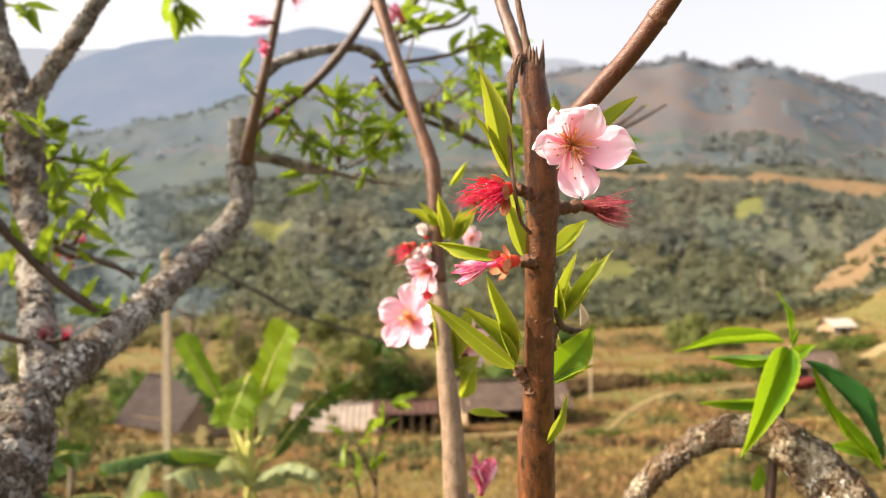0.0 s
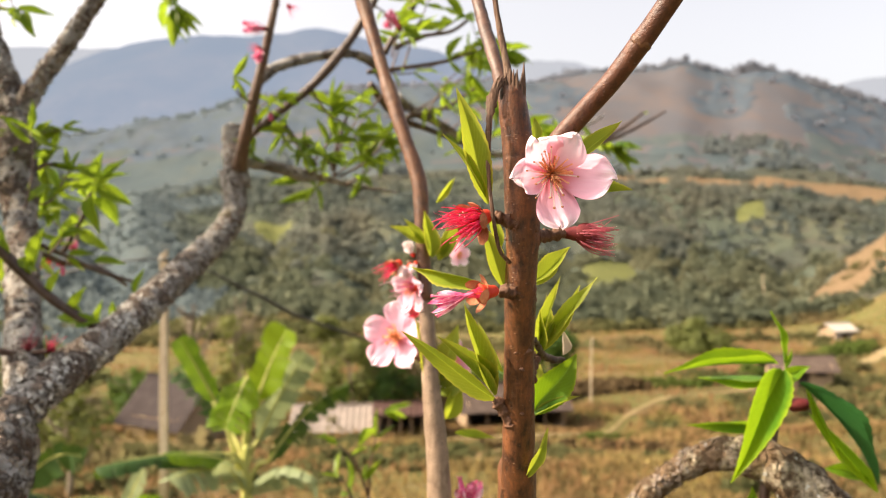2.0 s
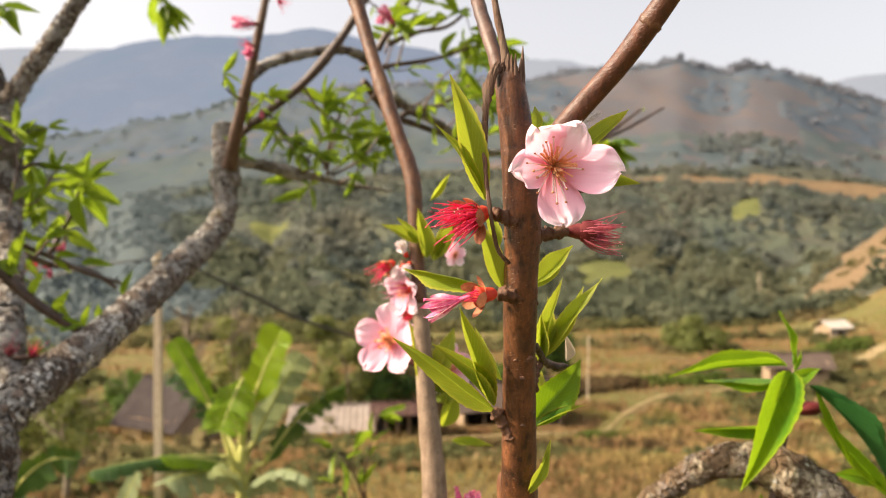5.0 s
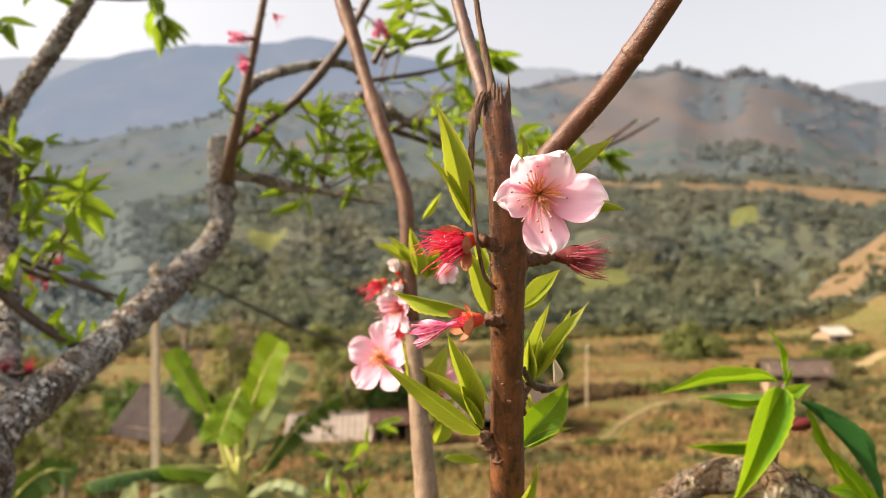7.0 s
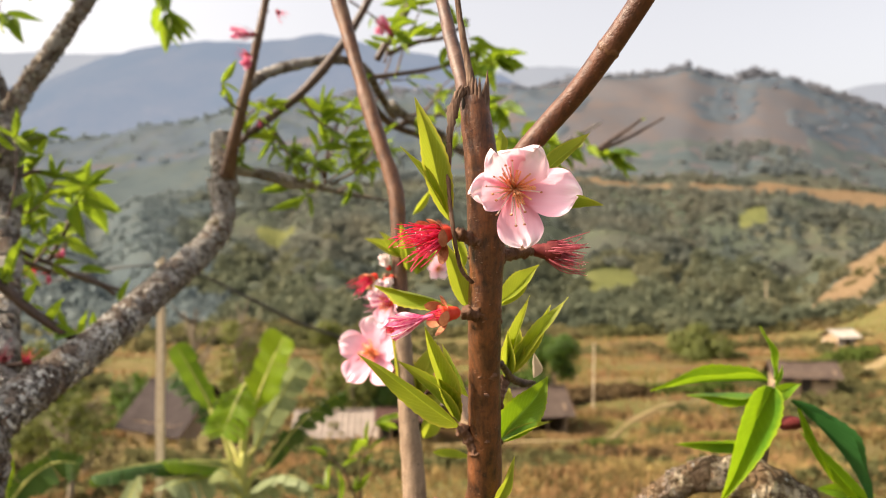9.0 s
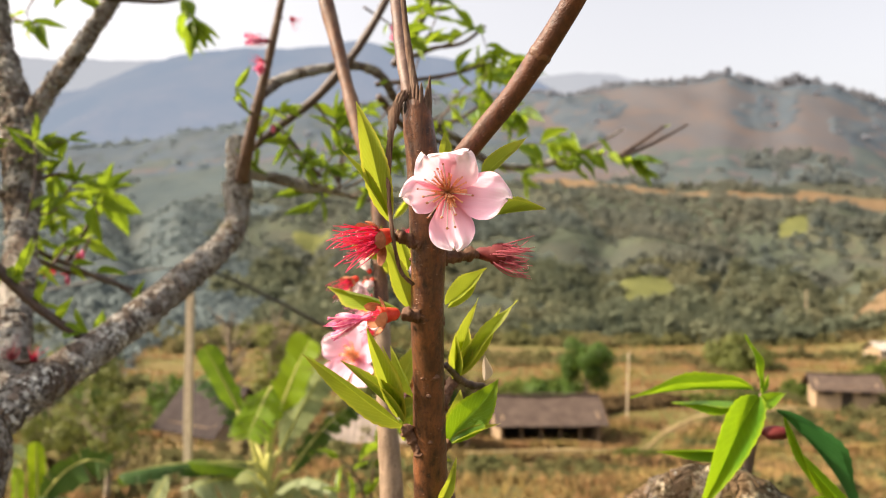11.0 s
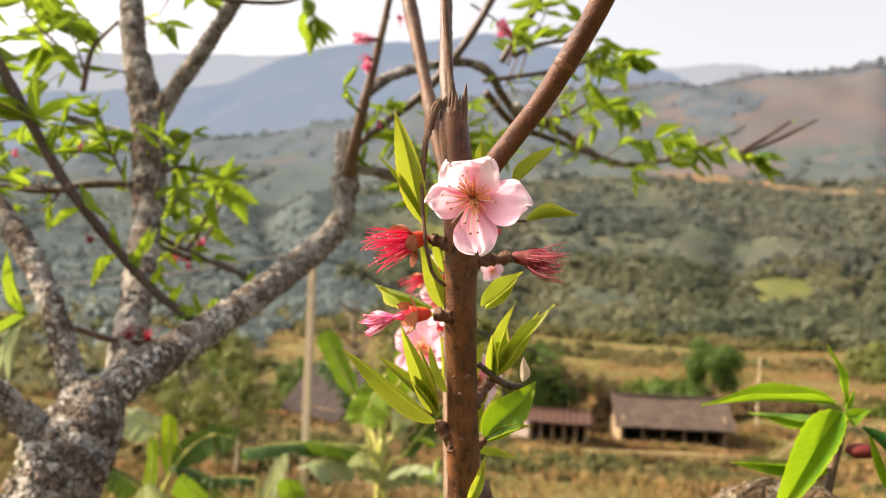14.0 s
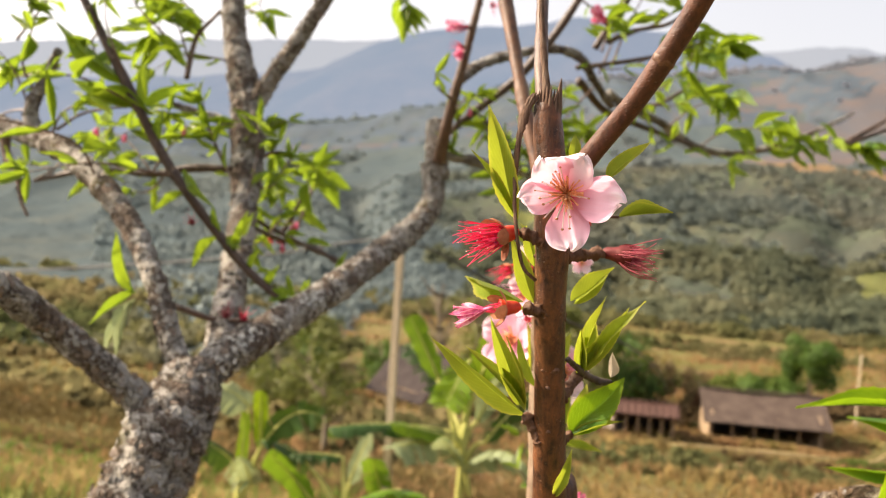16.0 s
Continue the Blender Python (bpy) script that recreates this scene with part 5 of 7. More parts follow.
post = thing("wooden_post", (-1.15, 3.3, land(-1.15, 3.3)), "weathered square wooden post carrying a cable", "post")
bm = bmesh.new()
levels = 26
zb = land(-1.15, 3.3) - 0.3
for i in range(levels + 1):
    k = i / levels
    zz = zb + (1.603 - zb) * k
    w = 0.0165 - 0.003 * k
    for sx, sy in ((-1, -1), (1, -1), (1, 1), (-1, 1)):
        bm.verts.new((-1.128 - 0.011 * k + sx * w + 0.004 * noise.noise(Vector((sx, 3.1 * k, sy)) * 2), 3.3 + sy * w, zz + (0.012 * sx if i == levels else 0)))
bm.verts.ensure_lookup_table()
for i in range(levels):
    for k in range(4):
        a, b = i * 4 + k, i * 4 + (k + 1) % 4
        bm.faces.new((bm.verts[a], bm.verts[b], bm.verts[b + 4], bm.verts[a + 4]))
bm.faces.new([bm.verts[levels * 4 + k] for k in range(4)])
bmesh.ops.bevel(bm, geom=[e for e in bm.edges if abs(e.verts[0].co.z - e.verts[1].co.z) > 0.04], offset=0.003, segments=1, affect="EDGES")
part_bm("shaft", bm, M["wood_post"], post, smooth=False)
limb("insulator", [(-1.138, 3.275, 1.575, 0.006), (-1.138, 3.262, 1.575, 0.011), (-1.138, 3.25, 1.575, 0.008)], M["wall_pale"], post, "small pale porcelain insulator", step=0.004, seg=10)
M["cable"] = simple("cable", (0.02, 0.02, 0.02), (0.04, 0.04, 0.04), 20, 0.6, 0.1, 0.001)
cable = thing("cable", (-1.16, 3.26, 1.575), "thin black electric cable sagging across the slope", "cable")
limb("strand", [(-9.5, 7.4, 0.68, 0.012), (-7.04, 6.2, 0.89, 0.012), (-5.71, 5.6, 1.034, 0.011), (-3.71, 4.6, 1.252, 0.009), (-2.78, 4.1, 1.357, 0.008), (-1.9, 3.62, 1.468, 0.007), (-1.138, 3.262, 1.575, 0.005), (-1.0, 4.2, 1.40, 0.0095), (-0.918, 5.2, 1.19, 0.012), (-0.75, 7.2, 0.85, 0.015), (-0.62, 9.2, 0.53, 0.016), (-0.4, 14, -0.4, 0.014), (-0.3, 20, -1.8, 0.016)], M["cable"], cable, step=0.08, seg=6)

# ---- banana plants ----
M["banana_stem"] = simple("banana_stem", (0.28, 0.30, 0.07), (0.48, 0.46, 0.15), 14, 0.6, 0.4, 0.004)


def banana_leaf(parent, base, tip, width, look_kind, sag, hang, torn, twist, seed):
    """A long, blunt blade in two halves on an arched midrib, torn into strips along its side veins."""
    rng = random.Random(seed)
    b, e = Vector(base), Vector(tip)
    length = (e - b).length
    mid = [b.lerp(e, t) + Vector((0, 0, sag * length * 4 * t * (1 - t))) for t in [i / 44 for i in range(45)]]
    verts, faces = [], []
    for sgn in (-1, 1):
        lift, shrink = 0.0, 1.0
        for i in range(44):
            if rng.random() < torn:
                lift, shrink = rng.uniform(-0.35, 0.35) * (0.4 + torn), rng.uniform(0.75, 1.0)
            tear = rng.random() < torn
            o = len(verts)
            for q in (i, i + 1):
                t = q / 44
                along = (mid[min(44, q + 1)] - mid[max(0, q - 1)]).normalized()
                side = along.cross(Vector((0, -1, 0.3))).normalized()
                side = Matrix.Rotation(radians(twist), 3, along) @ side
                face = side.cross(along)
                w = width * 0.5 * min(1.0, (t + 0.02) / 0.22) ** 0.55 * math.sqrt(max(0.0, 1 - max(0.0, (t - 0.80) / 0.203) ** 2.4))
                cut = 0.82 if tear and q > i else 1.0
                for k in (0.0, 0.35, 0.7, 1.0):
                    wave = 0.05 * math.sin(t * 23 + sgn + seed) * k
                    verts.append(mid[q] + side * sgn * k * w * shrink * (cut if k > 0.5 else 1) + face * k * w * (lift + wave + 0.10) + along * k * w * 0.35 - Vector((0, 0, hang * k * k * w)))
            faces += [(o + k, o + k + 1, o + k + 5, o + k + 4) for k in range(3)]
    blade = part("leaf", mesh_from("leaf", verts, faces, M[look_kind]), parent)
    v, f = tube([(*mid[k], 0.0062 * (1.1 - k / 44)) for k in (0, 8, 16, 24, 32, 40, 43)], 0.03, 7)
    part("midrib", mesh_from("midrib", v, f, M["banana_stem"]), blade)
    return blade


def banana(place, rows, height, label, seed, r=0.035):
    x, y, z = place
    pl = thing("banana_plant", place, label, "banana plant", "banana plants below the peach trees")
    limb("pseudostem", [(x, y, z - 0.1, r * 1.5), (x + 0.01, y, z + height * 0.3, r * 1.2), (x, y, z + height * 0.7, r), (x + 0.01, y - 0.02, z + height, r * 0.7)], M["banana_stem"], pl, step=0.03, seg=12, rough=0.06, freq=14)
    for i, (b, t, w, look_kind, sag, hang, torn, twist) in enumerate(rows):
        banana_leaf(pl, b, t, w, look_kind, sag, hang, torn, twist, seed + i)
        foot_z = min(z + height * 0.95, b[2] - 0.04)
        foot_x = x + 0.006 * (i - 3)
        limb("leaf_stalk", [(foot_x, y, foot_z - 0.08, 0.013), ((foot_x + b[0]) / 2, (y + b[1]) / 2, (foot_z + b[2]) / 2, 0.010), (b[0], b[1], b[2], 0.008)], M["banana_stem"], pl, step=0.03, seg=8)
    return pl


# ---- places of limbs and leaves: x, y, z, radius; base, tip, width, roll; for banana leaves width, look, sag, hang, tears, twist ----
TREE = {}
TREE["trunk"] = [(-0.3888, 0.5335, 1.2021, 0.0467), (-0.3814, 0.5643, 1.3077, 0.0438), (-0.3715, 0.5951, 1.3755, 0.03819), (-0.3681, 0.6156, 1.4127, 0.03667), (-0.3721, 0.6464, 1.4410, 0.03305), (-0.377, 0.672, 1.4697, 0.0252)]
TREE["limb_diag"] = [(-0.3859, 0.6618, 1.4449, 0.01859), (-0.3647, 0.6874, 1.4747, 0.01947), (-0.357, 0.749, 1.4948, 0.01877), (-0.3486, 0.8208, 1.5157, 0.018), (-0.3497, 0.9439, 1.5454, 0.01902), (-0.3374, 1.0876, 1.5971, 0.01933), (-0.313, 1.1491, 1.6397, 0.01799), (-0.3048, 1.1799, 1.6812, 0.0169), (-0.3171, 1.1902, 1.7304, 0.01558)]
TREE["limb_up"] = [(-0.3811, 0.7182, 1.4716, 0.01663), (-0.4354, 0.8208, 1.5200, 0.01762), (-0.5069, 0.9542, 1.5986, 0.0189), (-0.5584, 1.0465, 1.6817, 0.02063), (-0.5997, 1.1081, 1.7748, 0.02503), (-0.641, 1.1491, 1.8637, 0.02349), (-0.6795, 1.1799, 1.9466, 0.019), (-0.7113, 1.2107, 2.0827, 0.01861)]
TREE["fork"] = [(-0.6031, 1.1183, 1.7943, 0.01512), (-0.58, 1.1389, 1.8527, 0.01446), (-0.5465, 1.1491, 1.9095, 0.01324), (-0.5061, 1.1594, 1.9797, 0.0116), (-0.4679, 1.1696, 2.0496, 0.01118)]
TREE["limb_left"] = [(-0.3753, 0.6618, 1.4518, 0.01695), (-0.4014, 0.6669, 1.4933, 0.0129), (-0.4308, 0.6772, 1.5472, 0.01142), (-0.475, 0.6977, 1.5968, 0.01186), (-0.533, 0.7182, 1.6436, 0.01283), (-0.6176, 0.749, 1.6868, 0.01259), (-0.7075, 0.7798, 1.7113, 0.01226), (-0.8248, 0.8208, 1.7350, 0.01202), (-1.0092, 0.8721, 1.7805, 0.01128)]
TREE["limb_low"] = [(-0.3709, 0.6361, 1.4185, 0.01814), (-0.3986, 0.6156, 1.4486, 0.01429), (-0.4231, 0.5848, 1.4848, 0.013), (-0.4475, 0.554, 1.5188, 0.01301), (-0.4548, 0.513, 1.5489, 0.01193), (-0.475, 0.4617, 1.5889, 0.01116)]
TREE["stub"] = [(-0.3046, 1.1902, 1.7060, 0.0178), (-0.3092, 1.1953, 1.7496, 0.0171), (-0.3138, 1.2004, 1.7806, 0.01483), (-0.3172, 1.2004, 1.8005, 0.01093)]
TREE["shoot_up"] = [(-0.3003, 1.1799, 1.7349, 0.01279), (-0.2828, 1.1491, 1.7813, 0.009145), (-0.2615, 1.1286, 1.8476, 0.007355), (-0.2445, 1.1183, 1.9102, 0.006076), (-0.2228, 1.1081, 2.0038, 0.00522)]
TREE["branch_b"] = [(-0.2951, 1.1799, 1.7733, 0.004776), (-0.2448, 1.1850, 1.8167, 0.006167), (-0.1941, 1.1902, 1.8588, 0.006883), (-0.1504, 1.2004, 1.9129, 0.006941), (-0.1182, 1.2107, 1.9653, 0.006299), (-0.08363, 1.2209, 2.0344, 0.005646)]
TREE["branch_c"] = [(-0.2761, 1.1799, 1.8585, 0.006824), (-0.2625, 1.2312, 1.8934, 0.008533), (-0.2305, 1.2517, 1.9116, 0.008672), (-0.1896, 1.2825, 1.9281, 0.008139), (-0.1512, 1.3133, 1.9394, 0.007572), (-0.1167, 1.3543, 1.9340, 0.007802), (-0.095, 1.3954, 1.9016, 0.007228), (-0.07417, 1.4877, 1.8751, 0.006838)]
TREE["branch_d"] = [(-0.07616, 1.4569, 1.8936, 0.008157), (-0.04988, 1.5390, 1.8823, 0.008552), (0.003455, 1.6416, 1.8722, 0.008449), (0.08171, 1.7442, 1.8340, 0.008254), (0.17, 1.8468, 1.8367, 0.007375), (0.2802, 1.9494, 1.8799, 0.005734), (0.3586, 2.0315, 1.9253, 0.004592), (0.4295, 2.1033, 1.9709, 0.002689)]
TREE["branch_e"] = [(-0.2933, 1.1902, 1.7438, 0.00774), (-0.2541, 1.2312, 1.7404, 0.008887), (-0.2175, 1.2517, 1.7308, 0.009934), (-0.1902, 1.2825, 1.7292, 0.00601), (-0.1378, 1.3133, 1.7179, 0.003312), (-0.07067, 1.3338, 1.7099, 0.001921)]
TREE["side_left"] = [(-0.6987, 0.7798, 1.7101, 0.0105), (-0.7052, 0.7798, 1.7415, 0.009109), (-0.6973, 0.7849, 1.7705, 0.007723), (-0.6768, 0.79, 1.8185, 0.004904)]
TREE["hang_left"] = [(-0.7537, 0.79, 1.7137, 0.00718), (-0.7499, 0.79, 1.6851, 0.005023), (-0.7194, 0.7798, 1.6532, 0.003172), (-0.7145, 0.7798, 1.6323, 0.002112), (-0.7024, 0.7798, 1.6104, 0.001755)]
TREE["cross_twig"] = [(-0.5702, 1.0465, 1.6982, 0.005958), (-0.6399, 1.0260, 1.6954, 0.00639), (-0.694, 1.0055, 1.6828, 0.005098), (-0.7795, 0.985, 1.6844, 0.004268), (-0.8751, 0.9644, 1.6616, 0.00301)]
TREE["cross_stub"] = [(-0.6013, 1.0978, 1.7688, 0.008017), (-0.6399, 1.0773, 1.7799, 0.00708), (-0.6882, 1.0568, 1.7917, 0.005728), (-0.7017, 1.0465, 1.7968, 0.003508)]
TREE["sucker"] = [(-0.3552, 0.8208, 1.5270, 0.004609), (-0.4014, 0.8105, 1.5601, 0.005285), (-0.4393, 0.8003, 1.6006, 0.00562), (-0.4745, 0.7798, 1.6505, 0.005887), (-0.5088, 0.7695, 1.7005, 0.005883), (-0.54, 0.749, 1.7681, 0.00581), (-0.5702, 0.7387, 1.8238, 0.005154), (-0.5959, 0.7285, 1.8727, 0.004494), (-0.613, 0.7182, 1.9145, 0.003829)]
TREE["red_twig"] = [(-0.3773, 0.7695, 1.5108, 0.00283), (-0.4139, 0.7592, 1.5095, 0.002834), (-0.4298, 0.7285, 1.5204, 0.003368), (-0.4366, 0.6977, 1.5309, 0.003262)]
TREE["mid_twig"] = [(-0.5059, 1.2825, 1.5535, 0.002991), (-0.5367, 1.2517, 1.5813, 0.00393), (-0.5643, 1.1799, 1.5935, 0.004231), (-0.528, 1.0260, 1.6107, 0.004149)]
TREE["mid_twig_up"] = [(-0.5535, 1.1799, 1.5895, 0.003283), (-0.605, 1.3338, 1.6505, 0.003677), (-0.6008, 1.3646, 1.7058, 0.002674), (-0.5775, 1.3748, 1.7237, 0.001607)]
TREE["top_twig"] = [(-0.6443, 1.0055, 1.8256, 0.003768), (-0.641, 1.0106, 1.8685, 0.003778), (-0.6346, 1.0157, 1.8949, 0.003365), (-0.607, 1.0260, 1.9307, 0.002526)]
TREE["left_twig"] = [(-0.5476, 1.1491, 1.6081, 0.003706), (-0.5289, 1.1491, 1.6419, 0.003294), (-0.5166, 1.1491, 1.6667, 0.003295), (-0.5077, 1.1491, 1.6955, 0.002059)]
TREE["left_twig_low"] = [(-0.5659, 1.0773, 1.6281, 0.003094), (-0.5499, 1.1081, 1.6128, 0.003577), (-0.5393, 1.1491, 1.6007, 0.003706), (-0.5348, 1.2312, 1.5799, 0.003523), (-0.5041, 1.3133, 1.5576, 0.002814)]
TREE["left_twig_side"] = [(-0.5694, 1.0465, 1.7178, 0.003008), (-0.5584, 1.0876, 1.7220, 0.003123), (-0.5545, 1.1081, 1.7305, 0.002783), (-0.5403, 1.1286, 1.7344, 0.001619)]
TREE["top_a"] = [(-0.09873, 1.3954, 1.9595, 0.006479), (-0.07893, 1.3954, 1.9945, 0.005981), (-0.04423, 1.3954, 2.0495, 0.004985), (-0.01967, 1.4056, 2.1081, 0.00452)]
TREE["top_b"] = [(-0.07883, 1.3954, 1.9696, 0.004984), (-0.03432, 1.4056, 1.9924, 0.004016), (0.02099, 1.4159, 2.0055, 0.00354), (0.06175, 1.4261, 2.0391, 0.002547)]
TREE["top_c"] = [(-0.1266, 1.3748, 1.9219, 0.004421), (-0.05877, 1.3954, 1.9347, 0.003987), (0.01106, 1.4159, 1.9518, 0.003539), (0.08288, 1.4364, 1.9806, 0.002051)]
TREE["low_a"] = [(-0.1234, 1.3954, 1.9046, 0.006976), (-0.08373, 1.4877, 1.8654, 0.006897), (-0.02078, 1.5390, 1.8469, 0.006033), (0.06915, 1.5903, 1.8209, 0.004531)]
TREE["low_b"] = [(-0.06294, 1.4980, 1.8640, 0.004807), (0.01187, 1.5185, 1.8872, 0.003789), (0.07766, 1.5390, 1.9350, 0.002743)]
TREE["twig_c1"] = [(-0.2391, 1.2004, 1.8078, 0.00258), (-0.215, 1.2107, 1.7749, 0.002602), (-0.1936, 1.2415, 1.7462, 0.002666)]
TREE["twig_c2"] = [(-0.2081, 1.2209, 1.7763, 0.002186), (-0.1833, 1.2312, 1.7601, 0.002204), (-0.1679, 1.2620, 1.7412, 0.002258)]
TREE["twig_c3"] = [(-0.1729, 1.2722, 1.7405, 0.003186), (-0.1609, 1.2620, 1.7910, 0.00271), (-0.1374, 1.2517, 1.8479, 0.001792)]
TREE["twig_c4"] = [(-0.169, 1.2209, 1.8552, 0.002187), (-0.1672, 1.2415, 1.8014, 0.002222), (-0.1608, 1.2620, 1.7864, 0.002258)]
TREE["twig_c5"] = [(-0.1632, 1.2825, 1.7314, 0.002293), (-0.1175, 1.2825, 1.7573, 0.002294), (-0.08161, 1.2928, 1.8048, 0.00185)]
TREE["top_left"] = [(-0.5515, 1.1286, 2.0075, 0.00413), (-0.4932, 1.1491, 1.9976, 0.004189), (-0.416, 1.1696, 2.0001, 0.003396), (-0.3683, 1.1799, 2.0215, 0.002563)]
TREE["top_far_twig"] = [(-0.7744, 1.33, 2.0384, 0.004), (-0.731, 1.32, 2.0151, 0.003), (-0.6902, 1.31, 2.007, 0.0016)]
TREE["bare_a"] = [(0.3906, 1.9494, 1.8799, 0.004853), (0.453, 1.9802, 1.9210, 0.004225), (0.5129, 2.0110, 1.9647, 0.00286)]
TREE["bare_b"] = [(0.3976, 1.9494, 1.8771, 0.004853), (0.4837, 1.9904, 1.9185, 0.004247), (0.5745, 2.0315, 1.9714, 0.002889)]
FRONT = {}
FRONT["stem"] = [(0.03928, 0.345, 1.4185, 0.008836), (0.03804, 0.332, 1.4861, 0.007809), (0.03761, 0.322, 1.5182, 0.00712), (0.03715, 0.315, 1.5434, 0.006748), (0.03668, 0.309, 1.5675, 0.006405), (0.03631, 0.3, 1.5956, 0.006347), (0.03669, 0.2955, 1.6201, 0.006814), (0.03554, 0.293, 1.6353, 0.006546), (0.03412, 0.2915, 1.6526, 0.006086), (0.03248, 0.291, 1.6656, 0.005863), (0.03107, 0.291, 1.6754, 0.00478)]
FRONT["side_branch"] = [(0.03748, 0.294, 1.6343, 0.004377), (0.04743, 0.286, 1.6510, 0.004052), (0.05736, 0.279, 1.6629, 0.004061), (0.06716, 0.271, 1.6739, 0.003951), (0.07638, 0.263, 1.6868, 0.004038), (0.0834, 0.257, 1.6974, 0.003855), (0.08993, 0.25, 1.7086, 0.003757), (0.1009, 0.24, 1.7288, 0.003436)]
FRONT["dead_stick"] = [(0.03023, 0.292, 1.6668, 0.002833), (0.02615, 0.303, 1.6878, 0.00271), (0.02202, 0.318, 1.7076, 0.002484), (0.01789, 0.335, 1.7321, 0.002239), (0.01369, 0.35, 1.7578, 0.002076)]
FRONT["thin_stick"] = [(0.03244, 0.291, 1.6689, 0.002172), (0.02968, 0.294, 1.6858, 0.001536), (0.02687, 0.297, 1.7020, 0.00122), (0.02443, 0.3, 1.7208, 0.001008), (0.02218, 0.303, 1.7400, 0.0009056)]
FRONT["peel"] = [(0.02787, 0.2865, 1.6786, 0.0008568), (0.0241, 0.2855, 1.6771, 0.0009611), (0.02187, 0.285, 1.6706, 0.001173), (0.02099, 0.2845, 1.6581, 0.0007446), (0.02204, 0.2845, 1.6411, 0.000744), (0.02369, 0.2845, 1.6262, 0.0007435), (0.02661, 0.2875, 1.6113, 0.0008573), (0.03133, 0.292, 1.6056, 0.0008693)]
FRONT["shoot2"] = [(0.005801, 0.49, 1.3558, 0.008136), (0.006328, 0.475, 1.4318, 0.007223), (0.006341, 0.465, 1.4826, 0.006749)]
BACK = {}
BACK["shoot"] = [(0.009409, 0.51, 1.3459, 0.009631), (0.005703, 0.508, 1.4005, 0.008829), (0.0035, 0.506, 1.4395, 0.008033), (0.001366, 0.508, 1.4773, 0.007295), (-0.003065, 0.511, 1.5230, 0.006178), (-0.006741, 0.514, 1.5769, 0.004729), (-0.009712, 0.518, 1.6237, 0.004593), (-0.01159, 0.522, 1.6574, 0.005312), (-0.02274, 0.53, 1.6914, 0.00504), (-0.03561, 0.542, 1.7309, 0.004968), (-0.04644, 0.553, 1.7667, 0.005062), (-0.06025, 0.565, 1.8125, 0.00498)]
RIGHT = {}
RIGHT["limb"] = [(0.108, 0.59, 1.3546, 0.006355), (0.1356, 0.575, 1.4012, 0.007585), (0.1568, 0.565, 1.4327, 0.009159), (0.182, 0.557, 1.4557, 0.01004), (0.2081, 0.548, 1.4664, 0.01187), (0.2348, 0.538, 1.4612, 0.01395), (0.2571, 0.525, 1.4444, 0.01712), (0.279, 0.51, 1.4136, 0.01821), (0.3011, 0.495, 1.3641, 0.01802)]
RIGHT["shoot"] = [(0.2342, 0.55, 1.4092, 0.003723), (0.2381, 0.553, 1.4414, 0.003743), (0.2462, 0.558, 1.4820, 0.003355), (0.2535, 0.561, 1.5151, 0.002951), (0.2565, 0.562, 1.5268, 0.002111)]
FRONT_LEAVES = []
FRONT_LEAVES += [((0.02238, 0.292, 1.6290), (0.009325, 0.284, 1.6740), 0.0111, 0),
    ((0.02124, 0.289, 1.6315), (0.0042, 0.282, 1.6556), 0.0036, 25),
    ((0.04198, 0.3, 1.6541), (0.0418, 0.3, 1.6652), 0.0053, 10),
    ((0.05665, 0.288, 1.6457), (0.07331, 0.28, 1.6607), 0.0071, -15),
    ((0.06129, 0.3, 1.6328), (0.08189, 0.3, 1.6355), 0.0027, -50),
    ((0.04277, 0.314, 1.59698), (0.05943, 0.318, 1.61218), 0.0089, -20),
    ((0.04361, 0.318, 1.59562), (0.05626, 0.322, 1.60863), 0.0052, 30),
    ((0.0462, 0.33, 1.56439), (0.05617, 0.324, 1.59958), 0.0058, -25),
    ((0.04694, 0.33, 1.56375), (0.07273, 0.326, 1.59882), 0.0077, -25)]
FRONT_LEAVES += [((0.04762, 0.332, 1.56511), (0.06563, 0.33, 1.59535), 0.0073, 15),
    ((0.04622, 0.331, 1.56527), (0.05104, 0.333, 1.5908), 0.0078, 20),
    ((0.047, 0.328, 1.56373), (0.0469, 0.322, 1.58491), 0.0062, 0),
    ((0.04407, 0.33, 1.53723), (0.06524, 0.336, 1.56404), 0.0168, 5),
    ((0.04461, 0.33, 1.53604), (0.06642, 0.328, 1.54659), 0.0044, -45),
    ((0.04397, 0.334, 1.53713), (0.04893, 0.338, 1.55889), 0.0099, 10),
    ((0.02734, 0.312, 1.5472), (-0.01264, 0.297, 1.5782), 0.0090, -15),
    ((0.02661, 0.312, 1.5492), (0.002397, 0.3, 1.5753), 0.0041, 30),
    ((0.02447, 0.31, 1.5518), (0.01296, 0.296, 1.5891), 0.0089, 10)]
FRONT_LEAVES += [((0.02623, 0.311, 1.5501), (0.01817, 0.305, 1.5808), 0.0032, 30),
    ((0.03082, 0.318, 1.5582), (0.0197, 0.32, 1.5798), 0.0056, -30),
    ((0.04087, 0.318, 1.5132), (0.04849, 0.306, 1.5371), 0.0055, 15),
    ((0.02967, 0.302, 1.5956), (0.01898, 0.296, 1.6226), 0.0084, 5),
    ((0.02805, 0.305, 1.6107), (0.02371, 0.305, 1.6275), 0.0054, 0),
    ((0.02488, 0.303, 1.5959), (-0.009087, 0.335, 1.6031), 0.0070, -35),
    ((0.02586, 0.298, 1.5931), (0.01835, 0.294, 1.5965), 0.0035, 10)]
ROSETTE = []
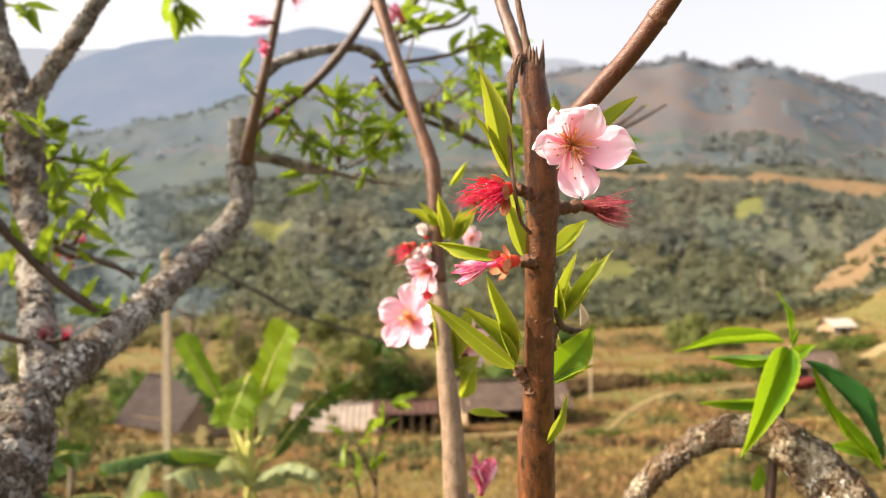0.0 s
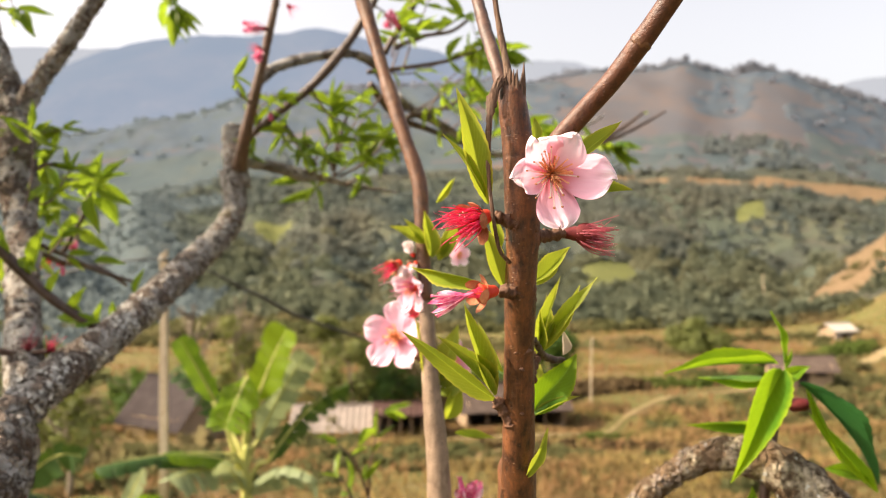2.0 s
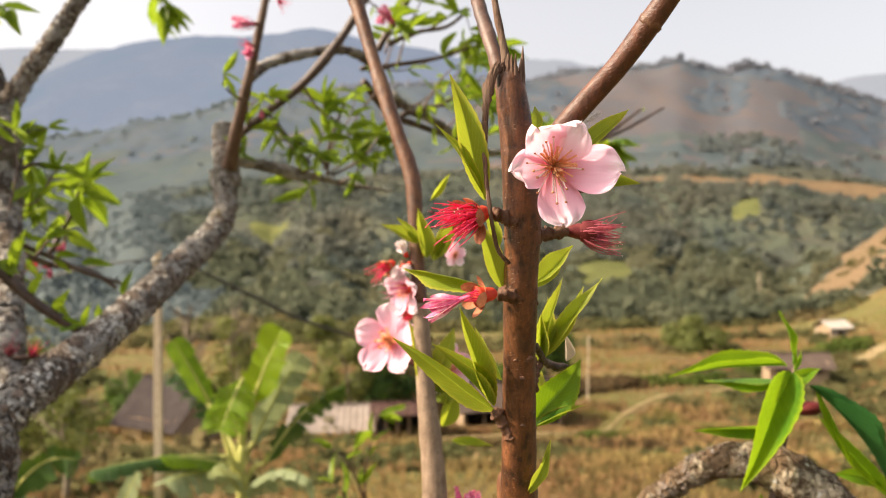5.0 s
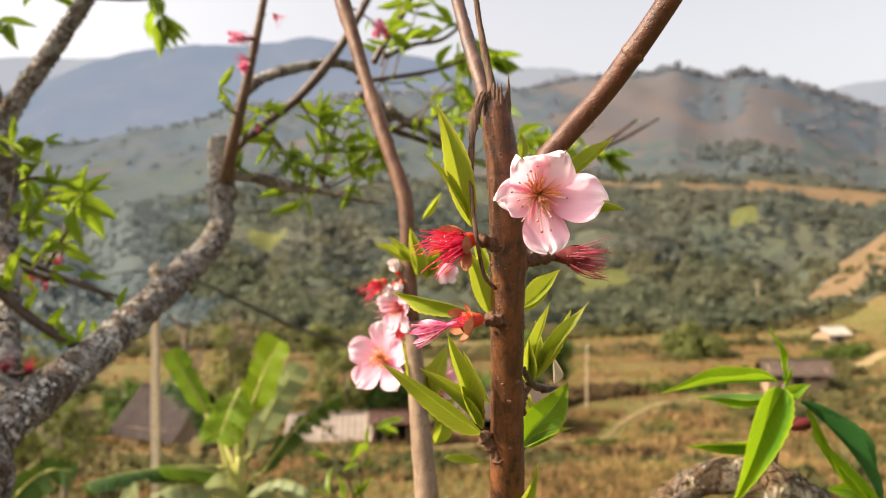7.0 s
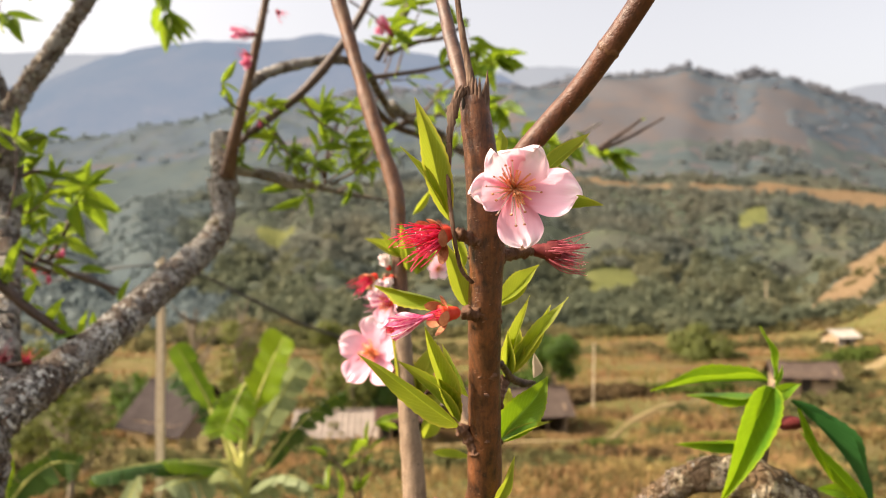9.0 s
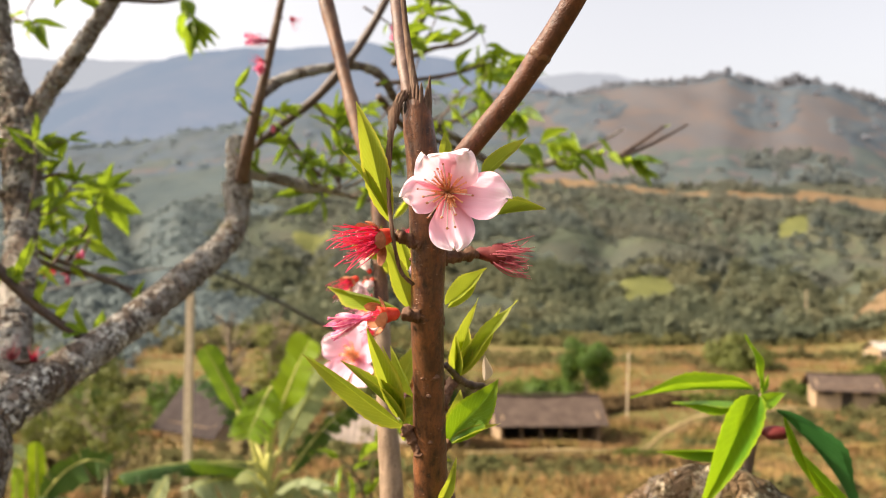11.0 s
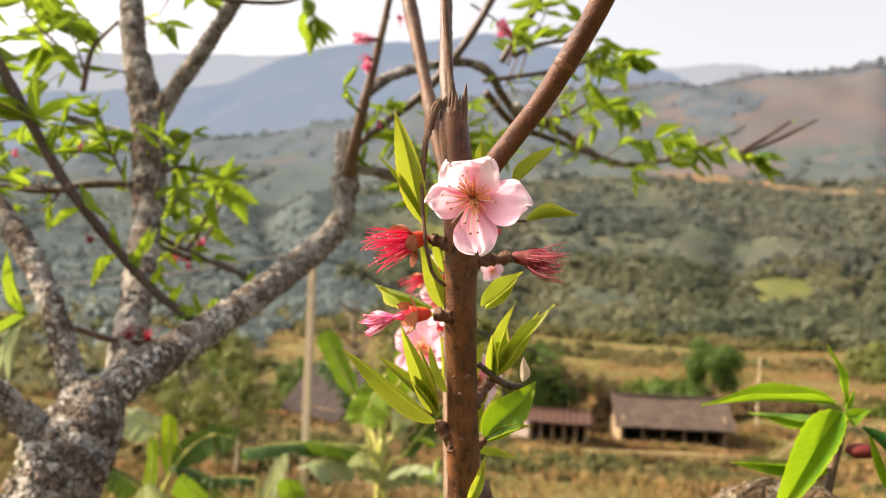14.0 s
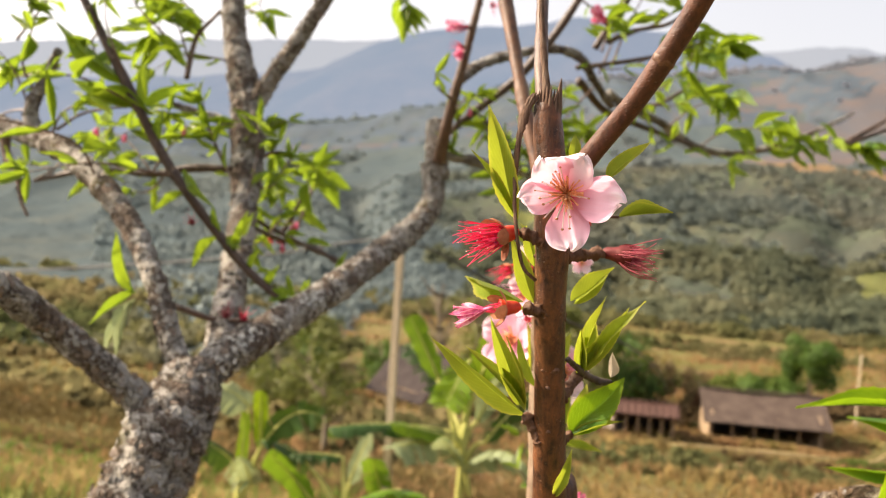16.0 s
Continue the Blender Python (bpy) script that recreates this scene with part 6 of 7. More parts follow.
ROSETTE += [((0.2481, 0.556, 1.5296), (0.1585, 0.53, 1.5261), 0.0110, 45),
    ((0.2500, 0.552, 1.5252), (0.1960, 0.505, 1.4573), 0.0250, 14),
    ((0.263, 0.555, 1.5159), (0.3145, 0.545, 1.4453), 0.0090, -40),
    ((0.2686, 0.558, 1.5155), (0.2979, 0.56, 1.4553), 0.0066, 30),
    ((0.2531, 0.558, 1.5302), (0.2378, 0.545, 1.5691), 0.0075, 20),
    ((0.2487, 0.56, 1.4867), (0.1791, 0.55, 1.4863), 0.0108, -20),
    ((0.2514, 0.562, 1.5184), (0.1949, 0.57, 1.5175), 0.0076, -40),
    ((0.2548, 0.56, 1.5216), (0.2645, 0.54, 1.5302), 0.0124, 10),
    ((0.2539, 0.558, 1.5260), (0.2577, 0.555, 1.5410), 0.0042, 0)]
ROSETTE += [((0.2761, 0.57, 1.4924), (0.3436, 0.6, 1.4241), 0.0120, 20),
    ((0.227, 0.56, 1.4186), (0.2293, 0.555, 1.4410), 0.0109, 0),
    ((0.2984, 0.59, 1.4447), (0.3418, 0.59, 1.4401), 0.0133, 0)]
BACK_LEAVES = []
BACK_LEAVES += [((-0.007765, 0.512, 1.6157), (-0.03048, 0.502, 1.6269), 0.0077, 10),
    ((-0.006604, 0.512, 1.6157), (-0.02097, 0.502, 1.6318), 0.0061, -10),
    ((-0.00274, 0.517, 1.6061), (-0.007671, 0.507, 1.6378), 0.0101, 10),
    ((0.004287, 0.517, 1.6061), (0.02053, 0.512, 1.6292), 0.0109, -10),
    ((0.001952, 0.518, 1.6041), (0.007753, 0.512, 1.6273), 0.0086, 15),
    ((8.77e-05, 0.52, 1.5119), (-0.01374, 0.512, 1.5654), 0.0117, 10),
    ((0.001691, 0.522, 1.5136), (0.02118, 0.517, 1.5260), 0.0133, 0),
    ((0.002507, 0.522, 1.5215), (0.01545, 0.517, 1.5611), 0.0157, -15),
    ((0.007584, 0.524, 1.4955), (0.01748, 0.522, 1.5234), 0.0118, 10)]
BACK_LEAVES += [((0.006461, 0.524, 1.5133), (-0.002109, 0.522, 1.5530), 0.0095, -20),
    ((0.01358, 0.527, 1.4850), (0.04097, 0.522, 1.4827), 0.0063, -20),
    ((6.81e-05, 0.512, 1.6428), (0.0129, 0.512, 1.6601), 0.0046, 20)]
TREE_LEAVES = []
TREE_LEAVES += [((-0.4564, 0.6772, 1.5392), (-0.4517, 0.6361, 1.6057), 0.0216, 0),
    ((-0.4566, 0.6772, 1.5421), (-0.468, 0.6259, 1.5105), 0.0148, -20),
    ((-0.452, 0.672, 1.5341), (-0.4595, 0.6361, 1.4740), 0.0125, 15),
    ((-0.4546, 0.672, 1.5309), (-0.4432, 0.6361, 1.4802), 0.0136, -10),
    ((-0.54, 0.749, 1.7681), (-0.6348, 0.7387, 1.8390), 0.0195, -30),
    ((-0.5503, 0.749, 1.8068), (-0.5828, 0.7387, 1.7787), 0.0259, 10),
    ((-0.531, 0.7592, 1.7442), (-0.6194, 0.749, 1.7728), 0.0223, -15),
    ((-0.5194, 0.7592, 1.7444), (-0.4537, 0.7592, 1.7720), 0.0180, 20),
    ((-0.5179, 0.7592, 1.7444), (-0.523, 0.7541, 1.7982), 0.0207, 0)]
TREE_LEAVES += [((-0.5152, 0.7592, 1.7380), (-0.598, 0.749, 1.7546), 0.0144, 30),
    ((-0.5174, 0.7695, 1.7134), (-0.5267, 0.7592, 1.7378), 0.0222, 0),
    ((-0.5128, 0.7695, 1.7017), (-0.5004, 0.7644, 1.7455), 0.0182, 10),
    ((-0.4745, 0.7798, 1.6505), (-0.5114, 0.7695, 1.6251), 0.0157, 0),
    ((-0.4801, 0.7798, 1.6764), (-0.4362, 0.7746, 1.6358), 0.0156, 10),
    ((-0.4431, 0.8003, 1.6003), (-0.4645, 0.7849, 1.5626), 0.0185, 0),
    ((-0.4393, 0.8003, 1.6006), (-0.4466, 0.79, 1.6394), 0.0132, 0),
    ((-0.4223, 0.8054, 1.5818), (-0.4041, 0.8003, 1.6355), 0.0145, 10),
    ((-0.4054, 0.8105, 1.5631), (-0.3923, 0.8105, 1.5905), 0.0145, -10)]
TREE_LEAVES += [((-0.3797, 0.8208, 1.5382), (-0.3504, 0.8105, 1.5360), 0.0210, 10),
    ((-0.3876, 0.8208, 1.5442), (-0.3652, 0.8105, 1.5727), 0.0158, 0),
    ((-0.4317, 0.8003, 1.6011), (-0.409, 0.7952, 1.5894), 0.0170, 15),
    ((-0.3614, 0.8721, 1.5336), (-0.3628, 0.8721, 1.5543), 0.0125, 0),
    ((-0.4839, 0.9234, 1.5996), (-0.4631, 0.9131, 1.6341), 0.0179, 0),
    ((-0.5702, 0.7387, 1.8238), (-0.5806, 0.7387, 1.8626), 0.0168, 0),
    ((-0.562, 0.7387, 1.8173), (-0.5266, 0.7387, 1.8043), 0.0153, 20),
    ((-0.5013, 1.1286, 1.6973), (-0.5409, 1.1081, 1.7115), 0.0104, -20),
    ((-0.5597, 1.1286, 1.7343), (-0.4845, 1.1081, 1.7228), 0.0120, 20)]
TREE_LEAVES += [((-0.4972, 1.1286, 1.6941), (-0.431, 1.1081, 1.6753), 0.0160, -25),
    ((-0.4964, 1.1286, 1.6892), (-0.4761, 1.1081, 1.6322), 0.0273, 5),
    ((-0.4964, 1.1286, 1.6957), (-0.4551, 1.1081, 1.7158), 0.0040, 0),
    ((-0.5793, 1.1286, 1.7747), (-0.5453, 1.1081, 1.7926), 0.0128, 0),
    ((-0.5777, 1.1286, 1.7780), (-0.5411, 1.1081, 1.7560), 0.0112, 10),
    ((-0.5645, 1.1286, 1.7327), (-0.534, 1.1081, 1.7544), 0.0128, 0),
    ((-0.5645, 1.1286, 1.7262), (-0.5447, 1.1081, 1.6884), 0.0176, 5),
    ((-0.5805, 1.1286, 1.6897), (-0.558, 1.1081, 1.6510), 0.0144, 10),
    ((-0.56, 1.1286, 1.6436), (-0.5335, 1.1081, 1.6654), 0.0144, 0)]
TREE_LEAVES += [((-0.5643, 1.1286, 1.6857), (-0.5493, 1.1081, 1.6430), 0.0193, 10),
    ((-0.5841, 1.1286, 1.6047), (-0.558, 1.1081, 1.6446), 0.0144, 0),
    ((-0.5299, 1.1286, 1.6033), (-0.4855, 1.1081, 1.6051), 0.0128, -20),
    ((-0.4951, 1.1286, 1.5929), (-0.4378, 1.1081, 1.5910), 0.0176, -20),
    ((-0.4358, 1.1286, 1.5486), (-0.4139, 1.1081, 1.5863), 0.0144, 0),
    ((-0.4906, 1.1286, 1.4999), (-0.4725, 1.1081, 1.5416), 0.0144, 0),
    ((-0.584, 1.1286, 1.5804), (-0.5575, 1.1081, 1.5437), 0.0225, 10),
    ((-0.5679, 1.1286, 1.5967), (-0.5362, 1.1081, 1.5716), 0.0128, 0),
    ((-0.6024, 1.1286, 1.5464), (-0.6203, 1.1081, 1.5570), 0.0208, 0)]
TREE_LEAVES += [((-0.6074, 1.1286, 1.5755), (-0.6174, 1.1081, 1.6031), 0.0353, 10),
    ((-0.5797, 1.1286, 1.5400), (-0.5281, 1.1081, 1.5390), 0.0112, -30),
    ((-0.5473, 1.1286, 1.5159), (-0.4962, 1.1081, 1.5081), 0.0176, -10),
    ((-0.5231, 1.1286, 1.5402), (-0.4882, 1.1081, 1.5002), 0.0144, 10),
    ((-0.5801, 1.1286, 1.6128), (-0.6015, 1.1081, 1.6007), 0.0128, 0),
    ((-0.5331, 1.1286, 1.6008), (-0.4981, 1.1081, 1.5812), 0.0112, 0),
    ((-0.5558, 1.1286, 1.6129), (-0.5617, 1.1081, 1.5890), 0.0112, 0)]
TREE_LEAVES += [((-0.7197, 1.32, 2.0134), (-0.6718, 1.3, 1.9745), 0.0224, 0),
    ((-0.6925, 1.3, 2.0067), (-0.6229, 1.28, 1.9897), 0.0168, 0),
    ((-0.6902, 1.31, 2.0051), (-0.6592, 1.29, 1.9553), 0.0266, 0)]
BANANA_A = [
    ((-0.957, 3.4, 0.976), (-1.093, 3.35, 1.245), 0.112, "leaf_banana_mid", 0.03, 0.15, 0.05, 10),
    ((-0.781, 3.42, 0.975), (-0.652, 3.4, 1.282), 0.172, "leaf_banana", 0.05, 0.1, 0.08, -10),
    ((-0.816, 3.4, 1.076), (-0.861, 3.22, 0.899), 0.185, "leaf_banana", 0.05, 0.2, 0.3, 0),
    ((-0.781, 3.45, 0.797), (-0.585, 3.50, 1.165), 0.150, "leaf_banana_pale", 0.06, 0.1, 0.45, 35),
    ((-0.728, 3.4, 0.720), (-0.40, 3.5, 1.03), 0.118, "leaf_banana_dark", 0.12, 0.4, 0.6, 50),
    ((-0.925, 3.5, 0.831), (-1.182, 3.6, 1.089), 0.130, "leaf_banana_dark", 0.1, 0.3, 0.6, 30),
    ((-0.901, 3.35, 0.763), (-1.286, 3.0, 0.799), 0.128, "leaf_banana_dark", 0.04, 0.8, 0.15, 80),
    ((-0.877, 3.35, 0.735), (-1.056, 3.1, 0.823), 0.102, "leaf_banana", 0.03, 0.5, 0.1, 60),
    ((-0.923, 3.35, 0.697), (-1.023, 3.05, 0.739), 0.170, "leaf_banana_pale", 0.05, 0.6, 0.2, 40),
    ((-0.829, 3.38, 0.609), (-0.862, 3.15, 0.779), 0.104, "leaf_banana_pale", 0.05, 0.3, 0.2, 0),
    ((-0.812, 3.38, 0.59), (-0.478, 3.1, 0.731), 0.145, "leaf_banana_pale", 0.16, 0.8, 0.15, 70),
]
BANANA_B = [
    ((-1.836, 3.3, 0.76), (-1.956, 3.25, 0.838), 0.170, "leaf_banana_pale", 0.1, 0.5, 0.1, 20),
    ((-1.764, 3.3, 0.566), (-1.769, 3.28, 0.844), 0.072, "leaf_banana", 0.02, 0.1, 0.05, 20),
    ((-1.861, 3.3, 0.453), (-1.828, 3.26, 0.74), 0.091, "leaf_banana", 0.03, 0.15, 0.1, -20),
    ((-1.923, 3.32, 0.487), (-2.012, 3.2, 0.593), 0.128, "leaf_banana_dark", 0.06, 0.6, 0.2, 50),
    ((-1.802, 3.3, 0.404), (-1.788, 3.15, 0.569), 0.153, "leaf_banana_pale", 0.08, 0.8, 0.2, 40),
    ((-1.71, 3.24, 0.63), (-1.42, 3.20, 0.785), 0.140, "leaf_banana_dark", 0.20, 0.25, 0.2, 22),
]
BANANA_C = [
    ((-1.489, 3.3, 0.372), (-1.619, 3.1, 0.619), 0.111, "leaf_banana_mid", 0.05, 0.3, 0.1, 20),
    ((-1.331, 3.35, 0.468), (-1.179, 3.2, 0.745), 0.111, "leaf_banana_pale", 0.05, 0.2, 0.15, -15),
    ((-1.163, 3.35, 0.405), (-1.152, 3.15, 0.655), 0.124, "leaf_banana_mid", 0.04, 0.2, 0.1, 10),
    ((-1.415, 3.45, 0.544), (-1.61, 3.3, 0.566), 0.111, "leaf_banana_dark", 0.05, 0.8, 0.5, 80),
    ((-1.583, 3.45, 0.473), (-1.706, 3.2, 0.641), 0.136, "leaf_banana_dark", 0.1, 0.8, 0.2, 75),
    ((-1.32, 3.3, 0.359), (-0.866, 3.05, 0.564), 0.153, "leaf_banana_mid", 0.1, 0.5, 0.15, 60),
]
SPRIGS = []
SAPLING = [([(-0.1164, 1.3200, 1.2032), (-0.1099, 1.3000, 1.2745), (-0.0909, 1.3000, 1.3447)], 9, 0.050),
    ([(-0.1164, 1.3200, 1.2032), (-0.1380, 1.3000, 1.2653), (-0.1636, 1.2800, 1.2980)], 6, 0.050),
    ([(-0.1403, 1.3200, 1.1653), (-0.1475, 1.3000, 1.2185), (-0.1643, 1.3000, 1.2373)], 6, 0.050)]
SPRIGS.append(([(-0.2823, 1.1799, 1.7775), (-0.2608, 1.1594, 1.8080), (-0.2378, 1.1491, 1.8353)], 8, 0.045))
SPRIGS.append(([(-0.2448, 1.1850, 1.8167), (-0.2269, 1.1799, 1.7859), (-0.1998, 1.1696, 1.7529)], 12, 0.045))
SPRIGS.append(([(-0.2374, 1.1902, 1.7746), (-0.2073, 1.1902, 1.7745), (-0.1673, 1.1799, 1.7541)], 12, 0.045))
SPRIGS.append(([(-0.2175, 1.2517, 1.7326), (-0.1740, 1.2312, 1.7802), (-0.1637, 1.2209, 1.8316)], 14, 0.055))
SPRIGS.append(([(-0.1941, 1.1902, 1.8562), (-0.1698, 1.2004, 1.8192), (-0.1363, 1.2107, 1.7990), (-0.1208, 1.2312, 1.7605)], 17, 0.050))
SPRIGS.append(([(-0.1717, 1.2825, 1.7320), (-0.1346, 1.2825, 1.7596), (-0.0889, 1.2928, 1.8026)], 14, 0.050))
SPRIGS.append(([(-0.0950, 1.3954, 1.8936), (-0.1326, 1.3646, 1.8383), (-0.1588, 1.3338, 1.7755)], 12, 0.055))
SPRIGS.append(([(-0.0885, 1.4569, 1.8800), (-0.0262, 1.4877, 1.8589), (0.0503, 1.5390, 1.8121), (0.1405, 1.5595, 1.7922)], 14, 0.055))
SPRIGS.append(([(-0.0742, 1.4877, 1.8751), (-0.0261, 1.4877, 1.8803), (0.0383, 1.4980, 1.8798), (0.0820, 1.5082, 1.9054)], 12, 0.055))
SPRIGS.append(([(-0.1391, 1.3338, 1.9340), (-0.0636, 1.3646, 1.9167), (0.0156, 1.3954, 1.9485)], 9, 0.050))
SPRIGS.append(([(-0.1717, 1.2825, 1.7320), (-0.1611, 1.2722, 1.7768), (-0.1334, 1.2722, 1.8226), (-0.1241, 1.2722, 1.8593)], 12, 0.045))
SPRIGS.append(([(-0.2040, 1.2517, 1.7308), (-0.2202, 1.2415, 1.7728), (-0.2450, 1.2312, 1.7937)], 11, 0.045))
SPRIGS.append(([(-0.1556, 1.3030, 1.7199), (-0.1179, 1.3030, 1.7432), (-0.0903, 1.3133, 1.7821)], 12, 0.045))
SPRIGS.append(([(-0.1378, 1.3133, 1.7179), (-0.1273, 1.3030, 1.7339), (-0.1226, 1.3030, 1.7620)], 9, 0.045))
SPRIGS.append(([(-0.0635, 1.3646, 1.9265), (-0.0489, 1.3748, 1.9784), (-0.0241, 1.3851, 2.0409), (-0.0039, 1.3954, 2.1043)], 14, 0.055))
SPRIGS.append(([(-0.0831, 1.3646, 1.9462), (-0.0686, 1.3748, 2.0081), (-0.0390, 1.3851, 2.0709)], 12, 0.055))
SPRIGS.append(([(-0.0489, 1.3748, 1.9734), (-0.0043, 1.3954, 1.9988), (0.0467, 1.4159, 2.0299), (0.0680, 1.4364, 1.9945)], 14, 0.055))
SPRIGS.append(([(0.0360, 1.4056, 1.9560), (0.0674, 1.4261, 1.9815), (0.0574, 1.4364, 1.9326)], 11, 0.060))
SPRIGS.append(([(-0.0261, 1.4877, 1.8696), (0.0167, 1.4774, 1.9313), (0.0593, 1.4774, 1.9631)], 12, 0.055))
SPRIGS.append(([(-0.2763, 1.2107, 1.7382), (-0.2827, 1.2004, 1.7501), (-0.2847, 1.1902, 1.7592)], 6, 0.045))
SPRIGS.append(([(-0.2927, 1.1696, 1.7634), (-0.2628, 1.1491, 1.8187), (-0.2358, 1.1389, 1.8291)], 8, 0.045))
SPRIGS.append(([(-0.2706, 1.1286, 1.8231), (-0.2859, 1.1081, 1.8353), (-0.2873, 1.0978, 1.8531)], 4, 0.035))
SPRIGS.append(([(-0.1288, 1.2312, 2.0113), (-0.0767, 1.2517, 1.9817), (-0.0591, 1.2620, 1.9664)], 8, 0.040))
SPRIGS.append(([(-0.5794, 1.6416, 2.1923), (-0.5746, 1.6621, 2.1519), (-0.5696, 1.6826, 2.1224)], 14, 0.075))
SPRIGS.append(([(-0.6951, 1.3338, 2.0843), (-0.7133, 1.3133, 2.0299), (-0.6986, 1.3030, 2.0078)], 6, 0.060))
SPRIGS.append(([(-0.2220, 1.2517, 1.7290), (-0.1873, 1.2620, 1.7391), (-0.1980, 1.2722, 1.7127)], 8, 0.060))
SPRIGS.append(([(-0.6445, 1.2312, 1.7639), (-0.6098, 1.2517, 1.7303), (-0.5781, 1.2825, 1.7240)], 9, 0.060))
SPRIGS.append(([(-0.6059, 1.1799, 1.7742), (-0.6031, 1.2004, 1.7425), (-0.6092, 1.2312, 1.7016)], 11, 0.060))
SPRIGS.append(([(-0.6061, 1.2825, 1.6225), (-0.6137, 1.3646, 1.6925), (-0.5983, 1.3748, 1.7228)], 11, 0.070))
SPRIGS.append(([(-0.5850, 1.1286, 1.6934), (-0.5830, 1.1081, 1.6356), (-0.5833, 1.0773, 1.6035)], 9, 0.060))
SPRIGS.append(([(-0.5969, 1.2825, 1.6132), (-0.6095, 1.2312, 1.6039), (-0.5935, 1.1286, 1.5791)], 9, 0.050))
SPRIGS.append(([(-0.0499, 1.5390, 1.8823), (0.0172, 1.5903, 1.9355), (0.0853, 1.6416, 2.0123), (0.1269, 1.6621, 2.0279)], 22, 0.070))
SPRIGS.append(([(0.0205, 1.6416, 1.8614), (0.0716, 1.6416, 1.9014), (0.1336, 1.6621, 1.9280)], 17, 0.080))
SPRIGS.append(([(0.0817, 1.7442, 1.8340), (0.1410, 1.7647, 1.8760), (0.2311, 1.7955, 1.8825)], 15, 0.075))
SPRIGS.append(([(0.1938, 1.8673, 1.8447), (0.2763, 1.8981, 1.8583), (0.2880, 1.9186, 1.8887)], 17, 0.075))
SPRIGS.append(([(0.2802, 1.9494, 1.8799), (0.3773, 1.9802, 1.8865), (0.4336, 2.0007, 1.8754)], 17, 0.075))
SPRIGS.append(([(-0.0941, 1.4364, 1.9249), (-0.0713, 1.4569, 2.0003), (-0.0498, 1.4877, 2.0902)], 9, 0.060))
SPRIGS.append(([(-0.8003, 0.9850, 1.6836), (-0.7526, 0.9747, 1.7181), (-0.7060, 0.9644, 1.7430)], 12, 0.055))
SPRIGS.append(([(-0.6942, 1.0055, 1.6854), (-0.6594, 0.9952, 1.7234), (-0.6241, 0.9850, 1.7396)], 11, 0.050))
SPRIGS.append(([(-0.6797, 1.0260, 1.6921), (-0.7022, 1.0055, 1.6552), (-0.7471, 0.9850, 1.6602)], 12, 0.050))
SPRIGS.append(([(-0.7025, 0.7798, 1.7660), (-0.7224, 0.7798, 1.8009), (-0.7184, 0.7900, 1.8527), (-0.7292, 0.7900, 1.8812)], 16, 0.060))
SPRIGS.append(([(-0.7042, 0.8208, 1.8027), (-0.7444, 0.8208, 1.7953), (-0.7810, 0.8208, 1.7878)], 9, 0.045))
SPRIGS.append(([(-0.7107, 0.8413, 1.8219), (-0.6882, 0.8618, 1.8265), (-0.6746, 0.8721, 1.8325)], 4, 0.040))
SPRIGS.append(([(-0.7752, 0.8208, 1.8396), (-0.7408, 0.8208, 1.8759), (-0.7241, 0.8208, 1.8974)], 12, 0.050))
SPRIGS.append(([(-0.5636, 1.0465, 1.6730), (-0.5334, 1.0773, 1.6766), (-0.5253, 1.1286, 1.7257), (-0.5102, 1.1799, 1.7132)], 14, 0.055))
SPRIGS.append(([(-0.5636, 1.0465, 1.6730), (-0.5668, 1.1081, 1.7666), (-0.5504, 1.1491, 1.7864)], 11, 0.050))
SPRIGS.append(([(-0.5814, 1.0260, 1.6959), (-0.6006, 1.0055, 1.7513), (-0.6060, 0.9952, 1.7908)], 11, 0.050))
SPRIGS.append(([(-0.6551, 0.7695, 1.7167), (-0.6240, 0.7798, 1.7394), (-0.5758, 0.8003, 1.7504), (-0.5340, 0.8208, 1.7475)], 11, 0.040))
SPRIGS.append(([(-0.6412, 1.0055, 1.8506), (-0.6512, 0.9952, 1.8898), (-0.6653, 0.9850, 1.9204)], 12, 0.065))
SPRIGS.append(([(-0.6351, 1.0260, 1.9144), (-0.6978, 1.0260, 1.9582), (-0.7140, 1.0260, 1.8984)], 15, 0.075))
SPRIGS.append(([(-0.6263, 0.9234, 1.8713), (-0.6654, 0.9234, 1.9031), (-0.6959, 0.9234, 1.9353)], 9, 0.055))
SPRIGS.append(([(-0.6631, 0.7695, 1.7096), (-0.6481, 0.7695, 1.7373), (-0.6158, 0.7695, 1.7513)], 8, 0.050))
SPRIGS.append(([(-0.8751, 0.9644, 1.6616), (-0.8444, 0.9644, 1.6800), (-0.8875, 0.9644, 1.6870)], 6, 0.045))
SPRIGS.append(([(-0.5378, 1.0773, 1.5984), (-0.5280, 1.1081, 1.6349), (-0.5596, 1.1081, 1.6599)], 9, 0.045))
SPRIGS.append(([(0.3990, 1.9494, 1.8873), (0.4667, 2.0007, 1.9231), (0.5227, 2.0520, 1.9677)], 1, 0.030))
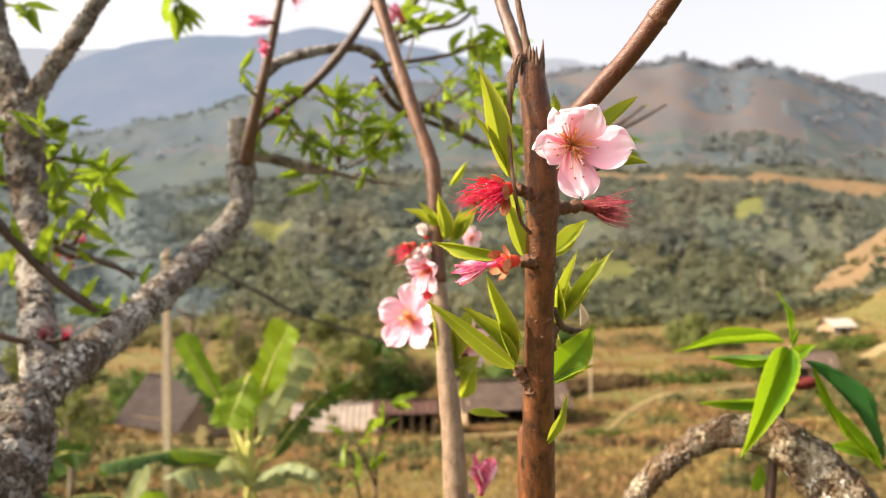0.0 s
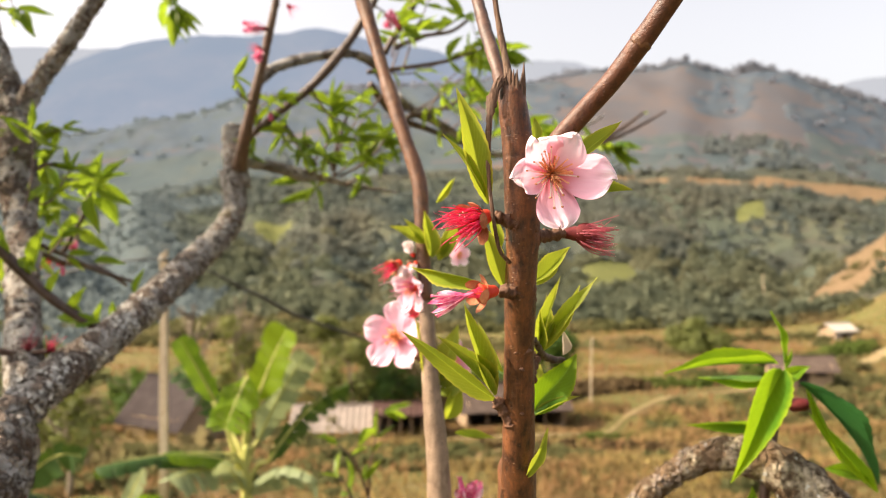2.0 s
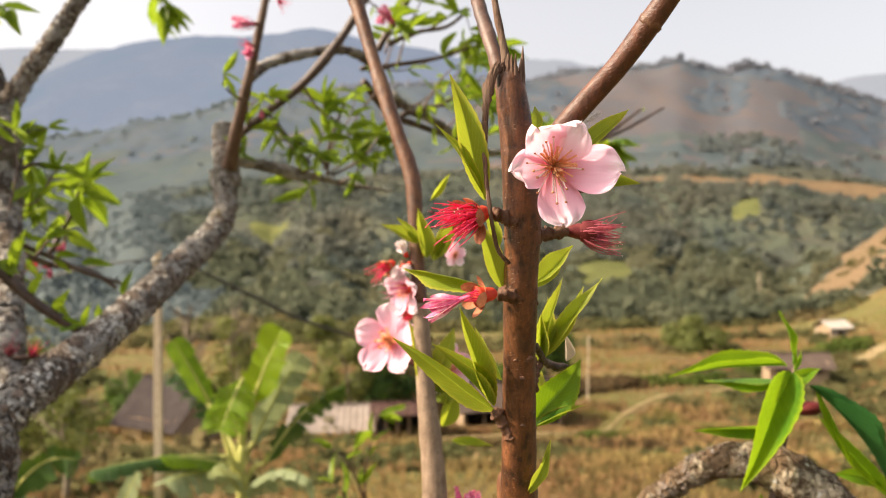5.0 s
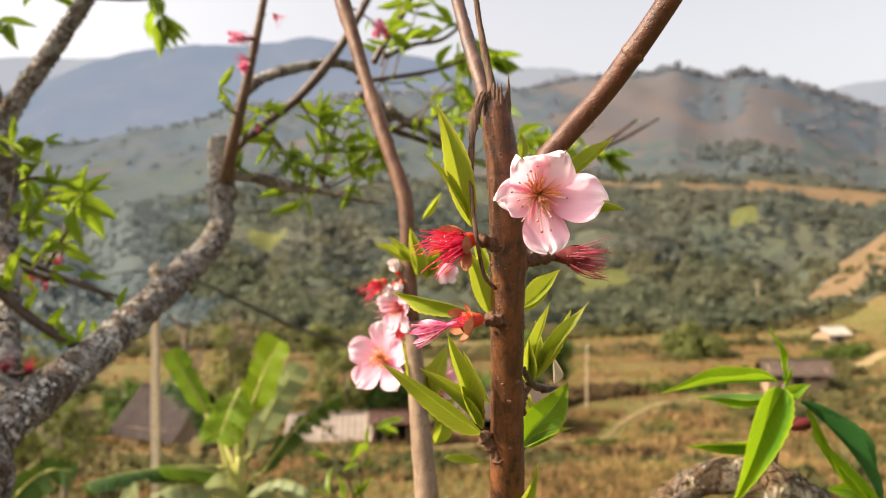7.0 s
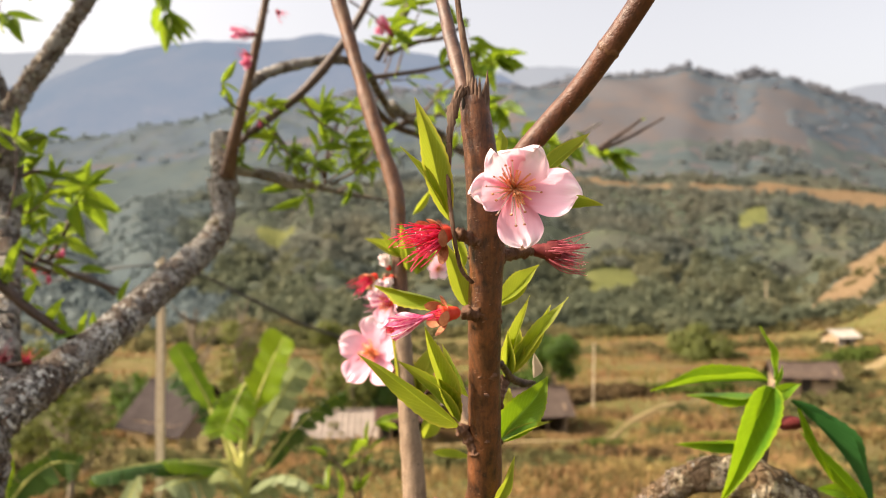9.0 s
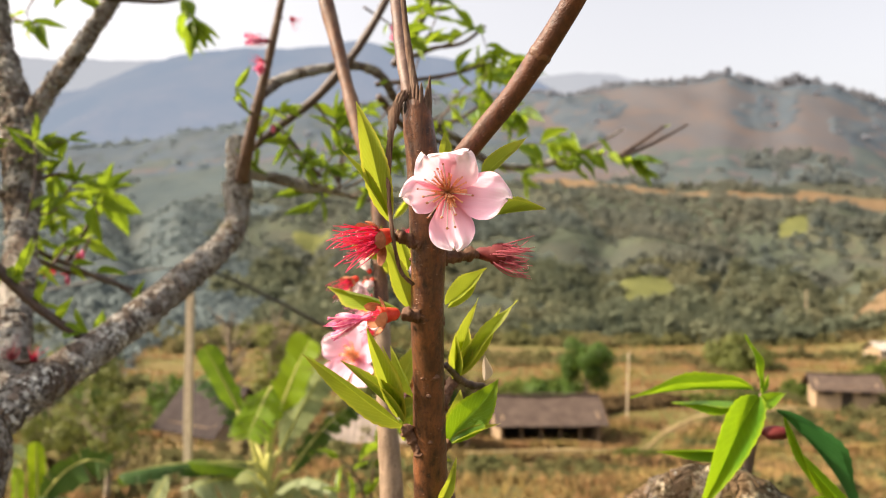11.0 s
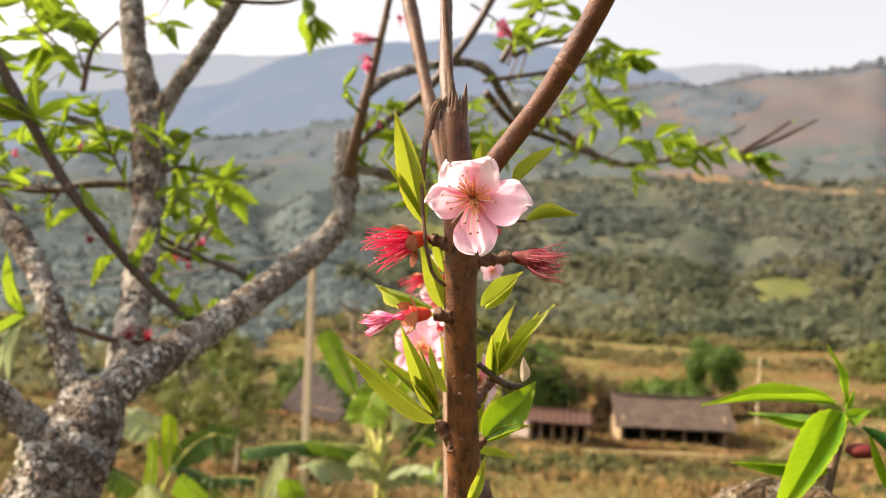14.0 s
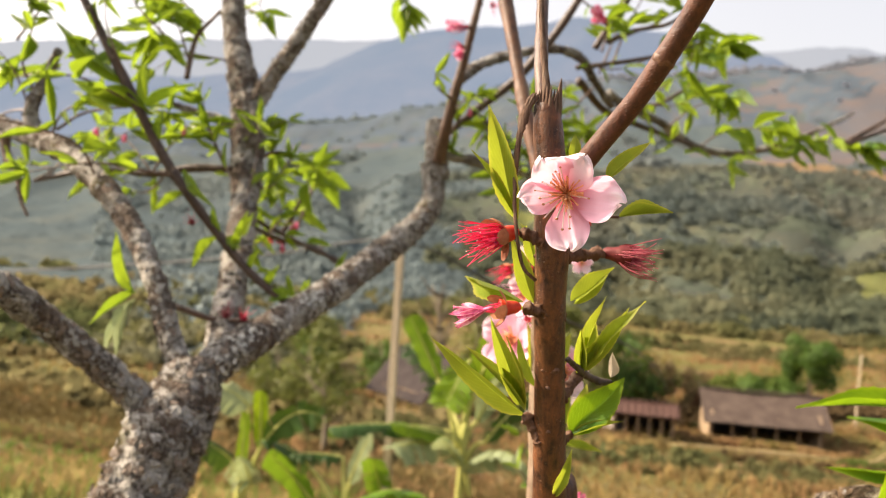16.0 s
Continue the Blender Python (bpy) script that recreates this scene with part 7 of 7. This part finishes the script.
TREE_SPENT = [((-0.2455, 1.1081, 1.9236), (-0.2609, 1.0876, 1.9194)),
    ((-0.2547, 1.1132, 1.8968), (-0.2633, 1.0978, 1.8968)),
    ((-0.2559, 1.1183, 1.8843), (-0.2531, 1.0978, 1.8825)),
    ((-0.0623, 1.2312, 1.9578), (-0.0750, 1.2209, 1.9725)),
    ((-0.3966, 0.7541, 1.5153), (-0.3876, 0.7387, 1.5265)),
    ((-0.3784, 0.7592, 1.5134), (-0.3686, 0.7490, 1.5232)),
    ((-0.5718, 1.2312, 1.6132), (-0.5724, 1.2209, 1.6226)),
    ((-0.5640, 1.1799, 1.5888), (-0.5692, 1.1696, 1.5931)),
    ((-0.4681, 0.7849, 1.6150), (-0.4616, 0.7695, 1.6213)),
    ((-0.2170, 1.1286, 1.9620), (-0.2071, 1.1183, 1.9490)),
    ((-0.0814, 1.2825, 1.9922), (-0.0849, 1.2825, 1.9787)),
    ((-0.5684, 1.1491, 1.5975), (-0.5664, 1.1286, 1.5883))]
TREE_BUDS = [(-0.2462, 1.1491, 1.8062), (-0.6220, 0.9747, 1.7448), (-0.7234, 0.9747, 1.7315), (-0.7300, 0.9234, 1.7326), (-0.5667, 1.2312, 1.6184), (-0.5578, 1.1696, 1.5798)]
RIGHT_BUD = (0.2661, 0.5620, 1.4989)

banana((-0.831, 3.42, land(-0.831, 3.42)), BANANA_A, 0.786 - land(-0.831, 3.42), "banana plant with upright glossy leaves and dry torn lower leaves", 40, 0.02)
banana((-1.871, 3.32, land(-1.871, 3.32)), BANANA_B, 0.415 - land(-1.871, 3.32), "small banana plant with pale folded leaves", 60, 0.02)
banana((-1.343, 3.35, land(-1.343, 3.35)), BANANA_C, 0.353 - land(-1.343, 3.35), "low banana plant with broad drooping leaves", 80, 0.025)


# ---- the old peach tree ----
def foot(pts, x, y, r):
    """Carries a trunk down from its first row to the ground."""
    a = pts[0]
    z = land(x, y)
    return [(x, y, z - 0.05, r * 1.25), (x * 0.7 + a[0] * 0.3, y * 0.7 + a[1] * 0.3, z * 0.66 + a[2] * 0.34, r * 1.05)] + pts


tree = thing("peach_tree", (-0.36, 0.5, land(-0.36, 0.5)), "old peach tree with lichen-crusted limbs, fresh leaves and fading blossoms", "tree")
OLD = dict(step=0.0035, seg=30, rough=0.20, freq=85.0, knots=0.16)
trunk = limb("trunk", foot(TREE["trunk"], -0.36, 0.5, 0.05), M["bark_old"], tree, "rough grey-brown trunk crusted with lichen", **OLD)
for key in ("limb_diag", "limb_up", "fork", "limb_left", "limb_low", "stub"):
    pts = TREE[key]
    limb("limb", pts, M["bark_old"], tree, "gnarled grey limb with lichen", **OLD)
for i, (key, num) in enumerate((("trunk", 320), ("limb_diag", 420), ("limb_up", 360), ("fork", 160), ("limb_left", 260), ("limb_low", 240), ("stub", 120))):
    flakes("lichen", TREE[key], int(num * (1.1 if key == "trunk" else 2.2)), 0.0052 if key == "trunk" else 0.0034, M["lichen"], tree, 100 + i)
    flakes("bark_scale", TREE[key], int(num * (1.5 if key == "trunk" else 2.4)), 0.0060 if key == "trunk" else 0.0036, M["lichen_dark"], tree, 200 + i, side=-1.0)
flakes("lichen", TREE["limb_diag"][:5], 900, 0.0030, M["lichen_pale"], tree, 131)
flakes("lichen", TREE["limb_diag"][5:], 1500, 0.0028, M["lichen"], tree, 130, side=-1.0)
for key in ("branch_c", "branch_d", "branch_e", "side_left", "cross_stub"):
    limb("branch", TREE[key], M["bark_old"], tree, step=0.006, seg=12, rough=0.16, freq=120.0, knots=0.2)
DARK = ("top_a", "top_b", "top_c", "low_a", "low_b", "twig_c1", "twig_c2", "twig_c3", "twig_c4", "twig_c5", "top_left", "bare_a", "bare_b", "left_twig", "left_twig_low", "sucker", "cross_twig", "mid_twig", "branch_b")
for key in DARK[:13] + ("left_twig", "left_twig_low", "left_twig_side", "shoot_up", "branch_b", "hang_left", "cross_twig", "sucker", "red_twig", "mid_twig", "mid_twig_up", "top_twig", "top_far_twig"):
    limb("twig", TREE[key], M["bark_dark" if key in DARK else "bark_twig"], tree, step=0.006, seg=10, rough=0.08, freq=160.0, knots=0.12)
for i, key in enumerate(("shoot_up", "branch_b", "branch_c", "branch_d", "branch_e", "hang_left", "cross_twig", "sucker", "top_twig", "side_left")):
    flakes("bark_scale", TREE[key], 70, 0.0028, M["lichen_dark"], tree, 240 + i)
for i, (b, t, w, roll) in enumerate(TREE_LEAVES):
    leaf(tree, b, t, w * 0.72, roll, "leaf_pale" if i in (2, 3) else "leaf_tree")


def sprig(parent, pts, count, length, seed, r=0.0016, end_only=False, spread=1.0, droop=0.35, kind="leaf_tree", width=0.2):
    """A thin twig with young leaves in tufts along it and at its tip."""
    rng = random.Random(seed)
    n = len(pts)
    rows = [(*p, r * (1.3 - 0.9 * i / (n - 1))) for i, p in enumerate(pts)]
    limb("twig", rows, M["bark_twig"], parent, step=0.008, seg=6, rough=0.1, freq=300)
    s = spline(rows, 0.01)
    for k in range(count):
        i = len(s) - 1 if (k < count * 0.4) else rng.randrange(len(s) // 4, len(s))
        c = Vector(s[i][:3])
        tg = Vector(s[i][:3]) - Vector(s[max(0, i - 2)][:3])
        tg = tg.normalized() if tg.length > 0 else Vector((0, 0, 1))
        d = (tg * rng.uniform(0.1, 0.9) + Vector((rng.gauss(0, 0.7), rng.gauss(0, 0.7), rng.gauss(0, 0.5))) * spread)
        d = d.normalized() + Vector((0, 0, -droop * rng.random()))
        ln = length * rng.uniform(0.55, 1.15)
        leaf(parent, c, c + d.normalized() * ln, ln * rng.uniform(width * 0.75, width * 1.35), rng.uniform(-70, 70), kind, face=(rng.uniform(-0.5, 0.3), -1, 0.6))


def bud(parent, c, r, mat, name="bud", stretch=(1, 1, 1.25), label=""):
    v, f = ball(c, r, stretch, 9, 7, 0.25)
    return part(name, mesh_from(name, v, f, M[mat]), parent, label)


for i, (pts, count, length) in enumerate(SPRIGS):
    hanging = length >= 0.07
    sprig(tree, pts, count, length, 300 + i, droop=1.0 if hanging else 0.2, width=0.3 if hanging else 0.2)
rng_t = random.Random(77)
for key, count in (("limb_up", 7), ("limb_left", 3), ("cross_twig", 4), ("side_left", 2), ("fork", 2), ("sucker", 4)):
    rows = spline(TREE[key], 0.02)
    for k in range(count):
        r = rows[rng_t.randrange(len(rows) // 3, len(rows))]
        d = Vector((rng_t.uniform(-1, 0.6), rng_t.uniform(-0.6, 0.5), rng_t.uniform(-0.2, 1))).normalized() * rng_t.uniform(0.06, 0.16)
        p = Vector(r[:3])
        bend = Vector((rng_t.gauss(0, 0.012), rng_t.gauss(0, 0.012), 0.012))
        sprig(tree, [p, p + d * 0.5 + bend, p + d], rng_t.randrange(4, 9), 0.052, 700 + 20 * len(key) + k, 0.0014)
sapling = thing("peach_sapling", (-0.12, 1.32, land(-0.12, 1.32)), "thin young peach sapling with a few fresh leaves", "sapling")
sx, sy, sz = SAPLING[0][0][0]
limb("stem", [(-0.12, 1.32, land(-0.12, 1.32) - 0.03, 0.005), (-0.118, 1.32, 0.6, 0.004), (sx, sy, sz, 0.0028)], M["bark_twig"], sapling, step=0.02, seg=8)
for i, (pts, count, length) in enumerate(SAPLING):
    sprig(sapling, pts, count, length, 500 + i, 0.002)
for i, (c, t) in enumerate(TREE_SPENT):
    if i in (0, 2, 3, 10):
        wilted_petals(tree, c, Vector(c) + (Vector(t) - Vector(c)) * 1.6, 0.013, 5)
    spent_blossom(tree, c, Vector(c) + (Vector(t) - Vector(c)) * 1.15, 0.0060, "small faded red blossom on a twig", "filament" if i % 2 else "filament_dull", "sepal_dull", count=26, spread=0.6, sepals=False)
for c in TREE_BUDS:
    bud(tree, c, 0.0048, "petal_wilted", stretch=(0.8, 0.8, 1.4))

# ---- the lichened limb and leaf shoot of a second peach tree ----
right = thing("peach_tree", (0.62, 0.42, land(0.62, 0.42)), "low arching peach limb crusted with pale lichen and a leafy shoot", "tree")
rl = RIGHT["limb"]
limb("limb", rl + [(0.46, 0.48, 1.1, 0.028), (0.56, 0.45, 0.6, 0.034), (0.62, 0.42, land(0.62, 0.42) - 0.05, 0.045)], M["bark_pale"], right, "arching limb with cracked bark and pale lichen", step=0.004, seg=24, rough=0.2, freq=90.0, knots=0.14)
flakes("lichen", rl, 200, 0.0017, M["lichen"], right, 400)
flakes("lichen", rl[5:8], 520, 0.0026, M["lichen_pale"], right, 401)
flakes("bark_scale", rl, 1100, 0.0024, M["lichen_dark"], right, 402)
limb("shoot", RIGHT["shoot"], M["bark_twig"], right, step=0.003, seg=10, rough=0.1, freq=300)
ROSETTE_SHAPES = (0, 4, 3, 3, 2, 0, 1, 3, 0, 3, 0, 0)
for (b, t, w, roll), shape in zip(ROSETTE, ROSETTE_SHAPES):
    # one rosette leaf takes the shaded copy
    leaf(right, b, t, w * 0.88, roll, "leaf_shaded" if w == 0.0090 else "leaf_green", shape)
bud(right, RIGHT_BUD, 0.006, "sepal_dull", "bud", (1.8, 1, 0.8), "dark red bud")

# ---- the shoot behind ----
back = thing("peach_shoot", (BACK["shoot"][0][0], BACK["shoot"][0][1], land(0, 0.5)), "slender greyish-brown peach shoot with pink blossoms and young leaves", "peach shoot", "young peach shoots")
limb("stem", foot(BACK["shoot"][:6], 0.03, 0.5, 0.009), M["bark_smooth"], back, "smooth pale bark", step=0.004, seg=18, rough=0.04, freq=200.0, knots=0.1)
limb("stem", BACK["shoot"][5:], M["bark_back"], back, step=0.004, seg=18, rough=0.07, freq=200.0, knots=0.17)
for b, t, w, roll in BACK_LEAVES:
    leaf(back, b, t, w, roll, "leaf_young")
EVEN = [(90, 1.0, 1.0, 8, 1), (162, 1.0, 1.0, 12, 3), (234, 1.02, 1.0, 8, 0), (306, 1.0, 0.95, 10, 4), (18, 0.98, 1.0, 14, 2)]
blossom(back, (-0.0265, 0.534, 1.5500), (-0.35, -1, 0.25), 0.0240, EVEN, "pale pink open blossom beside the grey shoot", stamens=16, spread=0.4)
blossom(back, (0.0104, 0.5305, 1.5319), (0.2, -1, 0.2), 0.018, EVEN, "pale pink blossom half hidden behind leaves", stamens=10, spread=0.4)
blossom(back, (0.0156, 0.5421, 1.6075), (0.4, -1, 0.1), 0.0085, EVEN, "pale pink blossom behind the stem", stamens=8, spread=0.4)
spent_blossom(back, (-0.0262, 0.5131, 1.6015), (-0.0383, 0.4992, 1.5934), 0.006, "crimson spent blossom", "filament", count=22)
spent_blossom(back, (-0.0128, 0.5097, 1.5865), (-0.0337, 0.4934, 1.5865), 0.006, "pink-red fading blossom", "petal_wilted", count=12, sepals=False)
blossom(back, (-0.0145, 0.5150, 1.5855), (-0.72, -0.65, -0.25), 0.0165, EVEN, "pink blossom turned aside with a reddish base", stamens=8, spread=0.3)
spent_blossom(back, (-0.0100, 0.5230, 1.5722), (-0.0195, 0.5050, 1.5680), 0.0066, "orange-red cup of a fallen blossom", "filament", "sepal_red", count=8, spread=0.2)
wilted_petals(back, (0.0219, 0.5224, 1.4287), (0.0237, 0.5108, 1.4588), 0.014)
spent_blossom(back, (0.0196, 0.5166, 1.6341), (0.0033, 0.5049, 1.6305), 0.006, "crimson spent blossom", "filament", count=22)
for a, b, w in (((-0.0150, 0.5143, 1.6070), (-0.0200, 0.5120, 1.6165), 0.0070), ((-0.0165, 0.5120, 1.6010), (-0.0235, 0.5080, 1.5930), 0.0085), ((-0.0130, 0.5120, 1.6030), (-0.0165, 0.5080, 1.5970), 0.006)):
    white_bud(back, a, b, w)
for a, b in (((-0.0059, 0.5224, 1.5829), (-0.0151, 0.5131, 1.5865)), ((-0.0082, 0.5212, 1.6004), (-0.0187, 0.5131, 1.6027)), ((0.0033, 0.5258, 1.5192), (0.0127, 0.5282, 1.5250)), ((-0.0040, 0.5150, 1.5330), (-0.0250, 0.5380, 1.5480))):
    spur(back, a, b, 0.0022)

# ---- the flowering shoot in front ----
front = thing("peach_shoot", (FRONT["stem"][0][0], FRONT["stem"][0][1], land(0, 0.35)), "upright reddish-brown peach shoot with broken top and pink blossom", "peach shoot", "young peach shoots")
stem = limb("stem", foot(FRONT["stem"], 0.04, 0.36, 0.008), M["bark_young"], front, "glossy reddish-brown bark with pale lenticels", step=0.0022, seg=28, rough=0.03, freq=260.0, knots=0.05)
limb("side_branch", FRONT["side_branch"], M["bark_side"], front, step=0.003, seg=22, rough=0.02, freq=260.0, knots=0.04)
bm_ring = FRONT["side_branch"][4]
ax = (Vector(FRONT["side_branch"][5][:3]) - Vector(FRONT["side_branch"][3][:3])).normalized()
c0 = Vector(bm_ring[:3])
limb("scar_ring", [(*(c0 - ax * 0.0016), bm_ring[3] * 0.96), (*(c0 - ax * 0.0005), bm_ring[3] * 1.03), (*(c0 + ax * 0.0005), bm_ring[3] * 1.02), (*(c0 + ax * 0.0016), bm_ring[3] * 0.95)], M["bark_back"], front, step=0.0006, seg=20, rough=0.1, freq=500)
# dead, split top of the shoot
ds = FRONT["dead_stick"]
for pts_d in (ds, FRONT["thin_stick"]):
    thick = pts_d is ds
    limb("dead_stick", pts_d, M["bark_dead" if thick else "deadwood"], front, "dry brown stick with small knots" if thick else "thin split grey-brown stick", step=0.0025, seg=14, rough=0.12 if thick else 0.22, freq=330.0, knots=0.2 if thick else 0.15)
top = Vector(FRONT["stem"][-1][:3])
rng_s = random.Random(5)
for k in range(26):
    an = rng_s.uniform(0, 6.28)
    a = Vector((math.cos(an) * 0.0042 + 0.0008, math.sin(an) * 0.0038, -0.005))
    h = rng_s.uniform(0.006, 0.012) * (1.35 if a.x > 0.003 else 1.0)
    limb("splinter", [(*(top + a), 0.0013), (*(top + a + Vector((0.0002, 0, h * 0.5))), 0.0010), (*(top + a + Vector((0.0004, 0, h))), 0.00015)], M["deadwood"], front, step=0.002, seg=6, rough=0.2, freq=600)
pl = [(0.02203, 0.2850, 1.65717, 0.0012)] + FRONT["peel"][4:]
FLAP = [(0.0272, 0.2880, 1.6783, 0.0012), (0.0260, 0.2870, 1.6764, 0.0021), (0.0247, 0.2862, 1.6728, 0.0016), (0.0238, 0.2862, 1.6690, 0.0021), (0.0226, 0.2855, 1.6632, 0.0012), (0.0220, 0.2850, 1.6572, 0.0010)]
limb("torn_bark", FLAP, M["deadwood"], front, "broad torn flap of dry grey-brown bark", step=0.0006, seg=18, rough=0.34, freq=330, knots=0.25, flat=0.55)
for k in range(6):
    o = Vector((0.0006 * (k - 2.2), -0.0010 + 0.0004 * (k % 3), 0.0008 * (k % 2)))
    cut = 3 + k % 3
    limb("torn_bark", [(*(Vector(q[:3]) + o * (1.0 - 0.12 * i)), q[3] * (0.30 if i < cut - 1 else 0.06)) for i, q in enumerate(FLAP[:cut])], M["deadwood"], front, step=0.0007, seg=8, rough=0.3, freq=420, flat=0.5)
# added near-black lump that imitates the shade between flap and stem
v, f = ball((0.0283, 0.2885, 1.6725), 0.0022, (0.8, 0.6, 1.7), 10, 8, 0.3)
part("hollow", mesh_from("hollow", v, f, M["inside_shade"]), front, "dark lump standing in for the shade between torn fibres")
rng_n = random.Random(8)
for zz, count in ((1.5945, 9), (1.6205, 6), (1.5665, 5), (1.541, 6)):
    q = min(spline(FRONT["stem"], 0.002).tolist(), key=lambda r: abs(r[2] - zz))
    for k in range(count):
        an, rr = rng_n.uniform(0, 2 * math.pi), rng_n.uniform(0.0009, 0.0019)
        c = (q[0] + math.cos(an) * q[3] * 0.93, q[1] + math.sin(an) * q[3] * 0.93, zz + rng_n.gauss(0, 0.0022))
        v, f = ball(c, rr, (1, 1, rng_n.uniform(0.7, 1.6)), 9, 7, 0.5)
        part("knot", mesh_from("knot", v, f, M["spur"]), front)
limb("peeled_strip", pl, M["deadwood"], front, "thin dry strip of peeled bark", step=0.0012, seg=10, rough=0.22, freq=420.0, knots=0.2, flat=0.6)
for i, (b, t, w, roll) in enumerate(FRONT_LEAVES):
    leaf(front, b, t, w * 0.88, roll, "leaf_green" if i == 12 else "leaf_young", (0, 0, 2, 0, 4, 1)[i % 6])
for i in (3, 4):
    q = FRONT_LEAVES[i][0]
    limb("leaf_stalk", [(0.0385, 0.2945, 1.6325, 0.0009), ((0.0385 + q[0]) / 2, (0.2945 + q[1]) / 2 + 0.002, (1.6325 + q[2]) / 2, 0.0007), (*q, 0.0006)], M["bark_side"], front, step=0.002, seg=8)
# spurs that carry flowers and leaf tufts
for a, b, r in (((0.034, 0.292, 1.6215), (0.0245, 0.290, 1.6245), 0.0023), ((0.041, 0.297, 1.616), (0.0555, 0.311, 1.618), 0.0022), ((0.035, 0.297, 1.593), (0.0275, 0.292, 1.5945), 0.0022),
                ((0.034, 0.313, 1.537), (0.027, 0.311, 1.548), 0.0022), ((0.041, 0.313, 1.556), (0.0466, 0.330, 1.5645), 0.0022), ((0.040, 0.316, 1.535), (0.0441, 0.331, 1.5375), 0.0018), ((0.0375, 0.292, 1.634), (0.042, 0.275, 1.637), 0.0016)):
    spur(front, a, b, r)
limb("thorn", [(0.0435, 0.311, 1.573, 0.0012), (0.04928, 0.33, 1.56419, 0.0015), (0.05484, 0.334, 1.5615, 0.00197), (0.0599, 0.336, 1.56159, 0.00066)], M["bark_dark"], front, step=0.0009, seg=12, rough=0.34, freq=520, knots=0.3)
leaf(front, (0.0593, 0.337, 1.5633), (0.0593, 0.336, 1.5745), 0.0046, 20, "bud_scale", 4, label="pale dry bud scale")
MAIN = [(122, 0.94, 0.98, 42, 1), (60, 0.98, 0.95, 37, 0), (-9, 1.22, 1.08, 27, 3), (-82, 1.03, 1.0, 7, 1), (192, 0.93, 0.86, 31, 4)]
blossom(front, (0.0447, 0.2713, 1.6393), (0, -1, 0.02), 0.0197, MAIN, "open pale pink peach blossom with five petals and long stamens", stamens=20, spread=0.82)
spent_blossom(front, (0.0195, 0.2865, 1.6232), (0.0062, 0.2712, 1.6177), 0.0074, "crimson spent blossom with a brush of stamens", "filament", count=60, spread=0.52)
spent_blossom(front, (0.0595, 0.3115, 1.6180), (0.0775, 0.3090, 1.6163), 0.0064, "dull red withered blossom with curled stamens", "filament_dull", "sepal_dull", 80, 0.52, 0.06, flare=(2, 26))
spent_blossom(front, (0.0220, 0.288, 1.5942), (0.0135, 0.283, 1.5930), 0.0064, "faded blossom with folded magenta petals", "filament", count=10, spread=0.2)
wilted_petals(front, (0.0165, 0.284, 1.5938), (-0.0012, 0.287, 1.5888), 0.0046, 7)

# the leaves past the first few hundred of the old tree, in one mesh
vs, fs, uvs, o = [], [], [], 0
for parent, me, m in more_leaves:
    vs += [m @ v.co for v in me.vertices]
    fs += [tuple(i + o for i in p.vertices) for p in me.polygons]
    uvs += [tuple(d.uv) for d in me.uv_layers[0].data]
    o += len(me.vertices)
if vs:
    me = mesh_from("foliage", vs, fs, M["foliage"])
    layer = me.uv_layers.new(name="leaf")
    for i, c in enumerate(uvs):
        layer.data[i].uv = c
    tagged(part("foliage", me, tree), kind="stuff")
